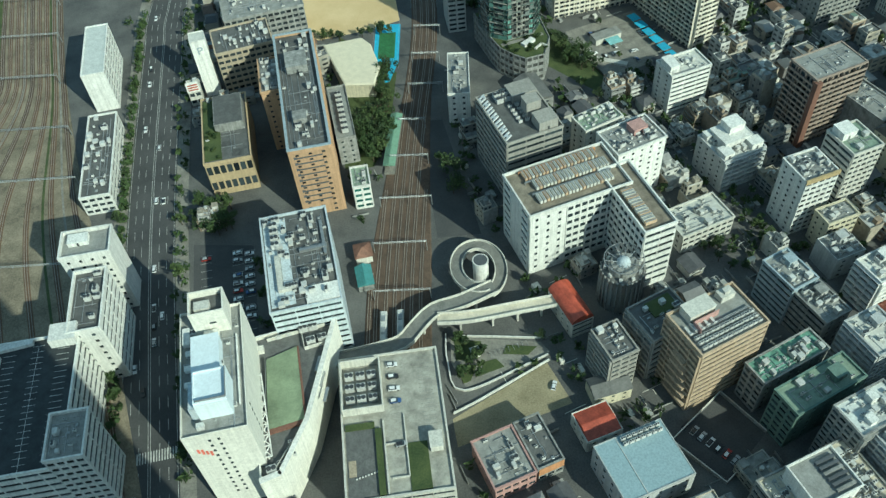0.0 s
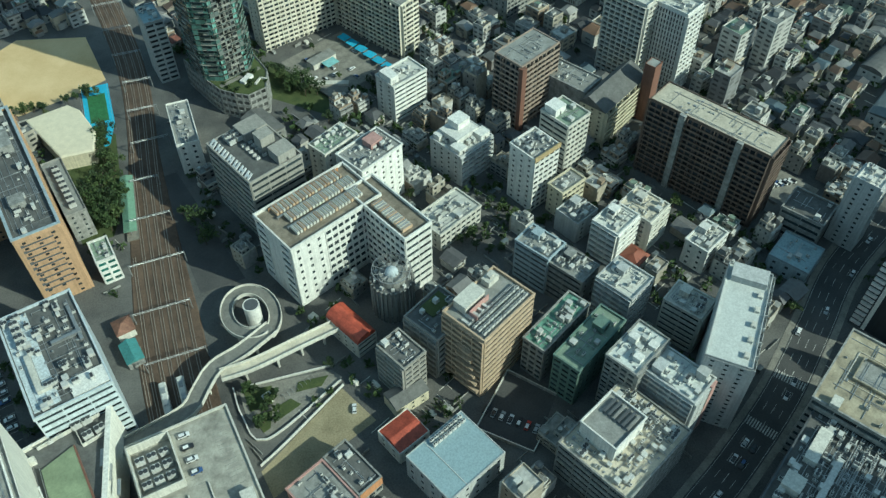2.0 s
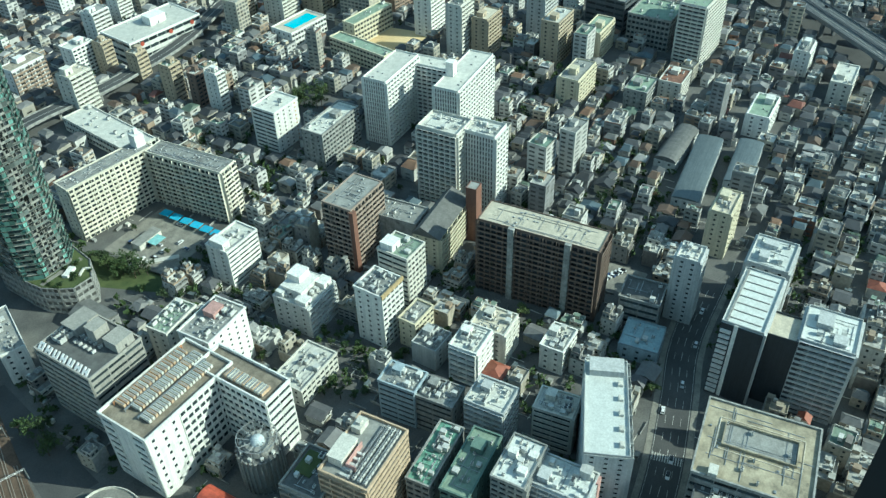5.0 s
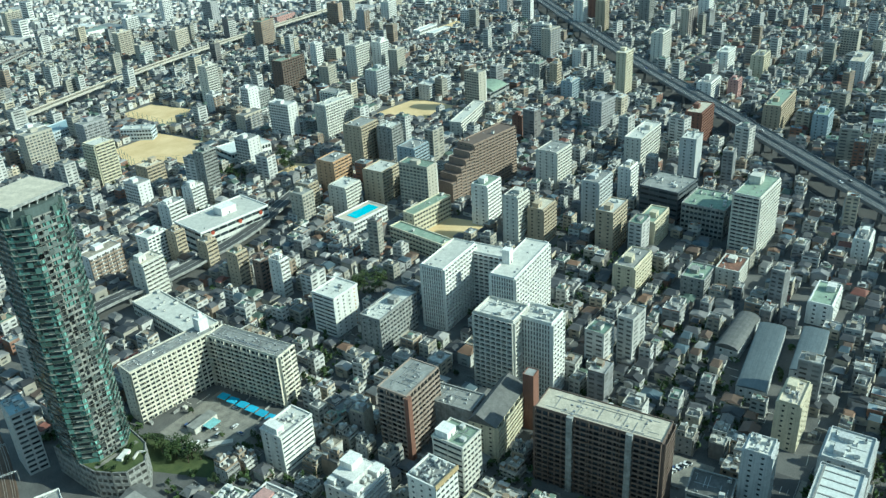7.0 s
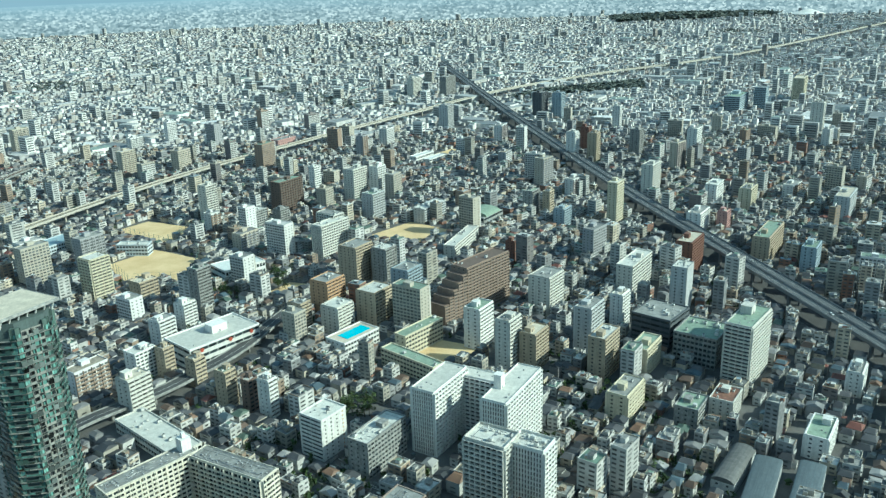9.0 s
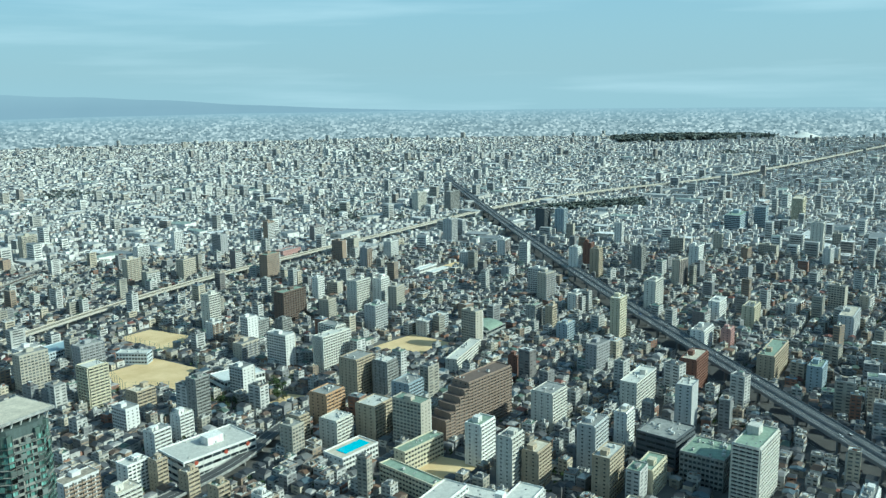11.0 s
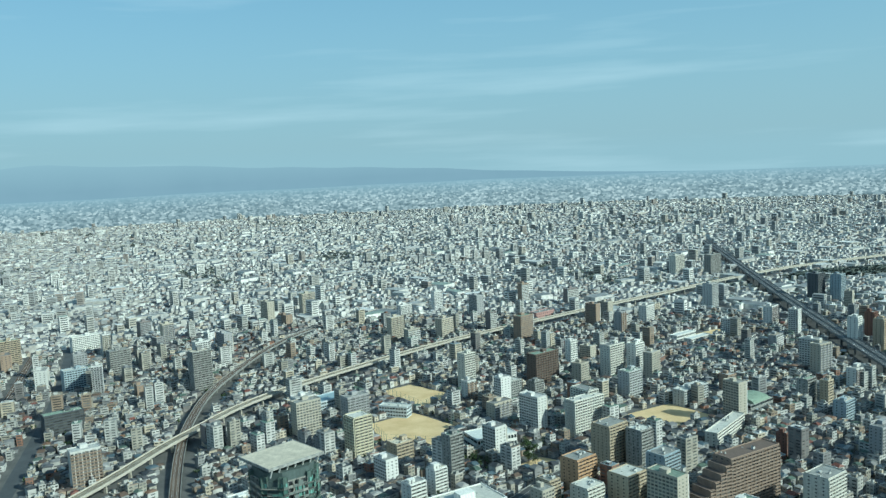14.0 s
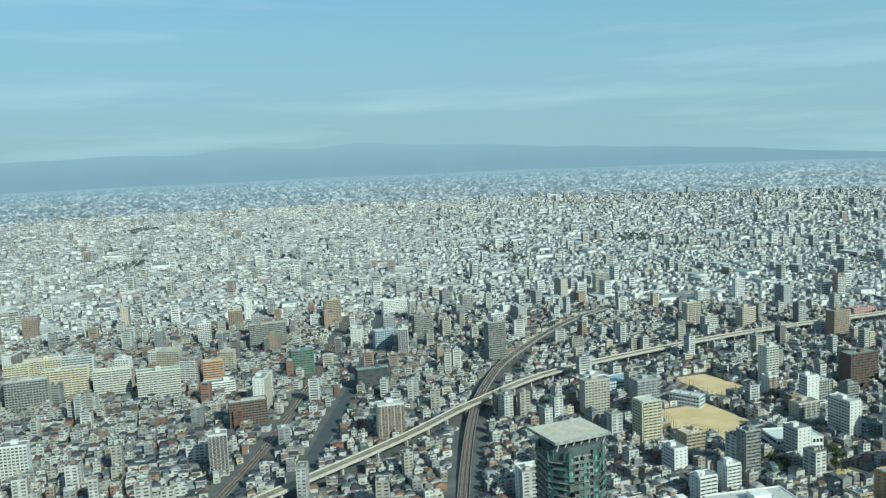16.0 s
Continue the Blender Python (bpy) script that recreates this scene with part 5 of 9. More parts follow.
part("white_deck", Shape().box(-6.5, 6.5, -4, 4, 0, 1.0), WHITE, blue_mech, pose(7, -19.5, 36.1))
part("pale_deck", Shape().box(-4.6, 4.6, -22.5, 22.5, 0, 0.2), PALEBLUE, blue_mech, pose(-8.2, 0.5, 36.12), "pale blue service deck")
part("duct", Shape().box(-1.0, 1.0, -8, 8, 0, 1.8).box(-1.0, 4.0, -9.6, -8, 0, 1.8), OFFWHITE, blue_mech, pose(-8.5, -6, 36.35))
unit_rows(blue_mech, -11, -6, 6, 20, 36.35, "cooler", 1, 4)
part("duct", Shape().box(-5.5, 5.5, -0.7, 0.7, 0, 1.4), STEEL, blue_mech, pose(6, 3, 36.3))
part("duct", Shape().box(-0.6, 0.6, -9, 9, 0, 1.1), STEEL, blue_mech, pose(10.5, 8, 36.3))
hotel = block("hotel_building", "orange tiled hotel with a pale roof rim", -59.1, 315.0, 18.5, 86, 7.5, 40, "pYgg", ORANGE, roof=ROOF_DARK, fh=3.4, clutter=10, parapet=1.6, seed=90, pent=((-2, -22, 6, 6, 3), (0, 18, 10, 12, 4)), pw=GREY)
TAKEN += [(-82, 275, 34, 54, 8), (-52, 258, 26, 36, 8)]
for k in range(9):
    part("window_slot", Shape().box(-6.8, 5.2, -0.12, 0, 0, 0.75).box(-7.6, -6.2, -0.2, 0, 0, 1.3), DARKGREY, hotel, pose(0, -43.2, 36.3 - 3.4 * k))
part("pale_rim", Shape().ring(19.6, 86.8, 1.2, 0, 0.5), BLUEGREY, hotel, pose(0, 0, 41.5))
hotel_back = block("hotel_wing", "orange tiled hotel wing with roof plant", -73.0, 333.0, 15, 26, 7.5, 36, "ppgp", ORANGE, roof=ROOF_GREY, fh=3.4, clutter=8, seed=91)
tan_hall = block("hall_building", "tan hall with tall columns and a planted roof", -99.5, 316.0, 22, 48, 8, 20, "g..p", plain("tan_stone", (0.52, 0.40, 0.24)), roof=ROOF_DARK, fh=9.5, clutter=2, seed=92)
part("roof_garden", Shape().box(-4, 4, -22, 22, 0, 0.6), GRASS, tan_hall, pose(-6.5, 0, 20.1))
rg = random.Random(12)
for _ in range(22):
    sc = rg.uniform(0.3, 0.55)
    part("shrub", TREES[2][1], None, tan_hall, pose(rg.uniform(-10, -3.5), rg.uniform(-22, 22), 19.6) @ Matrix.Diagonal((sc, sc, sc, 1)))
part("upper_hall", Shape().box(-7, 7, -11, 11, 0, 5).box(-6.6, 6.6, -10.6, 10.6, 5, 5.1, 1), [GREY, ROOF_DARK], tan_hall, pose(2.5, 8, 20.1))
beige_off = block("office_building", "beige office block with dark roof wells", -95.0, 378.0, 30, 22, 14, 28, "gpgp", BEIGE, roof=ROOF_DARK, fh=3.4, clutter=6, seed=93)
beige_off2 = block("school_building", "grey-beige flat-roofed school block", -88.0, 415.0, 44, 24, 12, 24, "gpgp", GREY, roof=ROOF_GREY, fh=3.6, clutter=9, seed=94)
p_tower = block("parking_tower", "blank white parking tower with a letter", -116.0, 371.5, 8, 8.5, 12, 35, "....", WHITE, roof=ROOF_LIGHT, clutter=0, parapet=0.5, seed=95)
ac_low = block("office_building", "low block with a strip of roof plant", -43.9, 324.2, 9.5, 40, 8, 16, "p.p.", GREY, roof=ROOF_GREY, fh=3.5, clutter=0, seed=96)
unit_rows(ac_low, -2, 2.5, -17, 14, 16.12, "cooler", 1, 8)
wg = block("shop_building", "white shop building with green glass", -35.0, 279.5, 8, 13, 6, 14, "gppg", WHITE, glass=GREENGLASS, roof=ROOF_GREEN, fh=3.4, clutter=2, seed=97)
white_n = block("office_building", "slim white office block beside the railway", 16.2, 343.0, 11, 33, -4, 18, "p.pp", WHITE, roof=ROOF_GREY, fh=3.3, clutter=5, seed=98)
deck_park = block("car_park_deck", "concrete roof car park over the shops", -23.5, 149.5, 37, 57, 3, 18, "bb.b", OFFWHITE, roof=ROOF_CONC, fh=4.5, clutter=0, parapet=1.1, seed=99)
red_hall = block("hall_building", "small hall with a rounded red roof", 49.6, 200.5, 9.8, 19.5, 20, 9, "bp.p", OFFWHITE, roof=ROOF_RED, clutter=0, parapet=0, seed=100)
part("roof", Shape().prism([(4.9 * math.cos(a), 3.4 * math.sin(a)) for a in [math.pi * k / 10 for k in range(11)]], -9.9, 9.9), ROOF_RED, red_hall, pose(0, 0, 9.1, 90, 0, 0))

# ---------------------------------------------------------------- green glass tower
def glass_tower():
    ob = thing("apartment_tower", pose(47.3, 385.0, 0, 0, 0, 17), "tall green glass apartment tower with a flat canopy roof", "skyscraper")
    TAKEN.append((46, 377, 60, 64, 17))
    w, h, c, z0 = 28.5, 147.0, 7.0, 16.5
    ring = [(-w / 2 + c, -w / 2), (w / 2 - c, -w / 2), (w / 2, -w / 2 + c), (w / 2, w / 2 - c), (w / 2 - c, w / 2), (-w / 2 + c, w / 2), (-w / 2, w / 2 - c), (-w / 2, -w / 2 + c)]
    part("wall", Shape().prism([(x * 0.92, y * 0.92) for x, y in ring], 0, h), TOWERWALL, ob)
    n = 42
    fh = (h - z0) / n
    strip = Shape()
    for k in range(n):
        a, b = z0 + (k + 0.1) * fh, z0 + (k + 0.72) * fh
        strip.box(-1.0, -0.1, -0.05, 0, a, b).box(0.1, 1.0, -0.05, 0, a, b)
    panes = strip.mesh("glazing", [TOWERGLASS])
    post = Shape().box(-1.2, 1.2, 0.0, 1.4, z0, h + 2).box(-1.2, -1.08, -0.3, 0, z0, h + 2).box(1.08, 1.2, -0.3, 0, z0, h + 2).mesh("green_pier", [TOWERGREEN])
    for i in range(4):
        m = pose(0, 0, 0, 0, 0, 90 * i) @ pose(0, -w / 2 + 0.9, 0)
        facade(ob, m, w - 2 * c - 4.6, z0, h, "r" if i in (0, 3) else "Y", TOWERFRAME, SHADOWGLASS, fh)
        if i in (0, 3):
            for u in (-2.4, 0.0, 2.4):
                part("partition", Shape().box(-0.08, 0.08, -1.45, 0, z0, h - 1), TOWERFRAME, ob, m @ pose(u, 0, 0))
            part("green_bay", Shape().box(-2.2, 2.2, -0.6, 0, h - 46, h - 3), TOWERGLASS, ob, m @ pose(1.2, 0, 0))
        e = pose(0, 0, 0, 0, 0, 45 + 90 * i) @ pose(0, -(w - c) / math.sqrt(2) + 1.3, 0)
        facade(ob, e, 5.4, z0, h, "r" if i == 3 else "Y", TOWERWALL, SHADOWGLASS, fh)
        for q, u in ((m, -w / 2 + c + 1.2), (m, w / 2 - c - 1.2), (e, -3.9), (e, 3.9)):
            part("green_pier", post, None, ob, q @ pose(u, -0.9, 0))
            part("glazing", panes, None, ob, q @ pose(u, -0.9, 0))["kind"] = "stuff"
    rg = random.Random(6)
    for i in range(8):
        ln = (w - 2 * c) if i % 2 == 0 else c * math.sqrt(2)
        out = (w / 2 if i % 2 == 0 else (w - c) / math.sqrt(2)) + 0.75
        slab, glass = Shape(), Shape()
        for k in range(n):
            z = z0 + k * fh
            slab.box(-ln / 2 - 0.3, ln / 2 + 0.3, -0.06, 0.9, z - 0.1, z + 0.04)
            m = max(2, round(ln / 2.4))
            for q in range(m):
                if rg.random() < 0.74:
                    x0, x1 = -ln / 2 + ln * q / m + 0.06, -ln / 2 + ln * (q + 1) / m - 0.06
                    tall = fh * 0.78 if rg.random() < 0.2 else 1.05
                    glass.box(x0, x1, -0.1, -0.04, z + 0.08, z + tall)
        e = pose(0, 0, 0, 0, 0, 45 * i) @ pose(0, -out, 0)
        part("floor_edge", slab, TOWERFRAME, ob, e)["kind"] = "stuff"
        part("balustrade", glass, SMOKEGLASS if i % 2 == 0 else BALUSTRADE, ob, e)["kind"] = "stuff"
    part("crown", Shape().prism([(x * 0.9, y * 0.9) for x, y in ring], h, h + 4), TOWERWALL, ob)
    part("canopy", Shape().box(-15, 15, -12.6, 12.6, h + 7, h + 7.8), ROOF_SAND, ob, pose(-0.5, 0, 0, 0, 0, 8))
    part("canopy_rim", Shape().ring(30.2, 25.4, 0.35, h + 6.6, h + 7.9), GREY, ob, pose(-0.5, 0, 0, 0, 0, 8))
    for k in range(7):
        x = -12.6 + 4.2 * k
        for y in (-9.5, 9.5):
            part("canopy_post", Shape().tube((x, y, h + 2.5), (x, y * 1.24, h + 7.1), 0.4), WHITE, ob, pose(-0.5, 0, 0, 0, 0, 8))
    # podium with a garden terrace towards the railway
    edge = [(-14.2, -9), (-13.4, -19), (-9.5, -27), (-5, -33), (5, -33.6), (13.4, -22), (16, -5), (16, 14), (8, 17), (-14, 16)]
    pod = part("podium", Shape().prism(edge, 0, 16), GREY, ob)
    part("podium_garden", Shape().prism([(x * 0.96, y * 0.97) for x, y in edge], 16, 16.4), GRASS, pod)
    rg = random.Random(4)
    for _ in range(16):
        sc = rg.uniform(0.35, 0.6)
        part("shrub", TREES[2][1], None, pod, pose(rg.uniform(-12, 12), rg.uniform(-30, -16), 15.6) @ Matrix.Diagonal((sc, sc, sc * 0.8, 1)))
    part("terrace_kerb", Shape().box(-4, 3.5, -1.6, 1.6, 0, 1.5), WHITE, pod, pose(1.5, -21.5, 16.4, 0, 0, 20))
    part("terrace_kerb", Shape().box(-3, 3, -0.5, 0.5, 0, 0.9).box(2.2, 3, -3.5, 0.5, 0, 0.9), OFFWHITE, pod, pose(5, -26.5, 16.4, 0, 0, 30))
    part("terrace_path", Shape().box(-12, 12, -1.2, 1.2, 0, 0.12), PAVING, pod, pose(0, -17.2, 16.4))
    for i in range(len(edge)):
        a, b = edge[i], edge[(i + 1) % len(edge)]
        if i in (6, 7, 8):
            continue
        ln = math.hypot(b[0] - a[0], b[1] - a[1])
        facade(ob, pose((a[0] + b[0]) / 2, (a[1] + b[1]) / 2, 0, 0, 0, math.degrees(math.atan2(b[1] - a[1], b[0] - a[0]))), ln - 0.2, 0.3, 16.9, "g", GREY, LOGGIA, 4.2)


glass_tower()

# ---------------------------------------------------------------- round tower in the white office court
def round_tower():
    ob = thing("round_tower", pose(71.5, 208.0, 0), "round ribbed concrete tower with a glass dome", "tower")
    TAKEN.append((71.5, 208, 22, 22, 0))
    part("wall", Shape().prism(circle(8.6, 28), 0, 19), STONE, ob)
    for k in range(28):
        a = 2 * math.pi * k / 28
        part("rib", Shape().box(-0.35, 0.35, -0.6, 0.2, 0, 19.6), GREY, ob, pose(8.7 * math.sin(a), -8.7 * math.cos(a), 0, 0, 0, math.degrees(a)))
    part("roof", Shape().prism(circle(8.4, 28), 19, 19.2), ROOF_DARK, ob)
    part("plant_drum", Shape().prism(circle(6.0, 24), 19.2, 22.0).prism(circle(5.2, 24), 22.0, 22.6), GREY, ob)
    dome = Shape()
    for j in range(5):
        r0, r1 = 2.9 * math.cos(j * 0.3), 2.9 * math.cos((j + 1) * 0.3)
        dome.prism(circle(r0, 16), 22.6 + 2.9 * math.sin(j * 0.3), 22.6 + 2.9 * math.sin((j + 1) * 0.3), 0, circle(r1, 16))
    part("dome", dome, PALEBLUE, ob)
    for k in range(10):
        a = 2 * math.pi * k / 10
        part("brace", Shape().tube((8 * math.cos(a), 8 * math.sin(a), 25.2), (2.6 * math.cos(a), 2.6 * math.sin(a), 23.6), 0.16), STEEL, ob)
    for k in range(9):
        a = 2 * math.pi * k / 9 + 0.2
        part("roof_unit", Shape().box(-0.7, 0.7, -0.5, 0.5, 0, 1.5), ACWHITE, ob, pose(7.2 * math.cos(a), 7.2 * math.sin(a), 19.2, 0, 0, math.degrees(a) + 90))
    hoop = Shape()
    n = 32
    for k in range(n):
        a = 2 * math.pi * k / n
        ca, sa = math.cos(a), math.sin(a)
        hoop.v += [(7.85 * ca, 7.85 * sa, 25.05), (8.15 * ca, 8.15 * sa, 25.05), (8.15 * ca, 8.15 * sa, 25.35), (7.85 * ca, 7.85 * sa, 25.35)]
        b, c = 4 * k, 4 * ((k + 1) % n)
        for e in range(4):
            f = (e + 1) % 4
            hoop.f.append((b + e, c + e, c + f, b + f))
            hoop.m.append(0)
    part("railing", hoop, STEEL, ob)
    for k in range(8):
        a = math.pi * k / 4
        part("rail_post", Shape().tube((8 * math.cos(a), 8 * math.sin(a), 19), (8 * math.cos(a), 8 * math.sin(a), 25.2), 0.14), STEEL, ob)


round_tower()

# ---------------------------------------------------------------- apartment blocks and offices further out


def tower(label, x, y, w, d, rot, h, faces, wall, roof):
    seed = int(x * 3 + y)
    rng = random.Random(seed)
    px, py = rng.uniform(-0.25, 0.25) * w, rng.uniform(-0.2, 0.2) * d
    block("apartment_building" if "office" not in label and "hall" not in label else "town_building", label, x, y, w, d, rot, h, faces.replace("y", "Y").replace("r", "Y"), wall, roof=roof, fh=3.0, clutter=2,
          pent=((px, py, min(6, w * 0.4), min(5, d * 0.45), rng.uniform(2.5, 4.5)),), seed=seed)


tower("white apartment block with dark stair strips", 186, 652, 16, 12, 20, 22, "yryp", WHITE, ROOF_GREY)
tower("white narrow apartment block with rows of windows", 213, 672, 14, 11, 20, 23, "ypyp", WHITE, ROOF_SAND)
tower("tall grey concrete apartment slab with rows of windows", 237, 697, 15, 11, 20, 42, "ygyp", GREY, ROOF_GREEN)
tower("white apartment block with window grid", 152, 601, 18, 13, 20, 23, "gpgp", WHITE, ROOF_LIGHT)
tower("tan apartment block beside the store", 167, 591, 9, 9, 20, 24, "yryp", BEIGE, ROOF_GREY)
tower("pale apartment block by the raised road", 132, 550, 18, 13, 20, 28, "ypyp", OFFWHITE, ROOF_SAND)
tower("tan apartment block with balconies", 185, 517, 10, 9, 20, 28, "ygyp", BEIGE, ROOF_GREEN)
tower("brown tiled apartment block beside the road", 195, 501, 8, 7, 20, 24, "gpgp", BROWN, ROOF_LIGHT)
tower("white slim apartment block with slits", 202, 486, 8, 9, 20, 28, "yryp", WHITE, ROOF_GREY)
tower("tan low apartment block with rows of windows", 180, 562, 10, 9, 20, 22, "ypyp", BEIGE, ROOF_SAND)
tower("white slim apartment tower in the distance", 522, 1014, 13, 10, 20, 34, "gpgp", WHITE, ROOF_LIGHT)
tower("white apartment tower with balconies", 539, 933, 29, 15, 20, 43, "yryp", OFFWHITE, ROOF_GREY)
tower("white rounded apartment tower with rows of windows", 569, 927, 18, 13, 20, 42, "ypyp", WHITE, ROOF_SAND)
tower("grey-white apartment block with rows of windows", 514, 850, 24, 15, 20, 31, "ygyp", LIGHTGREY, ROOF_GREEN)
tower("pale school block with windows", 560, 797, 46, 15, 20, 18, "gpgp", LIGHTGREY, ROOF_LIGHT)
tower("orange-brown apartment block with rows of windows", 536, 618, 12, 9, 20, 22, "yryp", REDBROWN, ROOF_GREY)
tower("blue-grey panelled office block among houses", 661, 674, 22, 12, 20, 21, "ypyp", BLUEGREY, ROOF_SAND)
tower("grey concrete apartment block among houses", 669, 737, 19, 11, 20, 28, "ygyp", GREY, ROOF_GREEN)
tower("tan tiled apartment block among houses", 681, 720, 12, 9, 20, 28, "gpgp", BEIGE, ROOF_LIGHT)
tower("grey and cream apartment tower", 376, 439, 18, 11, 20, 40, "yryp", OFFWHITE, ROOF_GREY)
tower("tan apartment block by the schoolyard", 392, 428, 21, 12, 20, 29, "ypyp", BEIGE, ROOF_SAND)
tower("white apartment block with stepped top", 383, 483, 21, 13, 20, 34, "ygyp", WHITE, ROOF_GREEN)
tower("tan apartment block with a brick-red side", 421, 385, 26, 13, 20, 33, "gpgp", BEIGE, ROOF_LIGHT)
tower("pale grey apartment block with rows of windows", 446, 424, 25, 13, 20, 37, "yryp", LIGHTGREY, ROOF_GREY)
tower("white round-ended apartment block", 497, 438, 17, 9, 20, 29, "ypyp", WHITE, ROOF_SAND)
tower("cream block with a yellow side", 451, 372, 29, 13, 20, 21, "ygyp", CREAM, ROOF_GREEN)
tower("grey apartment pair with dark fronts", 229, 390, 38, 15, 20, 24, "gpgp", GREY, ROOF_LIGHT)
tower("beige stepped town block with rows of windows", 390, 336, 30, 14, 20, 20, "yryp", CREAM, ROOF_GREY)
tower("low grey office with a green roof", 417, 303, 22, 15, 20, 13, "gpgp", GREY, ROOF_GREEN)
tower("low pale office with a red-brown roof", 441, 294, 22, 15, 20, 14, "gpgp", OFFWHITE, ROOF_TILE)
tower("white curved modern house with rows of windows", 448, 231, 29, 13, 20, 15, "ygyp", WHITE, ROOF_GREEN)
tower("white low apartment block with rows of windows", 521, 218, 29, 13, 20, 16, "gpgp", OFFWHITE, ROOF_LIGHT)
tower("white stepped block with rows of windows", 535, 256, 21, 9, 20, 18, "yryp", WHITE, ROOF_GREY)
tower("ochre apartment block with rows of windows", 330, 177, 22, 10, 20, 28, "ypyp", CREAM, ROOF_SAND)
tower("slender cream tower beside the expressway", 712, 641, 21, 11, 20, 49, "gpgp", CREAM, ROOF_LIGHT)
tower("white and brown apartment tower", 836, 694, 29, 13, 20, 42, "yryp", OFFWHITE, ROOF_GREY)
tower("dark red-brown block by the expressway", 649, 487, 36, 15, 20, 32, "ypyp", REDBROWN, ROOF_SAND)
tower("beige apartment slab with rows of windows", 740, 461, 60, 15, 20, 27, "ygyp", BEIGE, ROOF_GREEN)
tower("pale stepped apartment block", 565, 483, 48, 15, 20, 31, "gpgp", OFFWHITE, ROOF_LIGHT)
tower("white apartment block by the expressway", 758, 560, 34, 14, 20, 23, "yryp", WHITE, ROOF_GREY)
tower("pinkish apartment block with rows of windows", 778, 541, 15, 9, 20, 23, "ypyp", PINK, ROOF_SAND)
tower("blue-grey apartment block with rows of windows", 735, 411, 26, 12, 20, 25, "ygyp", BLUEGREY, ROOF_GREEN)
tower("white apartment block beyond the expressway", 858, 613, 31, 13, 20, 28, "gpgp", WHITE, ROOF_LIGHT)
tower("cream apartment block with rows of windows", 876, 578, 30, 13, 20, 26, "yryp", CREAM, ROOF_GREY)
tower("pale apartment slab with rows of windows", 930, 486, 51, 15, 20, 27, "ypyp", LIGHTGREY, ROOF_SAND)
tower("cream housing slab with rows of windows", -589, 1066, 29, 15, 20, 30, "ygyp", CREAM, ROOF_GREEN)
tower("long cream housing slab with rows of windows", -575, 1114, 54, 15, 20, 26, "gpgp", CREAM, ROOF_LIGHT)
tower("cream housing slab with window grid", -501, 1017, 53, 15, 20, 36, "yryp", CREAM, ROOF_GREY)
tower("pale housing slab with rows of windows", -443, 1019, 44, 15, 20, 33, "ypyp", OFFWHITE, ROOF_SAND)
tower("pale housing slab with rows of windows", -378, 1001, 50, 15, 20, 35, "ygyp", OFFWHITE, ROOF_GREEN)
tower("grey-brown housing slab with rows of windows", -523, 965, 47, 15, 20, 37, "gpgp", GREY, ROOF_LIGHT)
tower("grey apartment tower with rows of windows", -500, 1050, 36, 15, 20, 43, "yryp", LIGHTGREY, ROOF_GREY)
tower("orange-brown apartment block with rows of windows", -327, 1055, 25, 15, 20, 31, "ypyp", ORANGE, ROOF_SAND)
tower("white low hall with rows of windows", -303, 1002, 34, 15, 20, 18, "ygyp", WHITE, ROOF_GREEN)
tower("dark brown apartment slab", -238, 879, 40, 15, 20, 29, "gpgp", BROWN, ROOF_LIGHT)
tower("red stair tower with rows of windows", -247, 869, 9, 9, 20, 21, "yryp", REDBROWN, ROOF_GREY)
tower("grey-brown apartment slab with rows of windows", -304, 1265, 55, 15, 20, 35, "ypyp", GREY, ROOF_SAND)
tower("ochre apartment tower with rows of windows", -229, 1429, 28, 15, 20, 39, "ygyp", BEIGE, ROOF_GREEN)
tower("blue-grey panelled office block among houses", -119, 1209, 31, 15, 20, 30, "gpgp", BLUEGREY, ROOF_LIGHT)
tower("grey office tower with rows of windows", -66, 1274, 29, 15, 20, 37, "yryp", GREY, ROOF_GREY)
tower("grey tower beside the viaduct", 40, 1128, 25, 15, 20, 53, "ypyp", GREY, ROOF_SAND)
tower("dark hall with a long roof", -116, 1012, 42, 15, 20, 25, "ygyp", DARKGREY, ROOF_GREEN)
tower("white wide block with rows of windows", -125, 1482, 45, 15, 20, 26, "gpgp", WHITE, ROOF_LIGHT)
tower("green-topped brown block with rows of windows", -220, 1097, 29, 15, 20, 31, "yryp", GREENTILE, ROOF_GREY)
tower("white apartment tower with dark side", 351, 965, 17, 13, 20, 47, "ypyp", OFFWHITE, ROOF_SAND)
tower("brown apartment slab with rows of windows", 448, 949, 40, 15, 20, 40, "ygyp", BROWN, ROOF_GREEN)
tower("grey twin apartment block with rows of windows", 384, 903, 20, 15, 20, 23, "gpgp", GREY, ROOF_LIGHT)
tower("grey concrete apartment block among houses", 413, 897, 15, 11, 20, 20, "yryp", GREY, ROOF_GREY)
tower("row of tan maisonettes", 206, 763, 20, 15, 20, 19, "ypyp", BEIGE, ROOF_SAND)
tower("dark grey slab beside the field", 248, 734, 8, 7, 20, 32, "ygyp", DARKGREY, ROOF_GREEN)
tower("white apartment block below the raised line", 47, 666, 18, 13, 20, 28, "gpgp", WHITE, ROOF_LIGHT)

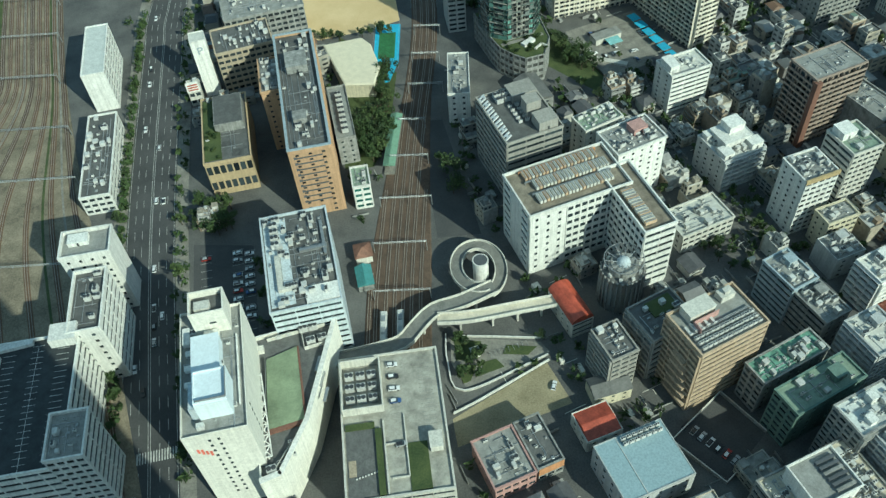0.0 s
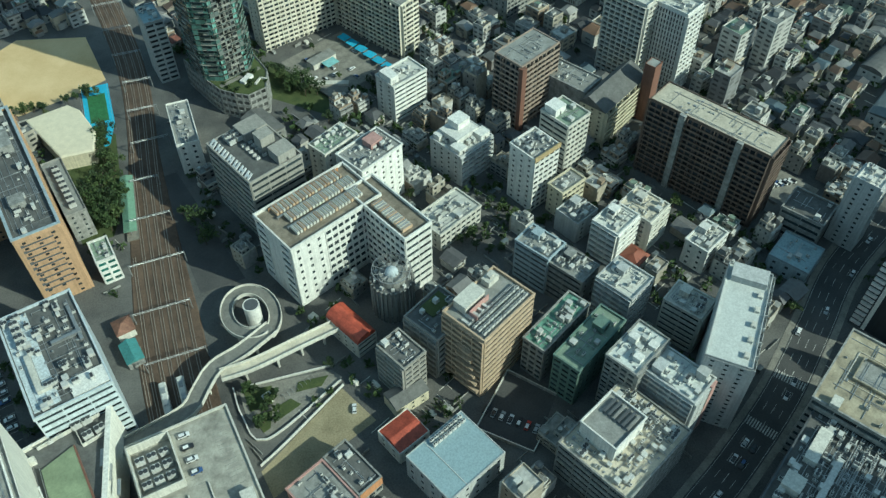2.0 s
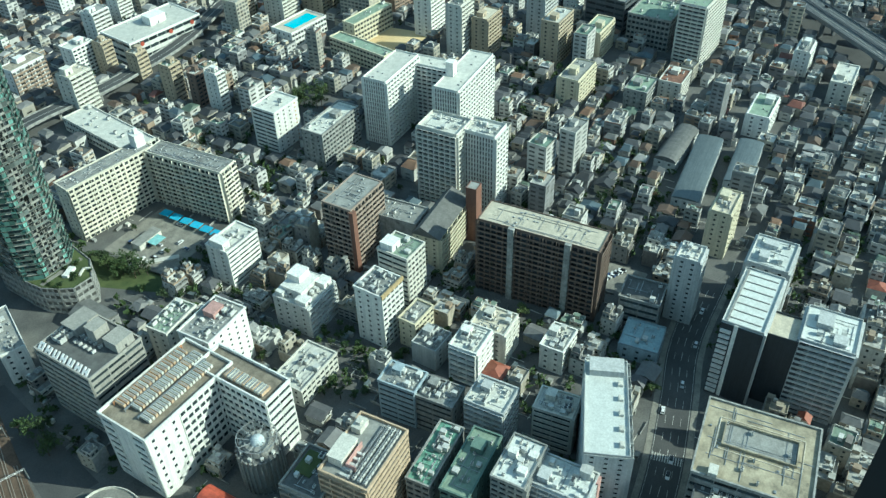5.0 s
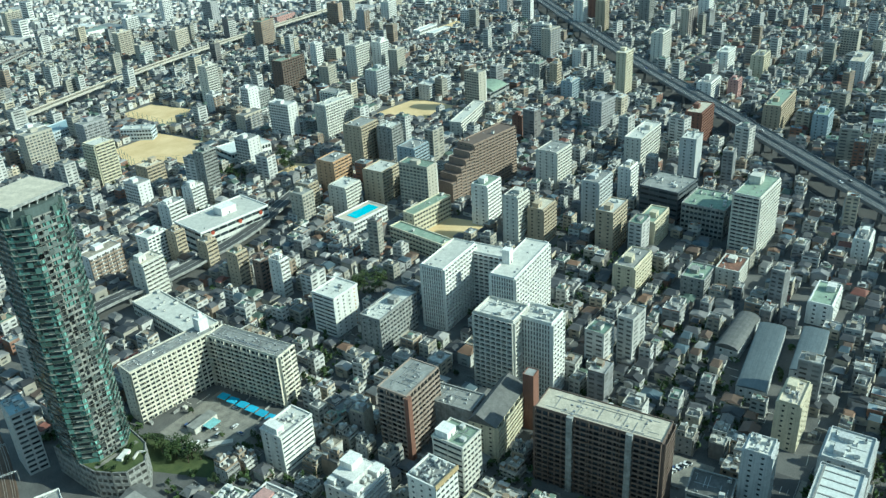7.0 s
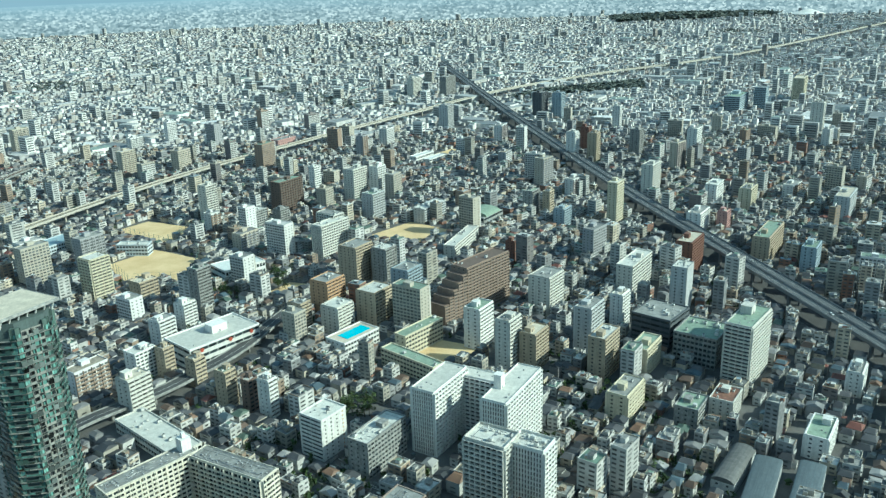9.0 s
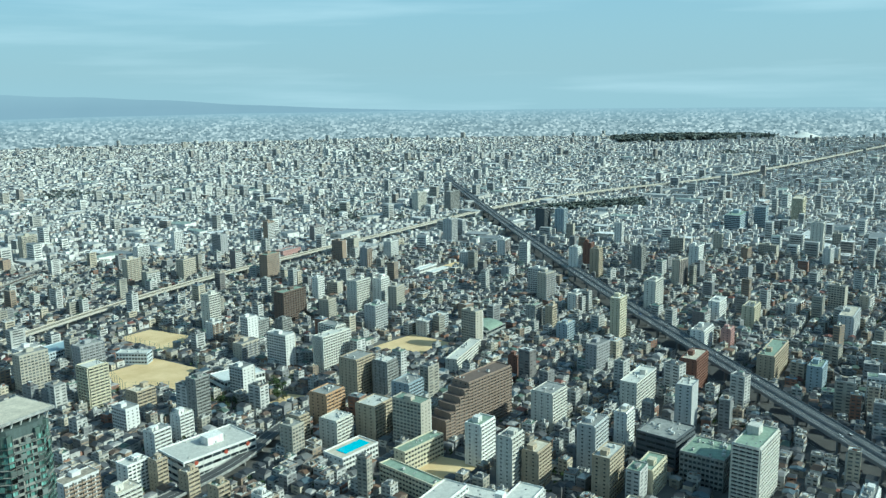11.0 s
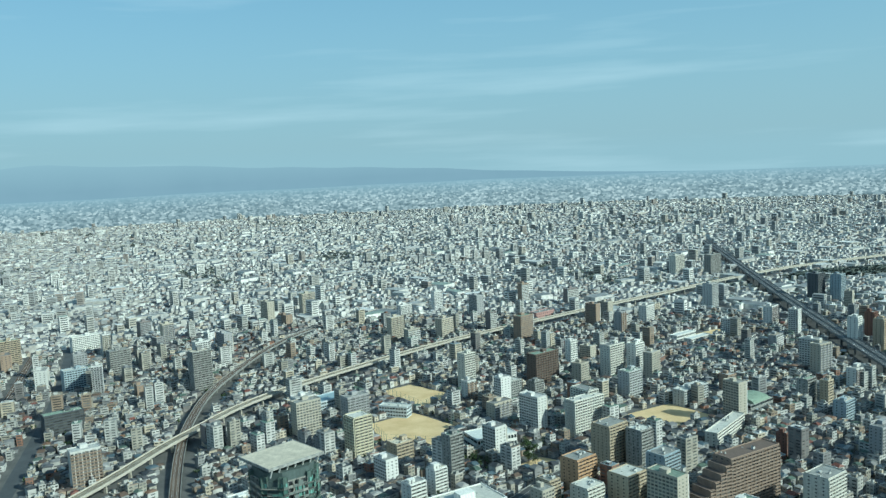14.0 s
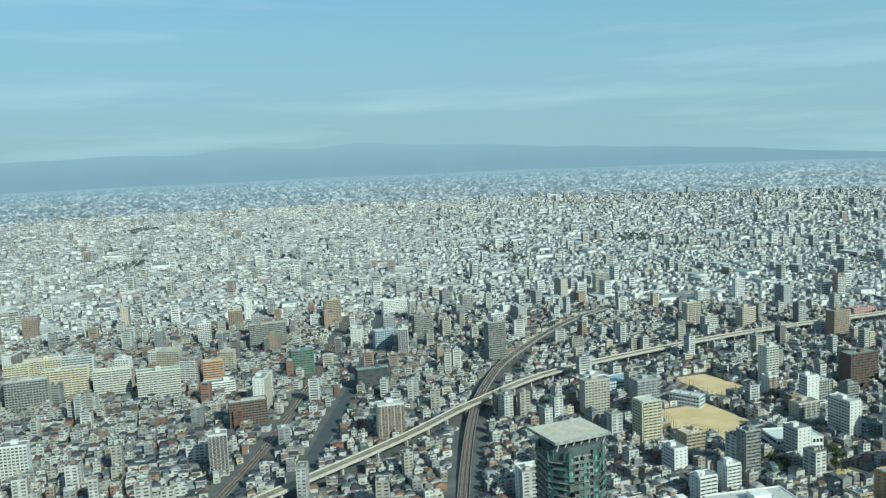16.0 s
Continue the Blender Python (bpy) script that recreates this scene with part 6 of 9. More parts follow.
# landmarks further out that rise from the houses
block("factory_building", "long low pink-walled factory beside the raised railway", 629.5, 1331.8, 46, 18, 22, 13, "p.p.", PINK, roof=ROOF_GREY, fh=4, clutter=2, seed=301)
for q, (x, y) in enumerate(((748, 1046), (738, 1068))):
    block("school_building", "low white school hall with a bright roof", x, y, 48, 12, 20, 8 + 2 * q, "gpgp", WHITE, roof=ROOF_WHITE, fh=4, clutter=0, seed=302 + q)
block("apartment_slab", "tall ochre apartment slab above the far houses", 1631.7, 978.5, 50, 20, 24, 50, "DvDv", CREAM, roof=ROOF_SAND, fh=3.0, clutter=3, seed=304)
block("office_building", "wide blue-grey hospital block with a flat roof", 1462, 1010, 72, 30, 22, 30, "bbbb", BLUEGREY, roof=ROOF_GREEN, fh=3.8, clutter=6, seed=305, pent=((10, 2, 20, 12, 6),))
block("office_building", "blue-grey hospital tower with rows of windows", 1508, 985, 26, 22, 22, 42, "gggg", BLUEGREY, roof=ROOF_GREY, fh=3.6, clutter=3, seed=306)
long_school = block("school_building", "long white school wing beside the sports field", 522, 686, 74, 12, 32, 13, "gpgp", OFFWHITE, roof=ROOF_LIGHT, fh=3.6, clutter=4, seed=307)
hall = block("school_gymnasium", "school hall with a low olive vaulted roof", 600, 748, 44, 32, 20, 11, "bbbb", GREY, roof=ROOF_GREY, fh=5.5, clutter=0, parapet=0, seed=308)
arc = [(-16.4 * math.cos(math.pi * q / 10), 5.0 * math.sin(math.pi * q / 10)) for q in range(11)]
part("roof_vault", Shape().prism(arc[::-1], -16, 16), ROOF_GREEN, hall, pose(0, 0, 11.12, 90, 0, 90))
dome = thing("stadium_dome", pose(4101, 2454, 8), "wide shallow white stadium roof beyond the wooded park", "stadium")
for q in range(4):
    part("roof_ring", Shape().prism(circle(82 - 17 * q, 32), 5.5 * q, 5.5 * q + 5.5, 0, circle(65 - 17 * q, 32)), WHITE, dome)
part("wall", Shape().prism(circle(78, 32), -8, 0), LIGHTGREY, dome)
for lab, x, y, w, d, h, wm in (("slim white tower beside the expressway", 905, 905, 14, 13, 45, WHITE), ("tan tower beside the expressway", 925, 880, 15, 13, 44, BEIGE), ("red-topped white tower block", 960, 930, 13, 12, 42, REDBROWN),
                               ("grey tower beyond the expressway", 1010, 870, 20, 14, 40, GREY), ("white tower beyond the expressway", 1060, 800, 24, 13, 44, WHITE), ("dark glazed tower among far houses", 1120, 1210, 26, 18, 52, DARKGREY),
                               ("dark grey twin tower among far houses", 1150, 1190, 18, 18, 50, BLUEGREY), ("pale tower at the park edge", 930, 1260, 20, 18, 44, LIGHTGREY), ("grey slab at the railway crossing", 1180, 1590, 40, 16, 46, GREY),
                               ("white slab at the railway crossing", 1120, 1640, 34, 16, 44, OFFWHITE), ("tall pale tower in the far town", 1330, 760, 20, 18, 56, OFFWHITE)):
    tower(lab, x, y, w, d, 20, h, "ypyp", wm, ROOF_GREY)

# ---------------------------------------------------------------- smaller buildings and roof details near the tower
shop_a = block("shop_building", "low shop with a flat grey-brown roof", 14.4, 135.9, 16, 20, 19, 9, "gppp", PINK, roof=ROOF_GREY, fh=4.2, clutter=4, seed=201)
shop_b = block("shop_building", "low shop with a dark green-grey roof", 27.6, 140.8, 10, 20, 19, 9, "gppp", GREY, roof=ROOF_DARK, fh=4.2, clutter=2, seed=202)
part("orange_front", Shape().box(-5, 5, -0.2, 0, 0, 4.5), ORANGEPAINT, shop_b, pose(0, -10.4, 5.2))
red_shop = block("shop_building", "small building with a red roof", 50.4, 147.5, 14.5, 13, 17, 7, "pppp", OFFWHITE, roof=ROOF_RED, fh=3.3, clutter=0, parapet=0.4, seed=203)
part("roof_ridge", Shape().prism([(-6.8, -6.2), (6.8, -6.2), (6.8, 6.2), (-6.8, 6.2)], 0, 1.8, 0, [(-6.6, -0.2), (6.6, -0.2), (6.6, 0.2), (-6.6, 0.2)]), ROOF_RED, red_shop, pose(0, 0, 7.1))
barn = block("storehouse", "cream gabled storehouse with dark roof", 58.0, 163.0, 15, 9, 12, 6.5, "p.p.", CREAM, roof=ROOF_DARK, clutter=0, parapet=0, seed=204)
part("roof_ridge", Shape().prism([(-7.8, -4.8), (7.8, -4.8), (7.8, 4.8), (-7.8, 4.8)], 0, 2.4, 0, [(-7.8, -0.1), (7.8, -0.1), (7.8, 0.1), (-7.8, 0.1)]), ROOF_DARK, barn, pose(0, 0, 6.5))
for lab, x, y, w, d, r, h, fc, wm, rf in (
        ("grey office block with a blank pale side", 134.8, 197.0, 12, 17, 24, 22, "pbgb", BLUEGREY, ROOF_GREY),
        ("grey office block with dark window bands", 142.2, 182.5, 12, 18, 24, 20, "pbgb", GREY, ROOF_GREY),
        ("pale office block with roof vents", 154.6, 163.5, 15, 17, 22, 25, "gYgY", LIGHTGREY, ROOF_LIGHT),
        ("white block with a bright flat roof", 173.3, 145.0, 12, 16, 26, 22, "Ypgb", OFFWHITE, ROOF_LIGHT),
        ("white town block with balconies", 172.5, 196.7, 16, 13, 22, 20, "YpgY", WHITE, ROOF_LIGHT),
        ("pale town block with a flat roof", 189.3, 199.9, 15, 17, 22, 18, "Ypgp", OFFWHITE, ROOF_SAND),
        ("white block with a roof mast", 206.2, 175.1, 16, 11, 20, 14, "gppp", WHITE, ROOF_LIGHT),
        ("rounded pale grey parking hall", 164.4, 214.5, 14, 13, 18, 12, "p...", LIGHTGREY, ROOF_GREY)):
    block("town_building", lab, x, y, w, d, r, h, fc, wm, roof=rf, fh=3.1, clutter=4, seed=int(x), pent=((2, 3, 4, 4, 3),))
gable_a = block("apartment_building", "white block with small round-edged windows", 88.0, 273.0, 25, 17, 22, 30, "p.gp", WHITE, roof=ROOF_GREY, fh=3.4, clutter=8, seed=206, pent=((4, 2, 7, 6, 3),), pw=PINK)
gable_b = block("apartment_building", "pale block with a blank white stair shaft", 76.0, 289.0, 20, 11, 24, 28, "p.gp", OFFWHITE, roof=ROOF_GREEN, fh=3.2, clutter=6, seed=207)
resid = block("apartment_building", "stepped white residence with roof tanks", 135.6, 275.2, 22, 20, 20, 18, "Ypgp", LIGHTGREY, roof=ROOF_LIGHT, fh=3.0, clutter=10, seed=208, pent=((0, 2, 14, 12, 4.5), (2, 4, 8, 7, 8.5), (-8, -6, 5, 6, 3), (7, -6.5, 6, 5, 3.4), (-7, 7, 6, 4, 3)), pw=WHITE)
low_white = block("office_building", "low pale flat-roofed hall", 112.0, 240.0, 26, 16, 20, 10, "gppp", OFFWHITE, roof=ROOF_LIGHT, fh=3.3, clutter=5, seed=209)
hall_ok = block("hall_building", "low hall with dark pitched roofs", 54.2, 339.7, 12.5, 21, 18, 7, "pppp", GREY, roof=ROOF_DARK, fh=3.3, clutter=0, parapet=0, seed=210)
part("roof_ridge", Shape().prism([(-6.6, -10.8), (6.6, -10.8), (6.6, 10.8), (-6.6, 10.8)], 0, 2.2, 0, [(-0.1, -10.8), (0.1, -10.8), (0.1, 10.8), (-0.1, 10.8)]), ROOF_DARK, hall_ok, pose(0, 0, 7.0))
for lab, x, y, w, d, r, h, rf in (("long pale grey metal warehouse", 370.6, 221.1, 70, 15, 25, 9, ROOF_SLATE), ("grey metal warehouse beside the long one", 395.0, 207.0, 48, 14, 24, 9, ROOF_SLATE),
                                  ("arched brown market hall", 383.7, 246.5, 42, 13, 18, 7, ROOF_GREY)):
    wh = block("warehouse", lab, x, y, w, d, r, h, "p.pp", LIGHTGREY, roof=rf, fh=4.5, clutter=0, parapet=0, seed=int(x))
    rise = 3.0 if "arched" in lab else 1.2
    arc = [(-(d / 2 + 0.3) * math.cos(math.pi * k / 8), rise * math.sin(math.pi * k / 8)) for k in range(9)]
    part("roof_vault", Shape().prism(arc[::-1], -w / 2 - 0.2, w / 2 + 0.2), ROOF_DARK if rise > 2 else rf, wh, pose(0, 0, h + 0.12, 90, 0, 90))
low_hall = block("school_building", "low white school hall behind the apartments", 129.0, 498.0, 20, 70, 12, 9, "gppg", OFFWHITE, roof=ROOF_LIGHT, fh=4.2, clutter=8, seed=211)
for i in range(6):
    sh = thing("bicycle_shelter", pose(119.5 + i * 2.5, 398 - i * 7.2, 0, 0, 0, 24), "bright blue flat carport roof beside the flats", "shelter", "blue shelters")
    part("roof", Shape().box(-2.6, 2.6, -3.1, 3.1, 2.5, 2.7), BLUECOURT, sh)
    for px, py in ((-2.3, -2.8), (2.3, -2.8), (-2.3, 2.8), (2.3, 2.8)):
        part("post", Shape().box(-0.06, 0.06, -0.06, 0.06, 0, 2.5), STEEL, sh, pose(px, py, 0))
TAKEN.append((126, 380, 8, 48, 22))
slim_left = block("apartment_tower", "slim grey apartment block beside the glass tower", 19.5, 413.0, 10, 18, 5, 37, "sp.p", LIGHTGREY, roof=ROOF_BLUE, fh=3.0, clutter=2, seed=212)
school_blue = block("school_building", "pale blue school by the sports field", 180.0, 975.0, 50, 26, 25, 12, "gggg", PALEBLUE, roof=ROOF_BLUE, fh=3.8, clutter=4, seed=213)
school_blue2 = block("school_building", "pale school wing by the sports field", 240.0, 903.0, 34, 13, -40, 12, "gggg", PALEBLUE, roof=ROOF_LIGHT, fh=3.8, clutter=2, seed=214)

sign_shop = block("shop_building", "low shop with a red and white sign board", -124.0, 365.0, 6.5, 9, 12, 9, "g.gp", OFFWHITE, roof=ROOF_LIGHT, fh=4.0, clutter=2, seed=216)
board = part("sign_board", Shape().box(-3.4, 3.4, -0.3, 0.3, 0, 6), WHITE, sign_shop, pose(0, -5.4, 9.6), "white sign board")
for k in range(3):
    part("sign_bar", Shape().box(-2.6, 2.6, -0.36, -0.3, 0, 0.8), ROOF_RED, board, pose(0, 0, 1.0 + 1.5 * k), "plain red bar")
# station roof car park
stalls = Shape()
for row, x in enumerate((-19.5, -9.0, -2.5, 8.0, 17.5)):
    for k in range(21):
        y0 = -27 + 2.6 * k
        stalls.box(x - 2.3, x + 2.3, y0 - 0.09, y0 + 0.09, 0, 0.02)
    stalls.box(x - 0.08, x + 0.08, -27, 25, 0, 0.021) if row in (1, 3) else None
stall_ob = part("stall_marking", stalls, LINE, car_park, pose(0, 0, 30.13))
stall_ob["kind"] = "stuff"
part("ramp_wall", Shape().box(-0.2, 0.2, -20, 20, 0, 1.2), WHITE, car_park, pose(-5.7, 2, 30.12))
part("ramp_hood", Shape().prism([(-8, -1.5), (8, -1.0), (8, 1.0), (-8, 1.5)], 0, 1.6), WHITE, car_park, pose(-2, 26, 30.12, 0, 0, 4))
part("stair_head", Shape().box(-5, 5, -4, 4, 0, 4.5), WHITE, car_park, pose(18, 27, 30.12))

# shop roof deck
plant = part("plant_pen", Shape().ring(15, 21, 0.4, 0, 4.5), OFFWHITE, deck_park, pose(-10.5, 15, 18.12))
for i in range(3):
    for j in range(3):
        part("cooling_unit", unit_mesh("cooler"), None, plant, pose(-4.4 + 4.2 * i, -5 + 5 * j, 0.02))
part("terrace", Shape().box(-6.5, 4.0, -14, 14, 0, 0.2), ROOF_DARK, deck_park, pose(-11, -13.5, 18.12))
part("hedge", Shape().box(4.0, 6.3, -14, 11, 0, 1.1), GRASS, deck_park, pose(-11, -13.5, 18.12))
part("hedge", Shape().box(-6.5, 4.0, 11.6, 14, 0, 0.9), GRASS, deck_park, pose(-11, -13.5, 18.12))
part("wood_deck", Shape().box(-6.0, -3.4, -6, 0, 0, 0.25), BEIGE, deck_park, pose(-11, -13.5, 18.32))
for k in range(9):
    part("terrace_light", Shape().box(-0.22, 0.22, -0.22, 0.22, 0, 0.5), WHITE, deck_park, pose(-14.5 + 1.05 * k, -20.5 + 0.25 * k, 18.32))
for k in range(4):
    part("deck_wall", Shape().box(-0.2, 0.2, -6, 6, 0, 0.9) if k % 2 else Shape().box(-3, 3, -0.2, 0.2, 0, 0.9), OFFWHITE, deck_park, pose((-0.5, 3.8, 0.8, 3.8)[k], (-9, -16, -22, -4)[k], 18.12))
part("stair_head", Shape().box(-2.2, 2.2, -3, 3, 0, 3.4).box(-2.4, 2.4, -3.2, 3.2, 3.4, 3.6), OFFWHITE, deck_park, pose(14.2, -11, 18.12))
part("lawn", Shape().box(-3.6, 3.6, -9, 9, 0, 0.35), GRASS, deck_park, pose(7.5, -18.5, 18.12))
part("path_wall", Shape().box(-0.25, 0.25, -14, 14, 0, 1.0), OFFWHITE, deck_park, pose(-3.8, -13.5, 18.12))
bays_deck = Shape()
for k in range(18):
    bays_deck.box(10.5, 15.5, -3 + 1.7 * k - 0.07, -3 + 1.7 * k + 0.07, 0, 0.02)
for k in range(9):
    bays_deck.box(-1.6, 2.6, 3 + 2.6 * k - 0.07, 3 + 2.6 * k + 0.07, 0, 0.02)
bl = part("bay_marking", bays_deck, ROOF_GREY, deck_park, pose(0, 0, 18.13))
bl["kind"] = "stuff"
letter = bpy.data.curves.new("letter", "FONT")
letter.body, letter.size, letter.extrude, letter.align_x = "P", 6.5, 0.05, "CENTER"
letter.materials.append(BLUEGREY)
lt = new("letter", letter)
lt.parent = p_tower
lt.matrix_basis = pose(0, -4.32, 27, 90, 0, 0)

# ---------------------------------------------------------------- small things round the station and the garden
shed = thing("shed", pose(-35, 229, 0, 0, 0, 8), "small shed with a teal metal roof", "shed")
part("wall", Shape().box(-3.4, 3.4, -5.5, 5.5, 0, 4), GREY, shed)
part("roof", Shape().prism([(-3.7, -5.8), (3.7, -5.8), (3.7, 5.8), (-3.7, 5.8)], 4, 5.6, 0, [(-0.1, -5.8), (0.1, -5.8), (0.1, 5.8), (-0.1, 5.8)]), plain("teal_metal", (0.10, 0.30, 0.30)), shed)
hut = thing("house", pose(-35.5, 243, 0, 0, 0, 8), "small house with a brown hipped roof", "house")
part("wall", Shape().box(-3.6, 3.6, -4, 4, 0, 4.5), OFFWHITE, hut)
part("roof", Shape().prism([(-4.1, -4.5), (4.1, -4.5), (4.1, 4.5), (-4.1, 4.5)], 4.5, 6.6, 0, [(-0.6, -0.4), (0.6, -0.4), (0.6, 0.4), (-0.6, 0.4)]), ROOF_TILE, hut)
TAKEN += [(-35, 236, 14, 34, 8)]
platform = thing("station_platform", pose(-19.6, 313, 0, 0, 0, -8), "railway platform with a green canopy roof", "platform")
part("deck", Shape().box(-2.6, 2.6, -20, 20, 0, 1.1), PAVING, platform)
part("roof", Shape().prism([(-3, -19), (3, -19), (3, 19), (-3, 19)], 5.2, 6.2, 0, [(-0.2, -19), (0.2, -19), (0.2, 19), (-0.2, 19)]), plain("green_canopy", (0.20, 0.34, 0.24)), platform)
for k in range(6):
    part("post", Shape().box(-0.12, 0.12, -0.12, 0.12, 1.1, 5.3), STEEL, platform, pose(0, -17 + 6.8 * k, 0))
TAKEN.append((-19.6, 313, 8, 42, -8))
for x in (-27.6, -20.6):
    tr = thing("train", pose(x, 199, 0.6, 0, 0, -2), "silver commuter train standing on the track", "train", "standing trains")
    part("body", Shape().prism([(-1.45, -10), (1.45, -10), (1.45, 10), (-1.45, 10)], 0.4, 3.2).prism([(-1.45, -10), (1.45, -10), (1.45, 10), (-1.45, 10)], 3.2, 3.7, 0, [(-1.0, -9.9), (1.0, -9.9), (1.0, 9.9), (-1.0, 9.9)]), ACWHITE, tr)
    part("window_band", Shape().box(-1.48, 1.48, -9.2, 9.2, 1.7, 2.6), GLASS, tr)
    for k in range(3):
        part("roof_unit", Shape().box(-0.8, 0.8, -1.4, 1.4, 3.7, 4.05), STEEL, tr, pose(0, -6 + 6 * k, 0))
    for yy in (-7, 7):
        part("bogie", Shape().box(-1.0, 1.0, -1.4, 1.4, 0, 0.45), DARKSTEEL, tr, pose(0, yy, 0))
pav = thing("pavilion", pose(101, 384, 0, 0, 0, 20), "low pale building with a turquoise canopy", "pavilion")
part("wall", Shape().box(-8, 8, -3, 3, 0, 3.6), OFFWHITE, pav)
part("roof", Shape().box(-8.3, 8.3, -3.3, 3.3, 3.6, 3.9), ROOF_GREY, pav)
part("canopy", Shape().box(-4, 4, -3, 3, 3.0, 3.2), plain("turquoise_canopy", (0.30, 0.58, 0.58)), pav, pose(1, -6.6, 0))
for px in (-3.5, 3.5):
    part("post", Shape().box(-0.1, 0.1, -0.1, 0.1, 0, 3.0), STEEL, pav, pose(1 + px, -9, 0))
wall_strip = thing("parking_wall", pose(96, 365, 0, 0, 0, -25), "pale concrete wall strip along the car park", "wall")
part("wall", Shape().box(-13, 13, -1.6, 1.6, 0, 1.2), OFFWHITE, wall_strip)

# ---------------------------------------------------------------- roads, railways, viaducts


def smooth(points, step=8.0):
    """A curve through points, sampled evenly."""
    p = [Vector(q) for q in points]
    p = [2 * p[0] - p[1], *p, 2 * p[-1] - p[-2]]
    out = []
    for i in range(1, len(p) - 2):
        n = max(1, int((p[i + 1] - p[i]).length / step))
        for k in range(n):
            t = k / n
            a, b, c, d = p[i - 1], p[i], p[i + 1], p[i + 2]
            out.append(0.5 * ((2 * b) + (c - a) * t + (2 * a - 5 * b + 4 * c - d) * t * t + (3 * b - a - 3 * c + d) * t ** 3))
    out.append(p[-2])
    return out


def dashes(curve, off, width, length, gap, z, shape=None):
    s = shape or Shape()
    run, seg = 0.0, []
    dense = []
    for a, b in zip(curve, curve[1:]):
        n = max(1, int((b - a).length / 1.0))
        dense += [a.lerp(b, k / n) for k in range(n)]
    per = int(length + gap)
    for i in range(0, len(dense) - int(length) - 1, per):
        ribbon([dense[i], dense[i + int(length)]], off - width / 2, off + width / 2, z, z + 0.01, s)
    return s


CORRIDORS = []      # (curve, half width) that stays free of houses


def corridor(curve, half):
    CORRIDORS.append((np.array([(p.x, p.y) for p in curve]), half))


avenue = smooth([(-100, 30, 0), (-119.5, 161, 0), (-136, 275, 0), (-150, 415, 0), (-153, 465, 0), (-153.5, 700, 0), (-140, 1144, 0), (-150, 1500, 0)], 10)
corridor([p for p in avenue if p.y < 520], 18)
corridor([p for p in avenue if p.y > 490], 7.5)
tagged(new("road", ribbon([p for p in avenue if p.y < 520], -11.5, 11.5, 0.0, 0.05).mesh("road", [ASPHALT])), "wide asphalt avenue with lane lines", "road", "", "structure")
tagged(new("road", ribbon([p for p in avenue if p.y > 505], -7, 7, 0.0, 0.045).mesh("road", [EXPWAY])), "asphalt avenue running into the town", "road", "", "structure")
avenue_all = avenue
avenue = [p for p in avenue if p.y < 520]
marks = ribbon(avenue, -0.55, -0.35, 0.05, 0.065)
ribbon(avenue, 0.35, 0.55, 0.05, 0.065, marks)
ribbon(avenue, -10.9, -10.7, 0.05, 0.065, marks)
ribbon(avenue, 10.7, 10.9, 0.05, 0.065, marks)
for o in (-7.4, -4.0, 4.0, 7.4):
    dashes(avenue, o, 0.18, 5, 5, 0.05, marks)
tagged(new("lane_lines", marks.mesh("lane_lines", [LINE])), "worn white lane lines on the avenue", "road marking", "", "structure")
for side, a, b in (("west", -17.5, -11.5), ("east", 11.5, 17.5)):
    tagged(new("pavement", ribbon(avenue, a, b, 0.0, 0.16).mesh("pavement", [PAVING])), "pale paved footway beside the avenue", "pavement", "", "structure")
crossing = Shape()
for i in range(20):
    crossing.box(-10 + i * 1.05, -9.5 + i * 1.05, -2.4, 2.4, 0.066, 0.08)
tagged(new("zebra_crossing", crossing.mesh("zebra_crossing", [LINE])), "white striped pedestrian crossing", "crossing", "", "structure").matrix_basis = pose(-118.5, 154, 0, 0, 0, 8)

# the dark street between the apartment slabs and the car park hall
street = smooth([(60, 48, 0), (100, 64, 0), (135, 77.6, 0), (159, 87, 0), (193, 103, 0), (228, 124, 0), (259, 143, 0), (305, 161, 0)], 8)
corridor(street, 8.5)
tagged(new("road", ribbon(street, -7, 7, 0.0, 0.05).mesh("road", [ASPHALT])), "dark asphalt street between tall blocks", "road", "", "structure")
street_lines = ribbon(street, -6.4, -6.25, 0.05, 0.062)
ribbon(street, 6.25, 6.4, 0.05, 0.062, street_lines)
dashes(street, 0.0, 0.2, 5, 4, 0.05, street_lines)
dashes(street, 3.2, 0.15, 4, 5, 0.05, street_lines)
dashes(street, -3.2, 0.15, 4, 5, 0.05, street_lines)
tagged(new("lane_lines", street_lines.mesh("lane_lines", [LINE])), "worn white lane lines on the street", "road marking", "", "structure")
for a, b in ((-9.6, -7.0), (7.0, 9.6)):
    tagged(new("pavement", ribbon(street, a, b, 0.0, 0.15).mesh("pavement", [PAVING])), "narrow paved footway along the dark street", "pavement", "", "structure")
stripes = Shape()
for i in range(12):
    stripes.box(-6 + i * 1.05, -5.5 + i * 1.05, -2.0, 2.0, 0.064, 0.076)
for cx, cy, cr in ((200, 107, 120), (176, 95, 26 + 90)):
    zc = tagged(new("zebra_crossing", stripes.mesh("zebra_crossing", [LINE])), "white striped crossing on the dark street", "crossing", "", "structure")
    zc.matrix_basis = pose(cx, cy, 0, 0, 0, cr)

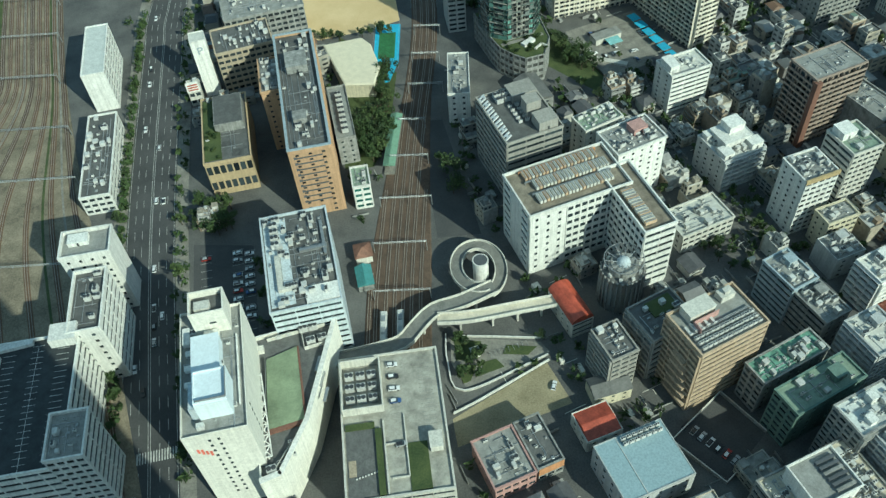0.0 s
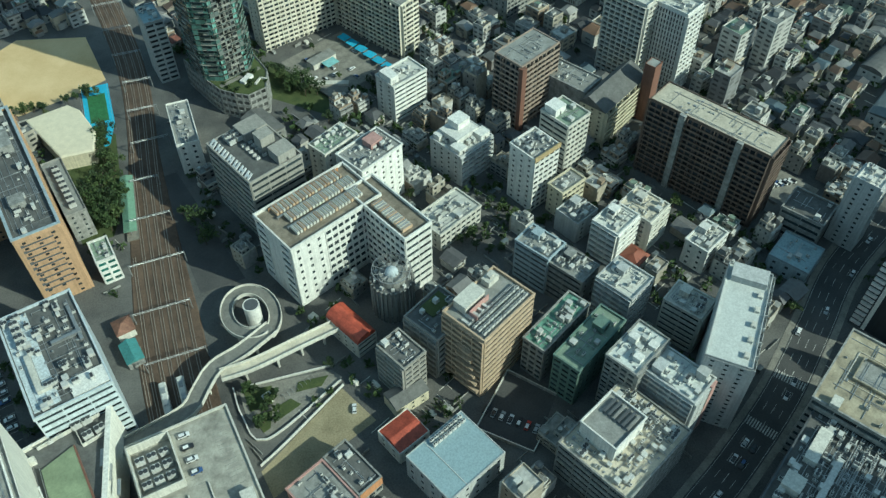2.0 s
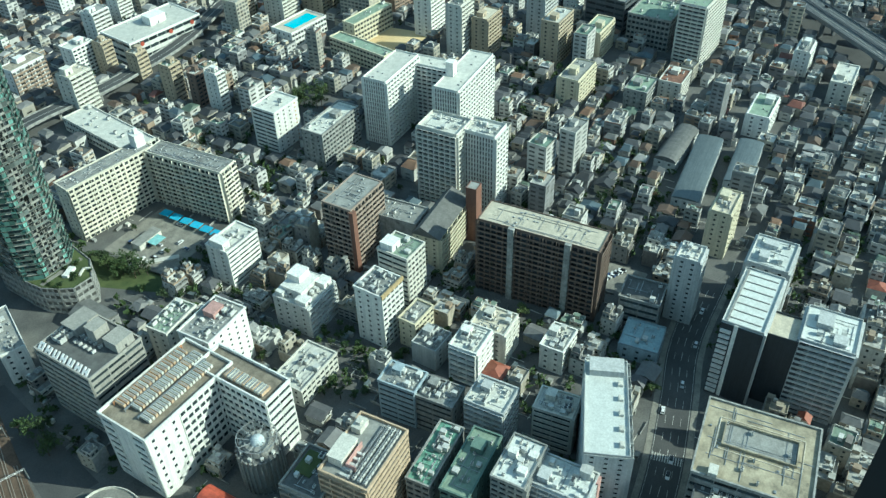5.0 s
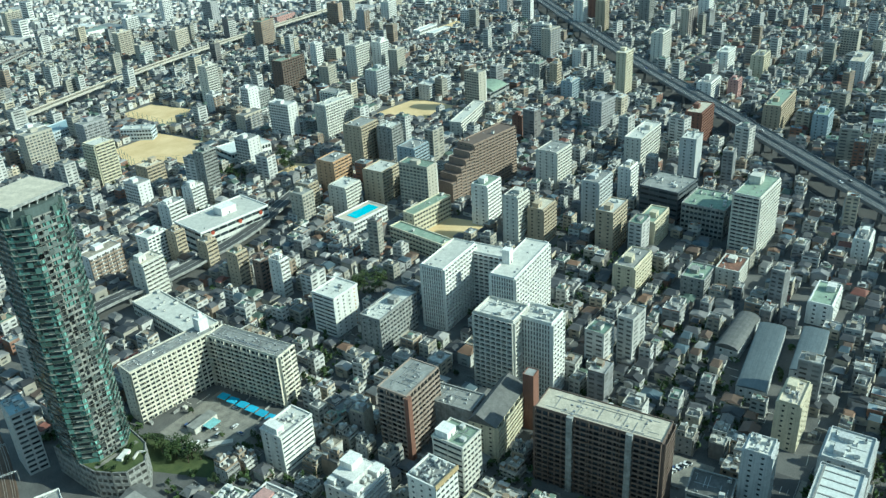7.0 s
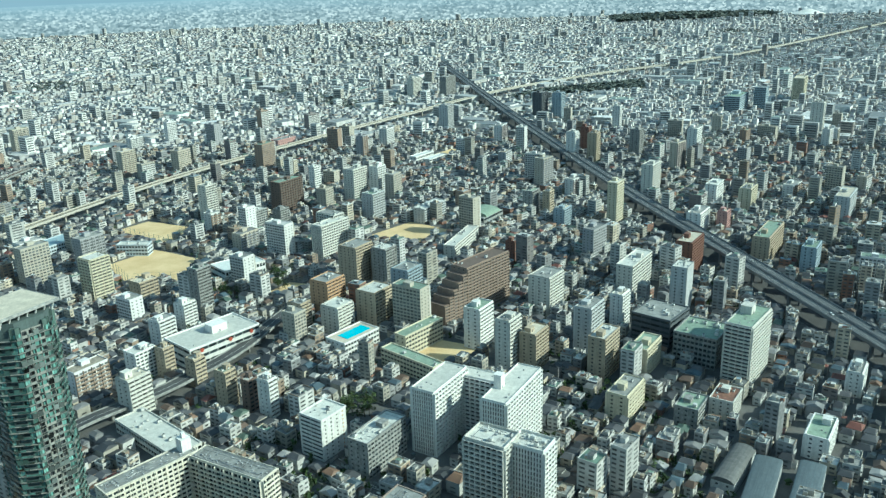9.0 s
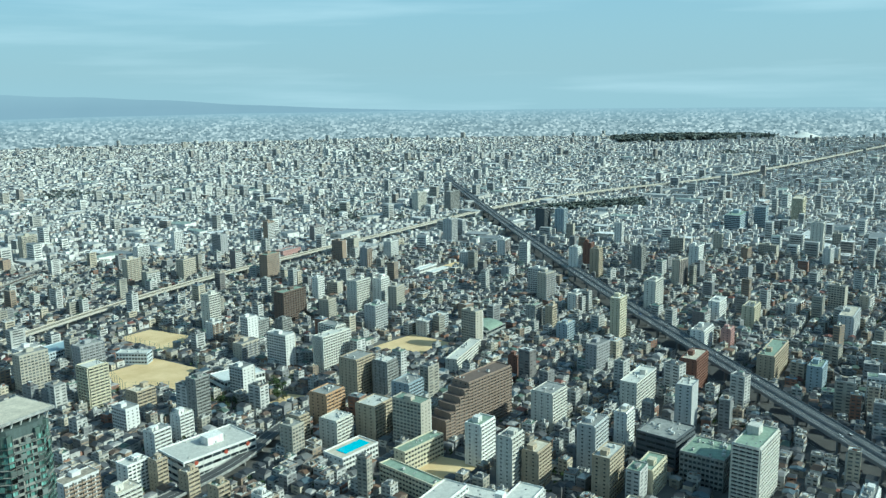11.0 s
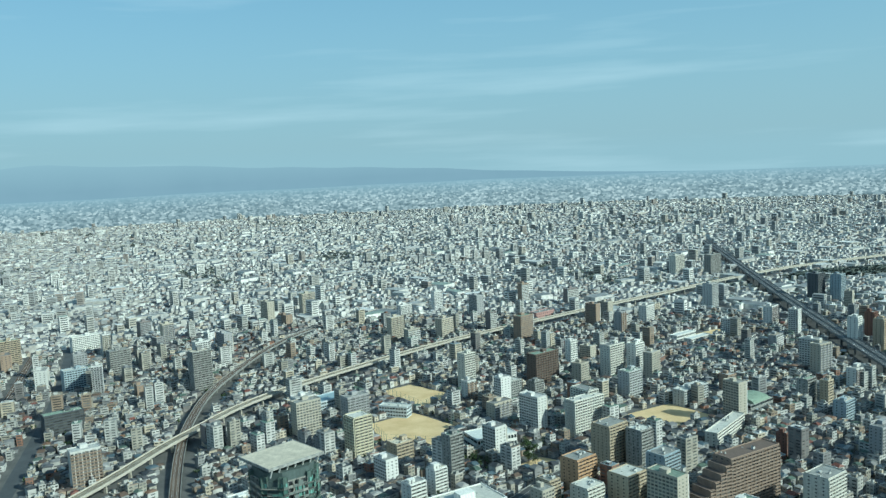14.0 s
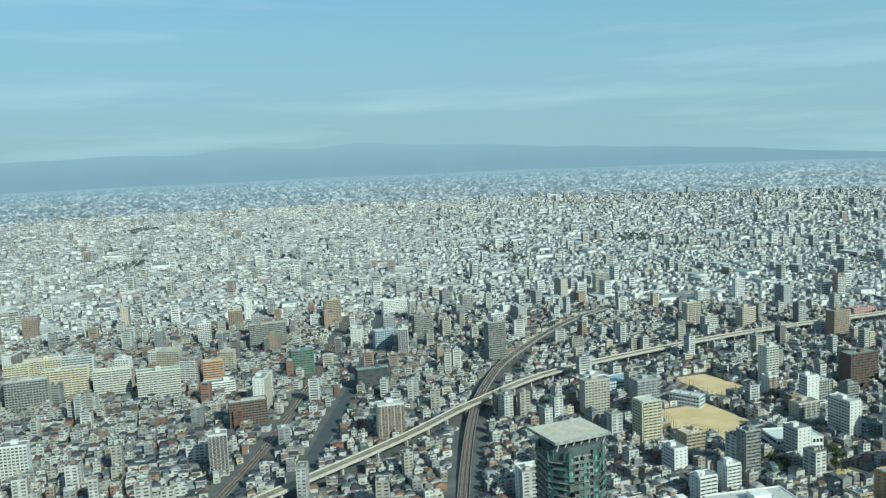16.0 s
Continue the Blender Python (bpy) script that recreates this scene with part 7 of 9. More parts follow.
hanwa = smooth([(-24, 110, 0), (-22, 196, 0), (-18, 250, 0), (-9.5, 325, 0), (1, 405, 0), (2, 470, 0), (-4, 580, 0), (-7, 672, 0.5), (4, 860, 6), (23, 985, 8), (61, 1116, 8), (158, 1317, 8), (260, 1440, 8), (430, 1560, 8)], 8)
near_line = [p for p in hanwa if p.y < 640]
corridor(hanwa, 12)
bed = Shape()
k0 = len(near_line)
for i, p in enumerate(near_line):
    half = 14.0 if p.y < 235 else max(7.5, 14.0 - (p.y - 235) * 0.055)
    bed.v += [(p.x - half, p.y, 0.0), (p.x + half, p.y, 0.0), (p.x + half - 0.5, p.y, 0.35), (p.x - half + 0.5, p.y, 0.35)]
    if i:
        a, b = 4 * i - 4, 4 * i
        bed.f += [(a + 2, a + 1, b + 1, b + 2), (a + 3, a + 2, b + 2, b + 3), (a, a + 3, b + 3, b)]
        bed.m += [0] * 3
tagged(new("railway_bed", bed.mesh("railway_bed", [BALLAST])), "rust-brown ballast bed of the railway cutting", "railway", "", "structure")


def track(curve, off, z=0.35):
    ob = thing("railway_track", pose(0, 0, 0), "rusty steel railway track on sleepers", "railway track", "railway tracks")
    for o in (-0.55, 0.55):
        part("rail", ribbon(curve, off + o - 0.12, off + o + 0.12, z + 0.12, z + 0.28), RAIL, ob)
    s = Shape()
    step = 0.0
    for a, b in zip(curve, curve[1:]):
        n = max(1, int((b - a).length / 1.3))
        t = (b - a).normalized()
        r = Vector((t.y, -t.x, 0))
        for k in range(n):
            c = a.lerp(b, k / n) + r * off
            q = [c - r * 1.15 - t * 0.12, c + r * 1.15 - t * 0.12, c + r * 1.15 + t * 0.12, c - r * 1.15 + t * 0.12]
            s.prism([(v.x, v.y) for v in q], c.z + z, c.z + z + 0.12)
    sl = part("sleeper_bed", s, SLEEPER, ob)
    sl["kind"] = "stuff"


for o in (-5.4, -1.7, 1.9, 5.5):
    track([p for p in near_line if p.y < 560], o)
for o in (-9.6, 9.4):
    track([p for p in near_line if p.y < 290], o)
track([p for p in near_line if p.y < 240], -12.4)


def gantry(x0, x1, y0, y1, h=7.2):
    ob = thing("overhead_line_gantry", pose(0, 0, 0), "pale steel gantry across the tracks", "gantry", "railway gantries")
    for x, y in ((x0, y0), (x1, y1)):
        part("post", Shape().box(-0.18, 0.18, -0.18, 0.18, 0, h), STEEL, ob, pose(x, y, 0.2))
    a, b = Vector((x0, y0, h)), Vector((x1, y1, h))
    s = Shape().tube(a, b, 0.12).tube(a - Vector((0, 0, 0.9)), b - Vector((0, 0, 0.9)), 0.12)
    n = max(3, int((b - a).length / 1.6))
    for i in range(n):
        p, q = a.lerp(b, i / n), a.lerp(b, (i + 1) / n)
        s.tube(p, q - Vector((0, 0, 0.9)), 0.07, n=4)
    part("beam", s, STEEL, ob)
    for i in range(4):
        c = a.lerp(b, (i + 0.5) / 4)
        part("hanger", Shape().box(-0.06, 0.06, -0.06, 0.06, -1.9, 0.6), STEEL, ob, pose(c.x, c.y, c.z))


for y, x in ((218, -31.1), (244.7, -30.6), (272, -27), (299.7, -21.3), (326, -16.2), (353, -10), (379, -7), (404, -4.5), (431, -5), (458, -5.5), (486, -7)):
    gantry(x, (-7 if y < 260 else -3 if y < 340 else 8) + (2 if y > 390 else 0), y, y - 1.5)

yard = smooth([(-112, 120, 0), (-150, 240, 0), (-174, 306, 0), (-200, 390, 0), (-221, 476, 0), (-240, 560, 0)], 10)
corridor([p for p in yard] + [p + Vector((-45, 0, 0)) for p in yard], 34)
tagged(new("railway_yard", ribbon(yard, -130, -1, 0.0, 0.3).mesh("railway_yard", [YARDBED])), "wide brown ballasted railway yard", "railway", "", "structure")
FAN = [min(1.0, max(0.0, (400 - p.y) / 160)) for p in yard]
FAN = [1.0 + 2.2 * u * u * (3 - 2 * u) for u in FAN]
for i in range(14):
    line = [p + Vector(((-2.6 - 4.3 * i) * f, 0, 0)) for p, f in zip(yard, FAN)]
    line = [p for p in line if p.x > -330]
    tagged(new("track_bed", ribbon(line, -1.35, 1.35, 0.3, 0.33).mesh("track_bed", [RUST if i % 4 else BALLAST])), "rust-stained ballast under a yard track", "railway yard", "", "structure")
    track(line, 0.0, 0.33)
for o, wd, mt, lab in ((-4.6, 1.0, PAVING, "pale cable trough between yard tracks"), (-8.4, 1.2, GRASS, "weedy strip between yard tracks"), (-24.0, 1.2, PAVING, "pale cable trough between yard tracks"), (-39.6, 2.0, GRASS, "weedy strip between yard tracks"), (-55.2, 2.0, PAVING, "pale service path in the yard")):
    tagged(new("yard_strip", ribbon([p + Vector((o * f, 0, 0)) for p, f in zip(yard, FAN)], -wd / 2, wd / 2, 0.3, 0.35).mesh("yard_strip", [mt])), lab, "railway yard", "", "structure")
for y, x0, x1 in ((250, -214, -158), (306, -224, -176), (345, -232, -188), (390, -240, -204), (430, -252, -212), (470, -262, -222)):
    gantry(x0, x1, y + 2, y)


ROADSIDE = plain("sooty_road_concrete", (0.20, 0.205, 0.21))


def viaduct(name, label, curve, half, deck_t, mat_top, pier_gap, pier_w, wall_h=0.9, lines=(), category="viaduct", mat=GREY):
    ob = thing(name, pose(0, 0, 0), label, category, "", "structure")
    corridor(curve, half + 3)
    part("deck", ribbon(curve, -half, half, -deck_t, 0), mat, ob)
    part("surface", ribbon(curve, -half + 0.4, half - 0.4, 0.0, 0.05), mat_top, ob)
    part("side_wall", ribbon(curve, -half, -half + 0.3, 0, wall_h), mat, ob)
    part("side_wall", ribbon(curve, half - 0.3, half, 0, wall_h), mat, ob)
    if lines:
        s = Shape()
        for o in lines:
            ribbon(curve, o - 0.12, o + 0.12, 0.05, 0.07, s)
        part("lane_lines", s, LINE, ob)
    run = 0.0
    for a, b in zip(curve, curve[1:]):
        run += (b - a).length
        if run >= pier_gap and a.z > 3:
            run = 0.0
            t = (b - a).normalized()
            ang = math.degrees(math.atan2(t.y, t.x))
            part("pier", Shape().box(-pier_w, pier_w, -half * 0.25, half * 0.25, -a.z, -deck_t - 1.2).box(-pier_w, pier_w, -half * 0.8, half * 0.8, -deck_t - 1.2, -deck_t), mat, ob, pose(a.x, a.y, a.z, 0, 0, ang))
    return ob


viaduct("railway_viaduct", "dark curving concrete railway viaduct", [p for p in hanwa if p.y > 640], 5.0, 1.4, BALLAST, 24, 1.0, 1.1, lines=(-2.6, -1.4, 1.4, 2.6))
expressway = smooth([(450, -60, 15), (520, 100, 15), (590, 258, 15), (696, 490, 15), (819, 752, 15), (1044, 1194, 15), (1279, 1633, 15), (1400, 1850, 13), (1500, 2030, 8), (1590, 2190, 2)], 18)
corridor(expressway, 9)




def shifted(curve, o):
    out = []
    for i, p in enumerate(curve):
        t = (curve[min(i + 1, len(curve) - 1)] - curve[max(i - 1, 0)]).normalized()
        out.append(p + Vector((t.y, -t.x, 0)) * o)
    return out


viaduct("expressway", "elevated expressway carriageway on concrete piers", shifted(expressway, -5.6), 4.9, 1.8, EXPWAY, 40, 1.2, 1.1, (-3.9, -1.3, 1.3, 3.9), mat=ROADSIDE)
viaduct("expressway", "elevated expressway carriageway on concrete piers", shifted(expressway, 5.6), 4.9, 1.8, EXPWAY, 40, 1.2, 1.1, (-3.9, -1.3, 1.3, 3.9), mat=ROADSIDE)
under = [Vector((p.x, p.y, 0)) for p in expressway]
tagged(new("road", ribbon(under, -15.5, 15.5, 0.0, 0.04).mesh("road", [ASPHALT])), "dark street below the expressway", "road", "", "structure")
under_lines = ribbon(under, -14.9, -14.7, 0.04, 0.06)
ribbon(under, 14.7, 14.9, 0.04, 0.06, under_lines)
for o in (-11.6, 11.6):
    dashes(under, o, 0.2, 6, 6, 0.04, under_lines)
tagged(new("lane_lines", under_lines.mesh("lane_lines", [LINE])), "worn lane lines on the street below the expressway", "road marking", "", "structure")
elevated = smooth([(-330, 470, 9), (-144, 696, 10), (-62, 800, 10.5), (10, 905, 11), (122, 1028, 11), (382, 1183, 11), (652, 1294, 11), (950, 1400, 11), (1287, 1513, 11), (1657, 1555, 11), (2306, 1572, 11), (3798, 1859, 11)], 16)
viaduct("elevated_railway", "long elevated railway crossing the town", elevated, 5.6, 1.4, YARDBED, 34, 0.9, 1.4, lines=(-2.6, -1.4, 1.4, 2.6), mat=plain("weathered_viaduct", (0.56, 0.52, 0.44)))
west_line = smooth([(-225, 600, 1.2), (-203, 829, 1.2), (-200, 1100, 1.2), (-204, 1476, 1.2)], 20)
viaduct("railway_line", "dark ballasted railway line on a low bank", west_line, 5.2, 1.2, BALLAST, 40, 1.0, 0.4, lines=(-2.6, -1.4, 1.4, 2.6), mat=ROADSIDE)
link_road = smooth([(40, 515, 8), (92, 543, 8), (145, 553, 8), (175, 563, 8), (225, 585, 8), (300, 640, 6), (420, 700, 4)], 10)
viaduct("elevated_road", "short elevated road behind the apartments", link_road, 6.0, 1.2, ASPHALT, 24, 0.8, lines=(0.0,))

# spiral ramp and the deck over the railway
RAMP_C = (14.5, 226.0)
spiral = [Vector((RAMP_C[0] + 9.6 * math.cos(a), RAMP_C[1] + 12.8 * math.sin(a), 3.5 + 5.0 * (a + 1.2) / 6.2)) for a in [-1.2 + 0.155 * k for k in range(41)]]
ramp = viaduct("spiral_ramp", "curling concrete car ramp with pale walls", spiral, 2.7, 0.8, RAMPGREY, 9, 0.4, 1.1, mat=OFFWHITE)
deck_curve = smooth([(20, 213, 8.5), (6, 207, 8.6), (-6, 203.5, 8.8), (-13.5, 196, 9), (-20, 189, 9), (-34, 185.5, 9), (-48, 183.5, 9)], 3)
viaduct("access_deck", "concrete access road bridging the railway", deck_curve, 3.4, 0.9, RAMPGREY, 12, 0.4, 1.2, mat=OFFWHITE)
deck_two = smooth([(-5, 199, 8.8), (8, 198.5, 8.8), (28, 201, 8.5), (48, 203.5, 8)], 3)
viaduct("access_deck", "covered concrete walkway beside the garden", deck_two, 2.6, 0.8, ROOF_SAND, 10, 0.4, 1.4, mat=OFFWHITE)
well = thing("ventilation_drum", pose(15.3, 225.5, 0), "white concrete drum in the ramp, its shaded mouth painted dark", "drum")
part("wall", Shape().prism(circle(3.4, 24), 0, 11.0), WHITE, well)
# a dark disc on the closed top imitates the shade inside a hollow drum
part("rim", Shape().prism(circle(3.5, 24), 11.0, 11.5).prism(circle(3.0, 24), 11.5, 11.55, 1), [WHITE, DARKGREY], well)
TAKEN += [(14.5, 226, 32, 40, 0), (-20, 190, 60, 20, 0), (22, 200, 58, 12, 0)]

# ---------------------------------------------------------------- open grounds


def lot(name, ring, mat, label, category, z=0.04):
    ob = sheet(name, ring, z, mat, "structure", label, category, 0.25)
    xs, ys = [p[0] for p in ring], [p[1] for p in ring]
    LOTS.append(np.array(ring, float))
    return ob


LOTS = []
lot("playground", [(-83, 460), (-53, 480), (-16, 466), (-12.5, 420), (-29.6, 413.5), (-60, 408), (-77, 428)], SAND, "pale sandy school playground", "playground")
lot("sports_field", [(204, 885), (262, 904), (288, 840), (257, 777), (205, 812)], SAND, "sandy baseball field inside a fence", "sports field")
lot("sports_field", [(251, 1008), (294, 1022), (326, 956), (276, 914)], SAND, "sandy school field", "sports field")
lot("sports_field", [(466, 788), (535, 802), (552, 737), (490, 731)], SAND, "sandy school sports field", "sports field")
lot("sports_field", [(325, 503), (360, 516), (384, 470), (335, 470)], SAND, "small sandy schoolyard", "schoolyard")
lot("sports_field", [(300, 700), (330, 712), (345, 690), (312, 680)], SAND, "small sandy yard", "yard")
lot("sports_field", [(776, 1058), (832, 1076), (826, 1106), (768, 1088)], SAND, "pale schoolyard among far houses", "schoolyard")
lot("garden", [(-0.5, 196), (36, 189), (39, 184), (4, 171), (-1, 183)], PAVING, "small paved garden by the ramp", "garden")
for ring in ([(1, 194), (12, 192), (10, 184), (1, 184)], [(1, 182), (9, 181), (6, 174), (3, 173)], [(22, 189), (34, 187), (30, 183.5), (20, 185)], [(12, 182), (17, 183), (20, 179), (10, 176)]):
    sheet("lawn", ring, 0.3, GRASS, "structure", "small planted bed in the garden", "planting", 0.3)
# low white walls, a shelter and hedges round the garden
for k, pts in enumerate(([(-2.2, 197, 0), (-2.4, 183, 0), (3.2, 169.5, 0), (38, 182.5, 0)], [(2, 195.5, 0), (20, 193, 0), (37, 190.5, 0)], [(-2, 160, 0), (10, 165.5, 0), (38, 180, 0)])):
    wl_ob = thing("garden_wall", pose(0, 0, 0), "low white wall edging the garden", "wall", "garden walls")
    part("wall", ribbon(smooth(pts, 3), -0.2, 0.2, 0, 1.1), OFFWHITE, wl_ob)
    part("coping", ribbon(smooth(pts, 3), -0.28, 0.28, 1.1, 1.18), WHITE, wl_ob)
kiosk = thing("garden_kiosk", pose(9, 186, 0.1, 0, 0, 15), "small white kiosk among garden trees", "kiosk")
part("wall", Shape().box(-1.6, 1.6, -1.6, 1.6, 0, 2.8), OFFWHITE, kiosk)
part("roof", Shape().box(-1.9, 1.9, -1.9, 1.9, 2.8, 3.0), ROOF_LIGHT, kiosk)
for i in range(9):
    bike = thing("bicycle_rack", pose(15 + 1.9 * i, 184.6 + 0.55 * i, 0.1, 0, 0, 14), "pale steel rack for bicycles by the garden", "rack", "bicycle racks")
    part("frame", Shape().tube((0, -1, 0), (0, -1, 1.0), 0.08).tube((0, 1, 0), (0, 1, 1.0), 0.08).tube((0, -1, 1.0), (0, 1, 1.0), 0.08), STEEL, bike)
lot("vacant_yard", [(-2.5, 158), (37, 179), (44, 160), (-1.5, 146)], CLAY, "empty gravel yard between buildings", "yard")
lot("car_park", [(-114, 260), (-86, 256), (-80, 205), (-108, 208)], ASPHALT, "dark car park with parked cars", "car park")
lot("car_park", [(80, 394), (94, 350), (134, 364), (122, 408)], PAVING, "paved apartment car park", "car park")
lot("car_park", [(77, 140), (100, 158), (112, 140), (92, 122)], ASPHALT, "small dark car park beside the office", "car park")
for pts in ([(77, 140, 0), (100, 158, 0), (112, 140, 0)], [(77, 140, 0), (92, 122, 0), (100, 128, 0)]):
    lot_wall = thing("lot_wall", pose(0, 0, 0), "pale concrete wall round the vacant lot", "wall", "lot walls")
    for a, b in zip(pts, pts[1:]):
        part("wall", ribbon([Vector(a), Vector(b)], -0.14, 0.14, 0, 1.9), GREY, lot_wall)
        part("coping", ribbon([Vector(a), Vector(b)], -0.2, 0.2, 1.9, 2.0), OFFWHITE, lot_wall)
lot("car_park", [(258, 198), (276, 206), (284, 186), (266, 178)], PAVING, "pale car park beside the slab", "car park")
lot("grove", [(-48, 410), (-16, 372), (-22, 320), (-30, 300), (-44, 300), (-48, 350)], GRASS, "grassy bank under trees beside the railway", "grass")
lot("yard", [(-6, 330), (6, 330), (18, 250), (-2, 250)], ASPHALT, "shaded asphalt yard beside the railway", "yard")
lot("grove", [(60, 372), (75, 398), (95, 352), (88, 340)], GRASS, "shaded garden under trees", "grass")
lot("park", [(1380, 1470), (1640, 1410), (1560, 1330), (1240, 1440)], WOODS, "distant green park", "park")
lot("park", [(3400, 3150), (4100, 2900), (4000, 2550), (3200, 2900)], WOODS, "far dark wooded park", "park")
def net_fence(pts, h, label):
    ob = thing("net_fence", pose(0, 0, 0), label, "fence", "field nets")
    for a, b in zip(pts, pts[1:]):
        n = max(1, int(math.hypot(b[0] - a[0], b[1] - a[1]) / 9))
        for k in range(n):
            x, y = a[0] + (b[0] - a[0]) * k / n, a[1] + (b[1] - a[1]) * k / n
            part("post", Shape().box(-0.16, 0.16, -0.16, 0.16, 0, h), GREENTILE, ob, pose(x, y, 0))
        for z in (h * 0.25, h * 0.5, h * 0.75, h):
            part("wire", Shape().tube((a[0], a[1], z), (b[0], b[1], z), 0.05, n=4), GREENTILE, ob)


net_fence([(288, 840), (257, 777), (205, 812), (204, 885)], 11, "tall green net fence round the baseball field")
net_fence([(326, 956), (276, 914), (251, 1008)], 9, "green net fence round the school field")
bay = Shape()
for bx, by in ((-93, 252), (-87.5, 251), (-107, 250)):
    for k in range(11):
        x, y = bx + k * 0.45 - 0.2, by - k * 4.4 + 2.2
        bay.prism([(x - 2.4, y - 0.35), (x + 2.4, y + 0.3), (x + 2.4, y + 0.45), (x - 2.4, y - 0.2)], 0.045, 0.06)
tagged(new("parking_lines", bay.mesh("parking_lines", [LINE])), "white bay lines in the dark car park", "road marking", "", "structure")


gym = thing("gymnasium", pose(-39, 384, 0, 0, 0, 3), "cream flat-roofed school gymnasium", "gymnasium")
fan = [(-5.5, -29), (9.5, -31.5), (13.5, -18), (10, 3), (5.5, 10), (-15.5, 7.5)]
part("wall", Shape().prism(fan, 0, 8.6), CREAM, gym)
part("roof", Shape().prism([(x * 1.03, y * 1.02) for x, y in fan], 8.6, 9.0, 0, [(x * 0.98, y * 0.98) for x, y in fan]), plain("cream_gym_roof", (0.76, 0.69, 0.52), mottle=0.06, grit=0.04, streak=0.03), gym)
TAKEN.append((-39, 384, 26, 46, 8))
tennis = thing("sports_court", pose(-20.8, 396, 0, 0, 0, -4), "bright blue sports court with green playing areas", "sports court")
part("surface", Shape().prism([(-7, -22), (-1, -33), (3, -31), (7.2, -14), (7.2, 21), (-7, 21)], 0, 0.12), BLUECOURT, tennis)
part("green_area", Shape().box(-4.6, 4.8, -11, 13, 0.12, 0.16), GREENCOURT, tennis)
part("green_area", Shape().box(-4.4, 1.6, -22, -14, 0.12, 0.16), GREENCOURT, tennis)
TAKEN.append((-18.5, 393, 16, 60, -4))
for sgn in (-1, 1):
    part("net_fence", Shape().box(-0.08, 0.08, -20, 21, 0, 0.1).box(-0.06, 0.06, -20, 21, 3.9, 4.0), STEEL, tennis, pose(7.1 * sgn, 0, 0))

# ---------------------------------------------------------------- trees


def tree(x, y, k, s=1.0, rz=0.0, z=0.0, label="leafy green tree in the town", group="trees"):
    ob = thing("tree", pose(x, y, z, 0, 0, rz), label, "tree", group)
    sc = Matrix.Diagonal((s, s, s, 1))
    part("trunk", TREES[k][0], None, ob, sc)
    part("crown", TREES[k][1], None, ob, sc)


rt = random.Random(77)
for i in range(46):
    p = avenue[3 + i // 2] if 3 + i // 2 < len(avenue) else avenue[-1]
    o = (14.2 if i % 2 else -14.2) + rt.uniform(-1, 1)
    if i % 2 and i % 6 != 1:
        continue
    tree(p.x + o, p.y + rt.uniform(-4, 4), rt.choice((0, 2, 2)), rt.uniform(0.75, 1.1), rt.uniform(0, 360), 0.1, "street tree on the avenue footway", "avenue trees")
for i in range(34):
    y = rt.uniform(302, 374)
    x = -30 + (y - 302) * 0.09 + rt.uniform(-10, 7)
    tree(max(x, -24.5) if y > 346 else x, y, rt.choice((1, 3, 0)), rt.uniform(0.8, 1.15), rt.uniform(0, 360), 0.04, "dense leafy tree on the railway bank", "railway bank trees")
for i in range(5):
    y = rt.uniform(262, 322)
    tree(7 + rt.uniform(-6, 6), y, rt.choice((0, 1)), rt.uniform(0.8, 1.1), rt.uniform(0, 360), 0.04, "tree in the shaded strip", "railway strip trees")
for i in range(16):
    a, b = rt.random(), rt.random()
    tree(62 + a * 26 + b * 4, 388 - a * 36 + b * 8, rt.choice((0, 1)), rt.uniform(0.8, 1.05), rt.uniform(0, 360), 0.04, "garden tree by the apartments", "garden trees")
for i in range(14):
    tree(rt.uniform(1, 12), rt.uniform(175, 194), 2, rt.uniform(0.6, 1.0), rt.uniform(0, 360), 0.04, "small leafy tree in the garden", "small garden trees")
for i in range(12):
    tree(-107 + rt.uniform(-7, 12), rt.uniform(262, 284), rt.choice((0, 1)), rt.uniform(0.8, 1.1), rt.uniform(0, 360), 0.02, "tree beside the car park", "car park trees")
for i in range(22):
    a = rt.random()
    tree(300 + rt.uniform(-45, 60), 725 + rt.uniform(-30, 20), rt.choice((1, 3)), rt.uniform(0.8, 1.1), rt.uniform(0, 360), 0.0, "tree by the school field", "field trees")
for i in range(14):
    tree(248 + rt.uniform(-14, 14), 452 + rt.uniform(-14, 14), rt.choice((1, 3)), rt.uniform(0.8, 1.1), rt.uniform(0, 360), 0.0, "tree in a pocket park", "pocket park trees")
TAKEN.append((248, 452, 34, 34, 20))
for i in range(70):
    a = rt.random()
    x, y = rt.uniform(20, 250), rt.uniform(130, 400)
    if all(abs((x - q[0]) * math.cos(radians(q[4])) + (y - q[1]) * math.sin(radians(q[4]))) > q[2] / 2 + 2 or abs(-(x - q[0]) * math.sin(radians(q[4])) + (y - q[1]) * math.cos(radians(q[4]))) > q[3] / 2 + 2 for q in TAKEN) and abs(x) > 24:
        tree(x, y, rt.choice((0, 2, 2)), rt.uniform(0.6, 0.95), rt.uniform(0, 360), 0.0, "small tree between the houses", "yard trees")
        TAKEN.append((x, y, 1.5, 1.5, 0))
for i in range(18):
    tree(-48 + rt.uniform(-36, 30), 409 + rt.uniform(-4, 3), rt.choice((0, 2)), rt.uniform(0.7, 1.0), rt.uniform(0, 360), 0.0, "tree at the playground edge", "playground trees")

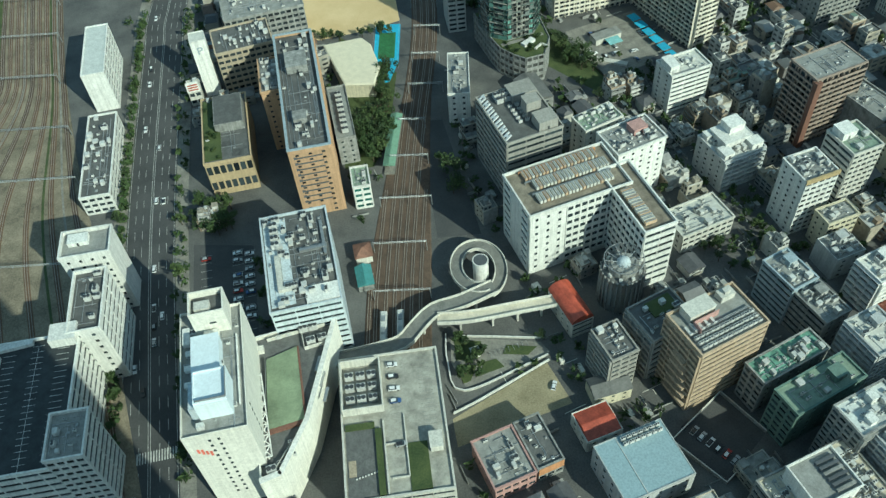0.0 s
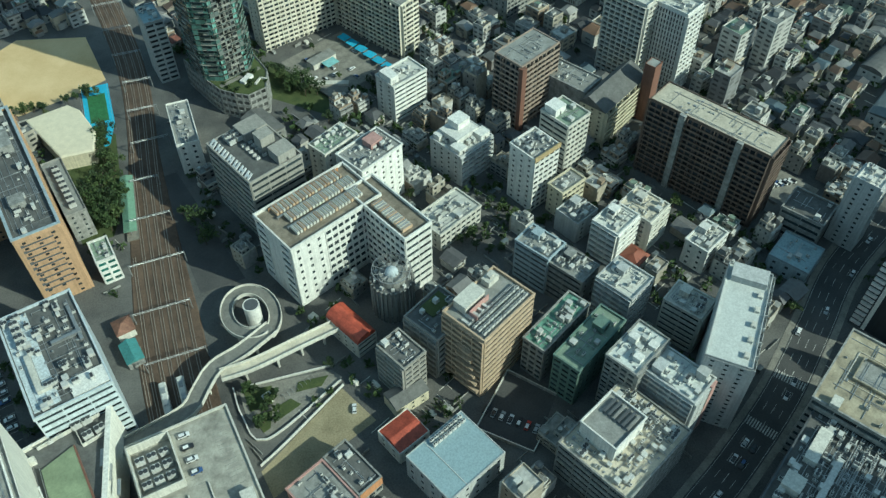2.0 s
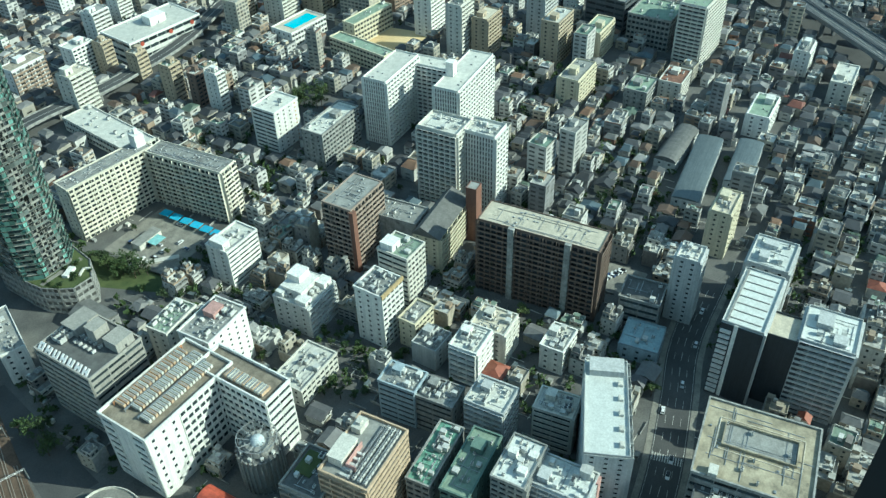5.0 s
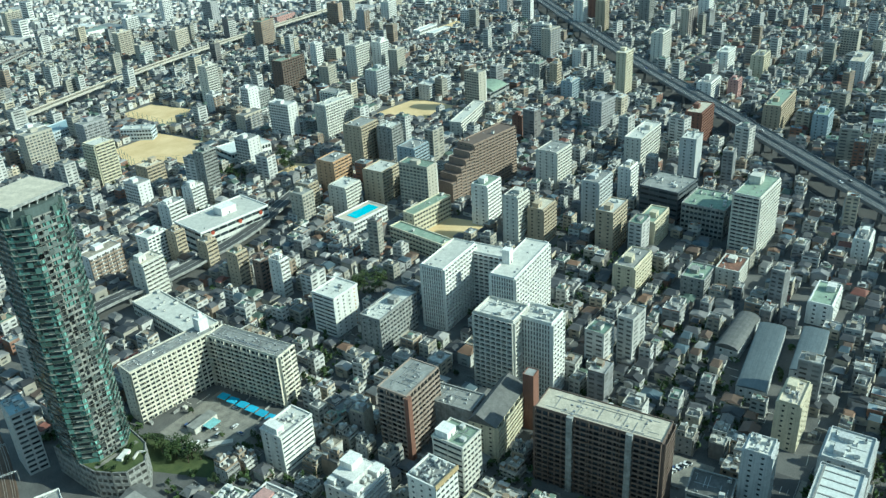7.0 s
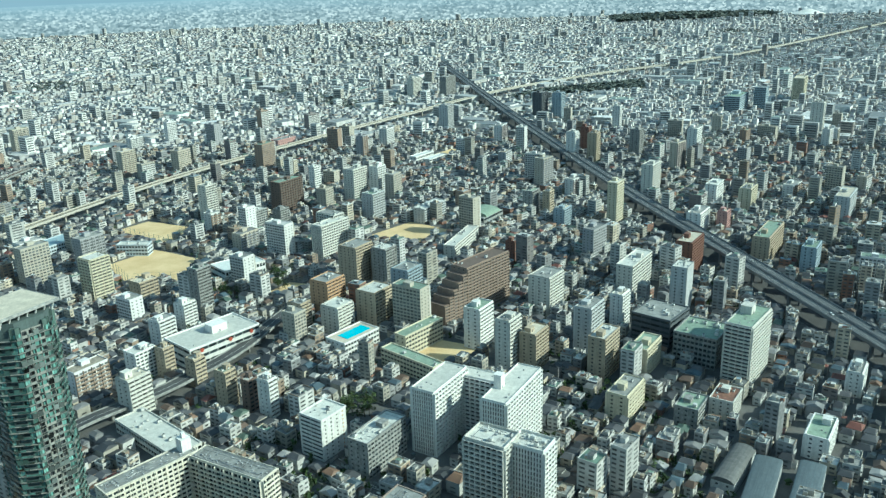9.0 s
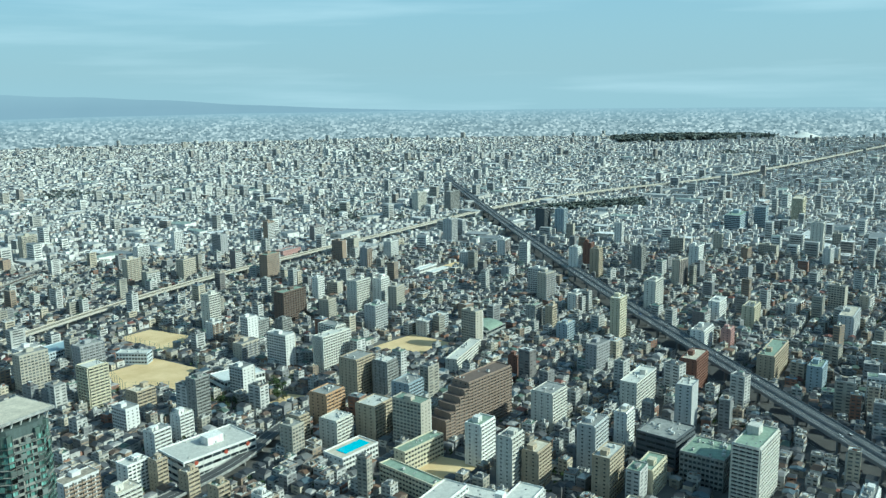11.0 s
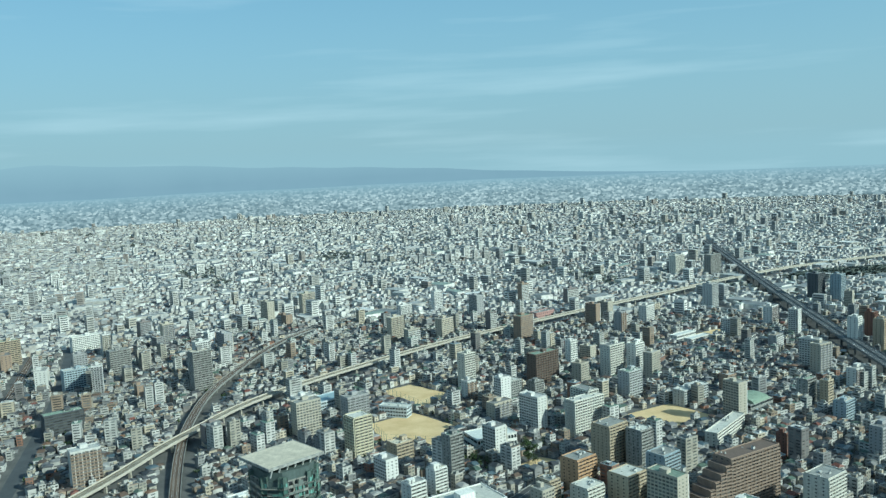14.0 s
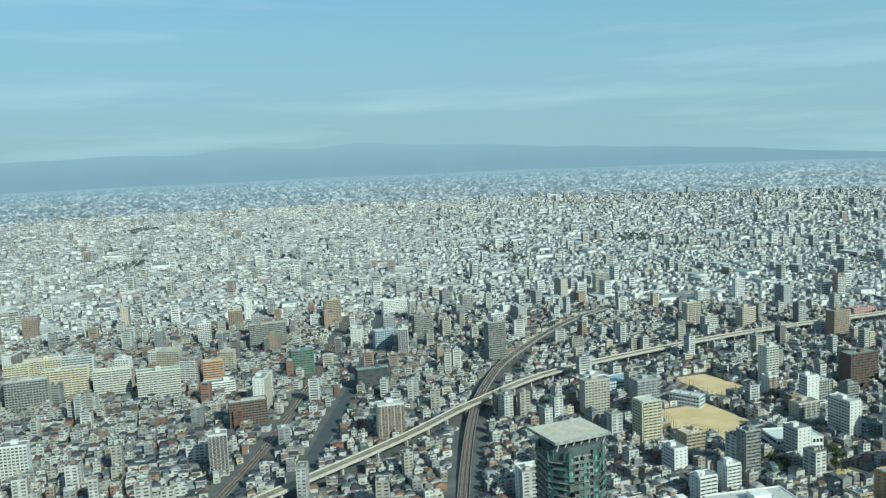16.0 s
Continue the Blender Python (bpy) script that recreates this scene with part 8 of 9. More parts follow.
for i in range(26):
    a, b = rt.random(), rt.random()
    x, y = 96 + 34 * a + 3 * b, 236 - 26 * a + 16 * b
    if all(abs((x - q[0]) * math.cos(radians(q[4])) + (y - q[1]) * math.sin(radians(q[4]))) > q[2] / 2 + 0.6 or abs(-(x - q[0]) * math.sin(radians(q[4])) + (y - q[1]) * math.cos(radians(q[4]))) > q[3] / 2 + 0.6 for q in TAKEN):
        tree(x, y, rt.choice((0, 2, 2)), rt.uniform(0.55, 0.9), rt.uniform(0, 360), 0.0, "leafy tree in the walled office garden", "office garden trees")
        TAKEN.append((x, y, 2.5, 2.5, 0))

# ---------------------------------------------------------------- cars


def car_proto():
    ob = thing("car", pose(0, 0, -50), "parked car with dark windows", "car", "cars")
    body = Shape()
    prof = [(-2.1, 0.35), (2.1, 0.35), (2.15, 0.75), (1.2, 0.92), (-2.0, 0.95), (-2.12, 0.7)]
    k = len(body.v)
    for y in (-0.84, 0.84):
        body.v += [(x, y, z) for x, z in prof]
    n = len(prof)
    for i in range(n):
        j = (i + 1) % n
        body.f.append((k + i, k + j, k + n + j, k + n + i))
    body.f += [tuple(k + i for i in reversed(range(n))), tuple(k + n + i for i in range(n))]
    body.m += [0] * (n + 2)
    part("body", body, CARPAINT, ob)
    part("window_band", Shape().prism([(-1.9, -0.76), (0.95, -0.76), (0.95, 0.76), (-1.9, 0.76)], 0.93, 1.36, 0, [(-1.6, -0.62), (0.35, -0.62), (0.35, 0.62), (-1.6, 0.62)]), GLASS, ob)
    part("roof", Shape().box(-1.58, 0.33, -0.61, 0.61, 1.36, 1.42), CARPAINT, ob)
    for x in (-1.3, 1.35):
        for y in (-0.82, 0.82):
            part("wheel", Shape().prism(circle(0.31, 10), -0.1, 0.1), RUBBER, ob, pose(x, y, 0.31, 90, 0, 0))
    return ob


CAR = car_proto()
cars_done = [0]


def car(x, y, rz, z=0.05):
    m = pose(x, y, z, 0, 0, rz)
    if cars_done[0] == 0:
        CAR.matrix_basis = m
    else:
        copy_thing(CAR, m)
    cars_done[0] += 1


rc = random.Random(5)
for i in range(24):
    k = rc.randrange(6, len(avenue) - 2)
    p, q = avenue[k], avenue[k + 1]
    o = rc.choice((-9.2, -5.7, -2.2, 2.2, 5.7, 9.2))
    t = (q - p).normalized()
    r = Vector((t.y, -t.x, 0))
    c = p + r * o + t * rc.uniform(0, 8)
    car(c.x, c.y, math.degrees(math.atan2(t.y, t.x)) + (180 if o < 0 else 0), 0.055)
for i in range(9):
    for row, (bx, by) in enumerate(((-93, 252), (-87.5, 251), (-107, 250))):
        if rc.random() < 0.8:
            car(bx + i * 0.45, by - i * 4.4, 8 + rc.choice((0, 180)), 0.05)
for i in range(12):
    car(87 + rc.uniform(0, 34), 378 + rc.uniform(-18, 12), 20 + rc.choice((0, 90)), 0.05) if rc.random() < 0.8 else None
for i in range(7):
    car(84 + i * 2.3, 146 - i * 2.6, 40, 0.05)
for i in range(6):
    car(264 + i * 2.4, 198 - i * 0.4, 112, 0.05)
for i in range(11):
    k = rc.randrange(2, len(street) - 3)
    p, q = street[k], street[k + 1]
    t = (q - p).normalized()
    o = rc.choice((-4.8, -1.7, 1.7, 4.8))
    c = p + Vector((t.y, -t.x, 0)) * o
    car(c.x, c.y, math.degrees(math.atan2(t.y, t.x)) + (180 if o > 0 else 0), 0.055)
for i in range(4):
    car(-23.5 + 0.3 * i, 173 - 5.2 * i, 3, 18.14)
car(-21, 140, 10, 18.14)
car(38, 168, 70, 0.05)
for i in range(12):
    k = rc.randrange(10, 60)
    p, q = expressway[k], expressway[k + 1]
    t = (q - p).normalized()
    o = rc.choice((-7.6, -4.2, 4.2, 7.6))
    c = p + Vector((t.y, -t.x, 0)) * o
    car(c.x, c.y, math.degrees(math.atan2(t.y, t.x)) + (180 if o < 0 else 0), 15.06)

# ---------------------------------------------------------------- the town between the landmarks


def free(xy, margin):
    """True where a lot touches no landmark, road, railway or open ground."""
    ok = np.ones(len(xy), bool)
    for x, y, w, d, r in TAKEN:
        a = radians(r)
        dx, dy = xy[:, 0] - x, xy[:, 1] - y
        u, v = dx * math.cos(a) + dy * math.sin(a), -dx * math.sin(a) + dy * math.cos(a)
        ok &= ~((np.abs(u) < w / 2 + margin) & (np.abs(v) < d / 2 + margin))
    for line, half in CORRIDORS:
        best = np.full(len(xy), 1e9)
        for a, b in zip(line, line[1:]):
            e = b - a
            n2 = max(1e-6, float(e @ e))
            if n2 > 4e4:
                continue
            t = np.clip(((xy - a) @ e) / n2, 0, 1)
            best = np.minimum(best, np.hypot(*(xy - a - t[:, None] * e).T))
        ok &= best > half + margin
    for ring in LOTS:
        inside = np.zeros(len(xy), bool)
        n = len(ring)
        near = np.full(len(xy), 1e9)
        for i in range(n):
            a, b = ring[i], ring[(i + 1) % n]
            cond = ((a[1] > xy[:, 1]) != (b[1] > xy[:, 1])) & (xy[:, 0] < (b[0] - a[0]) * (xy[:, 1] - a[1]) / (b[1] - a[1] + 1e-9) + a[0])
            inside ^= cond
            e = b - a
            t = np.clip(((xy - a) @ e) / float(e @ e), 0, 1)
            near = np.minimum(near, np.hypot(*(xy - a - t[:, None] * e).T))
        ok &= ~inside & (near > margin)
    return ok


def lots(r0, r1, az0, az1, lot_w, lot_d, street, per, rot, seed):
    """Lot centres in rows along streets, turned by rot, within a sector round the tower."""
    rs = np.random.RandomState(seed)
    n = int(r1 / min(lot_w, lot_d)) + 2
    iu = np.arange(-n, n)
    pitch_u = lot_w
    us = iu * pitch_u + np.floor(iu / per) * street * 1.2
    pair = np.arange(-n, n)
    vs = pair * lot_d + np.floor(pair / 2) * street
    u, v = np.meshgrid(us, vs)
    row = np.repeat(np.floor(pair / 2).astype(int) + n, len(us))
    u, v = u.ravel() + rs.uniform(0, per * lot_w, 2 * n + 4)[row // 3], v.ravel()
    v = v + 14.0 * np.sin(u / 130.0 + 1.3) + 9.0 * np.sin(u / 57.0)
    a = radians(rot)
    x, y = u * math.cos(a) - v * math.sin(a), u * math.sin(a) + v * math.cos(a)
    x += rs.uniform(-0.5, 0.5, len(x))
    y += rs.uniform(-0.5, 0.5, len(x))
    r, az = np.hypot(x, y), np.degrees(np.arctan2(x, y))
    k = (r > r0) & (r < r1) & (az > az0) & (az < az1)
    return np.stack([x[k], y[k]], 1)


class Town:
    """Joined far buildings: walls, roofs and window strips as real geometry."""

    def __init__(self):
        self.v, self.f, self.m, self.n = [], [], [], 0

    def quads(self, pts, mi):
        """pts: (count, 4, 3)."""
        c = len(pts)
        self.v.append(pts.reshape(-1, 3))
        self.f.append(self.n + np.arange(c * 4).reshape(c, 4))
        self.m.append(np.full(c, mi))
        self.n += c * 4

    def boxes(self, x, y, w, d, h, rot, z0=0.0, wall=0, roof=1):
        ca, sa = np.cos(rot), np.sin(rot)
        cx = np.stack([-w, w, w, -w], 1) / 2
        cy = np.stack([-d, -d, d, d], 1) / 2
        px = x[:, None] + cx * ca[:, None] - cy * sa[:, None]
        py = y[:, None] + cx * sa[:, None] + cy * ca[:, None]
        c = len(x)
        lo = np.stack([px, py, np.broadcast_to(np.asarray(z0, float).reshape(-1, 1), px.shape)], 2)
        hi = np.stack([px, py, np.broadcast_to((z0 + h)[:, None], px.shape)], 2)
        self.v.append(np.concatenate([lo, hi], 1).reshape(-1, 3))
        b = self.n + np.arange(c)[:, None] * 8
        for i in range(4):
            j = (i + 1) % 4
            self.f.append(b + np.array([[i, j, 4 + j, 4 + i]]))
            self.m.append(np.full(c, wall))
        self.f.append(b + np.array([[4, 5, 6, 7]]))
        self.m.append(np.full(c, roof))
        self.n += c * 8

    def gables(self, x, y, w, d, z, rise, rot, over=0.5):
        ca, sa = np.cos(rot), np.sin(rot)
        W, D = w / 2 + over, d / 2 + over
        def at(u, v, zz):
            return np.stack([x + u * ca - v * sa, y + u * sa + v * ca, zz], 1)
        a, b, c, e = at(-W, -D, z), at(W, -D, z), at(W, D, z), at(-W, D, z)
        hip = W * 0.35
        r0, r1 = at(-W + hip, 0 * D, z + rise), at(W - hip, 0 * D, z + rise)
        n = len(x)
        self.v.append(np.stack([a, b, c, e, r0, r1], 1).reshape(-1, 3))
        k = self.n + np.arange(n)[:, None] * 6
        for q in ([0, 1, 5, 4], [2, 3, 4, 5]):
            self.f.append(k + np.array([q]))
            self.m.append(np.full(n, 1))
        for q in ([1, 2, 5, 5], [3, 0, 4, 4]):
            self.f.append(k + np.array([q]))
            self.m.append(np.full(n, 1))
        self.n += n * 6

    def strips(self, x, y, w, d, rot, zc, hh, frac=0.82, out=0.07):
        """A window strip on each of the four faces at height zc."""
        ca, sa = np.cos(rot), np.sin(rot)
        def at(u, v, zz):
            return np.stack([x + u * ca - v * sa, y + u * sa + v * ca, zz], 1)
        for sgn in (-1, 1):
            U, V = w / 2 * frac, sgn * (d / 2 + out)
            self.quads(np.stack([at(-sgn * -U, V, zc - hh), at(sgn * -U, V, zc - hh), at(sgn * -U, V, zc + hh), at(-sgn * -U, V, zc + hh)], 1), 2)
            U, V = sgn * (w / 2 + out), d / 2 * frac
            self.quads(np.stack([at(U, -sgn * V, zc - hh), at(U, sgn * V, zc - hh), at(U, sgn * V, zc + hh), at(U, -sgn * V, zc + hh)], 1), 2)

    def bay_windows(self, x, y, w, d, rot, zc, hh, bays, frac=0.68, out=0.07):
        """Separate windows in bays on each of the four faces at height zc."""
        ca, sa = np.cos(rot), np.sin(rot)
        def at(u, v, zz):
            return np.stack([x + u * ca - v * sa, y + u * sa + v * ca, zz], 1)
        for b in range(bays):
            c = (b + 0.5) / bays - 0.5
            for sgn in (-1, 1):
                U, V, o = w / bays * frac / 2, sgn * (d / 2 + out), c * w
                self.quads(np.stack([at(o + sgn * U, V, zc - hh), at(o - sgn * U, V, zc - hh), at(o - sgn * U, V, zc + hh), at(o + sgn * U, V, zc + hh)], 1), 2)
                U, V, o = sgn * (w / 2 + out), d / bays * frac / 2, c * d
                self.quads(np.stack([at(U, o - sgn * V, zc - hh), at(U, o + sgn * V, zc - hh), at(U, o + sgn * V, zc + hh), at(U, o - sgn * V, zc + hh)], 1), 2)

    def done(self, name, label, category, roof=None, wall=None, flat=None):
        v, m = np.concatenate(self.v), np.concatenate(self.m)
        me = bpy.data.meshes.new(name)
        faces = np.concatenate(self.f)
        tri = faces[:, 2] == faces[:, 3]
        fl = [tuple(q[:3]) if t else tuple(q) for q, t in zip(faces.tolist(), tri)]
        me.from_pydata(v.tolist(), [], fl)
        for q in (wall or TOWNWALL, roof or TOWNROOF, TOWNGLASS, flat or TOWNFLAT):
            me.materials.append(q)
        me.polygons.foreach_set("material_index", m.astype(np.int32))
        me.update()
        return tagged(new(name, me), label, category, "", "stuff")


def patch_rot(xy):
    """Street direction changes by district."""
    k = np.floor(xy[:, 0] / 420) * 7.3 + np.floor(xy[:, 1] / 420) * 3.1
    return np.where(xy[:, 0] < -60, 7.0, 20.0) + np.where(np.hypot(*xy.T) > 700, 9.0 * np.sin(k), 0)


AZ0, AZ1 = -42, 84
TOWERTONE = tones("block_wall", [(0.0, (0.616, 0.607, 0.572)), (0.24, (0.440, 0.405, 0.334)), (0.40, (0.352, 0.352, 0.352)), (0.52, (0.669, 0.660, 0.634)), (0.70, (0.317, 0.238, 0.176)), (0.82, (0.493, 0.440, 0.352)), (0.93, (0.229, 0.202, 0.194))], mottle=0.1)

# near houses and small blocks, each a thing of its own


def house_proto(kind, seed):
    rng = random.Random(seed)
    ob = thing("house", pose(0, 0, -60), "", "house", "town houses")
    if kind == "gable":
        w, d, h = 8.2, 9.4, 5.9
        part("wall", Shape().box(-w / 2, w / 2, -d / 2, d / 2, 0, h), HOUSEWALL, ob)
        s = Shape()
        W, D = w / 2 + 0.5, d / 2 + 0.5
        s.v += [(-W, -D, h), (W, -D, h), (W, D, h), (-W, D, h), (0, -D, h + 2.2), (0, D, h + 2.2), (-W, -D, h - 0.2), (W, -D, h - 0.2), (W, D, h - 0.2), (-W, D, h - 0.2)]
        s.f += [(0, 4, 5, 3), (1, 2, 5, 4), (0, 6, 7, 1, 4), (2, 8, 9, 3, 5), (6, 9, 8, 7), (0, 3, 9, 6), (1, 7, 8, 2)]
        s.m += [0] * 7
        part("roof", s, HOUSEROOF, ob)
        lab, fl = "two-storey house with a pitched tiled roof", 2
    elif kind == "hip":
        w, d, h = 9.0, 8.4, 6.1
        part("wall", Shape().box(-w / 2, w / 2, -d / 2, d / 2, 0, h), HOUSEWALL, ob)
        W, D = w / 2 + 0.6, d / 2 + 0.6
        part("roof", Shape().prism([(-W, -D), (W, -D), (W, D), (-W, D)], h, h + 2.1, 0, [(-1.6, -0.1), (1.6, -0.1), (1.6, 0.1), (-1.6, 0.1)]), HOUSEROOF, ob)
        lab, fl = "two-storey house with a hipped roof", 2
    elif kind == "flat":
        w, d, h = 8.0, 10.0, 9.2
        part("wall", Shape().box(-w / 2, w / 2, -d / 2, d / 2, 0, h), HOUSEWALL, ob)
        part("roof", Shape().box(-w / 2 + 0.25, w / 2 - 0.25, -d / 2 + 0.25, d / 2 - 0.25, h, h + 0.1), FLATROOF, ob)
        part("parapet", Shape().ring(w + 0.1, d + 0.1, 0.25, h - 0.1, h + 0.8), HOUSEWALL, ob)
        part("roof_room", Shape().box(-1.6, 1.6, -1.5, 1.5, 0, 2.5), HOUSEWALL, ob, pose(-1.5, 2.6, h + 0.1))
        lab, fl = "three-storey house with a flat roof", 3
    else:
        w, d, h = 10.0, 12.5, 15.5
        part("wall", Shape().box(-w / 2, w / 2, -d / 2, d / 2, 0, h), HOUSEWALL, ob)
        part("roof", Shape().box(-w / 2 + 0.25, w / 2 - 0.25, -d / 2 + 0.25, d / 2 - 0.25, h, h + 0.1), FLATROOF, ob)
        part("parapet", Shape().ring(w + 0.1, d + 0.1, 0.25, h - 0.1, h + 1.0), HOUSEWALL, ob)
        part("roof_room", Shape().box(-2.2, 2.2, -1.8, 1.8, 0, 3), HOUSEWALL, ob, pose(1.5, 3.2, h + 0.1))
        lab, fl = "five-storey town building with a flat roof", 5
    ob["label"] = lab
    q = h / fl
    if kind == "mid":
        storeys(ob, w, d, 0, h - 0.1, "Yp.p", HOUSEWALL, GLASS, q)
    else:
        win = Shape().box(-0.8, 0.8, -0.08, 0, 0, 1.25).mesh("window", [GLASS])
        sill = Shape().box(-0.9, 0.9, -0.2, 0, -0.08, 0).mesh("window_sill", [HOUSEWALL])
        for k in range(fl):
            for i, u in ((0, -0.24), (0, 0.24), (1, -0.2), (3, 0.15))[:3 if k == fl - 1 else 2]:
                o = part("window", win, None, ob, face_pose(i, w, d, k * q + 1.0) @ pose(u * (w if i % 2 == 0 else d), 0, 0))
        bal = Shape().box(-2.4, 2.4, -1.1, 0, -0.1, 0.05).box(-2.4, 2.4, -1.1, -1.0, 0.05, 1.0)
        part("balcony", bal, HOUSEWALL, ob, face_pose(0, w, d, q))
    if kind != "gable" and kind != "hip":
        for _ in range(1):
            me = unit_mesh(rng.choice(("ac", "tank" if kind != "flat" else "ac")))
            part(me.name.split(".")[0], me, None, ob, pose(rng.uniform(-w / 2 + 2, w / 2 - 2), rng.uniform(-d / 2 + 2.2, -0.6), h + 0.1))
    return ob


def stacked_house(seed):
    """A small town block of stepped masses: terraces, stair head, balconies, roof sheds, tanks and railings."""
    rng = random.Random(seed)
    ob = thing("town_building", pose(0, 0, -60), "", "building", "stepped town buildings")
    w, d, f0, f1 = rng.uniform(7.5, 10.8), rng.uniform(8.5, 12.0), rng.choice((2, 3, 3, 4)), rng.choice((1, 1, 2))
    q = 2.95
    h0, h1 = f0 * q, (f0 + f1) * q
    a, b = w * rng.uniform(0.55, 0.82), d * rng.uniform(0.5, 0.75)
    ux, uy = rng.choice((-1, 1)) * (w - a) / 2 * 0.94, rng.choice((-1, 1)) * (d - b) / 2 * 0.94
    sx, sy = -math.copysign(w / 2 - 1.4, ux), -math.copysign(d / 2 - 1.5, uy)
    wall = Shape().box(-w / 2, w / 2, -d / 2, d / 2, 0, h0).box(ux - a / 2, ux + a / 2, uy - b / 2, uy + b / 2, h0, h1)
    wall.box(sx - 1.3, sx + 1.3, sy - 1.4, sy + 1.4, h0, h0 + 2.6)
    cx, cy = ux + rng.uniform(-0.2, 0.2) * a, uy + rng.uniform(-0.2, 0.2) * b
    wall.box(cx - 1.2, cx + 1.2, cy - 1.4, cy + 1.4, h1, h1 + 2.4)
    part("wall", wall, HOUSEWALL, ob)
    part("roof", Shape().box(-w / 2 + 0.2, w / 2 - 0.2, -d / 2 + 0.2, d / 2 - 0.2, h0, h0 + 0.06).box(ux - a / 2 + 0.2, ux + a / 2 - 0.2, uy - b / 2 + 0.2, uy + b / 2 - 0.2, h1, h1 + 0.06)
         .box(sx - 1.45, sx + 1.45, sy - 1.55, sy + 1.55, h0 + 2.6, h0 + 2.75).box(cx - 1.35, cx + 1.35, cy - 1.55, cy + 1.55, h1 + 2.4, h1 + 2.55), FLATROOF, ob)
    rim = Shape().ring(w + 0.06, d + 0.06, 0.2, h0 - 0.1, h0 + 0.85)
    k = len(rim.v)
    rim.ring(a + 0.06, b + 0.06, 0.18, h1 - 0.1, h1 + 0.7)
    rim.v[k:] = [(x + ux, y + uy, z) for x, y, z in rim.v[k:]]
    part("parapet", rim, HOUSEWALL, ob)
    storeys(ob, w, d, 0, h0 - 0.15, "Yp.g" if seed % 2 else "gpY.", HOUSEWALL, GLASS, q)
    s = Shape()
    for z in [h0 + q * k for k in range(f1)]:
        for u in (-0.28, 0.24):
            for y in (uy - b / 2 - 0.04, uy + b / 2 + 0.04):
                s.box(ux + u * a - 0.75, ux + u * a + 0.75, y - 0.04, y + 0.04, z + 0.9, z + 2.2)
            for x in (ux - a / 2 - 0.04, ux + a / 2 + 0.04):
                s.box(x - 0.04, x + 0.04, uy + u * b - 0.6, uy + u * b + 0.6, z + 0.9, z + 2.2)
    part("upper_windows", s, GLASS, ob)["kind"] = "stuff"
    # balconies with slab, front and side fins
    s = Shape()
    for k in range(1, f0):
        s.box(-w * 0.42, w * 0.42, -d / 2 - 1.5, -d / 2 - 1.1, k * q - 0.12, k * q + 1.05)
        s.box(-w * 0.42, w * 0.42, -d / 2 - 1.1, -d / 2, k * q - 0.12, k * q + 0.02)
    part("balcony", s, HOUSEWALL, ob)
    # sheds, clothes frames and railings on the terrace
    s = Shape()
    for _ in range(rng.randint(2, 4)):
        x, y = rng.uniform(-w / 2 + 1, w / 2 - 1), rng.uniform(-d / 2 + 1, d / 2 - 1)
        if abs(x - ux) < a / 2 + 0.8 and abs(y - uy) < b / 2 + 0.8:
            continue
        s.box(x - 0.7, x + 0.7, y - 0.5, y + 0.5, h0 + 0.06, h0 + rng.uniform(0.8, 1.9), rng.choice((0, 0, 3)))
    for _ in range(rng.randint(3, 6)):
        x, y = rng.uniform(ux - a / 2 + 0.6, ux + a / 2 - 0.6), rng.uniform(uy - b / 2 + 0.6, uy + b / 2 - 0.6)
        s.box(x - 0.42, x + 0.42, y - 0.3, y + 0.3, h1 + 0.06, h1 + rng.uniform(0.5, 1.3), rng.choice((0, 0, 1, 2)))
    tx, ty = ux - 0.3 * a, uy + 0.25 * b
    s.prism(circle(0.75, 10, tx, ty), h1 + 0.5, h1 + 2.1, 0)
    s.box(tx - 0.5, tx + 0.5, ty - 0.5, ty + 0.5, h1 + 0.06, h1 + 0.5, 1)
    for x in (-w / 2 + 0.15, w / 2 - 0.15):
        s.box(x - 0.03, x + 0.03, -d / 2 + 0.2, d / 2 - 0.2, h0 + 1.25, h0 + 1.31, 2)
    s.tube((cx, cy, h1 + 2.5), (cx, cy, h1 + 5.0), 0.05, 2, 4).tube((cx - 0.7, cy, h1 + 4.4), (cx + 0.7, cy, h1 + 4.4), 0.03, 2, 4)
    part("roof_plant", s, [ACWHITE, DARKSTEEL, STEEL, ROOF_SLATE], ob)["kind"] = "stuff"
    ob["label"] = ("narrow" if w < 9 else "broad") + " stepped town building with terraces and a roof tank"
    return ob


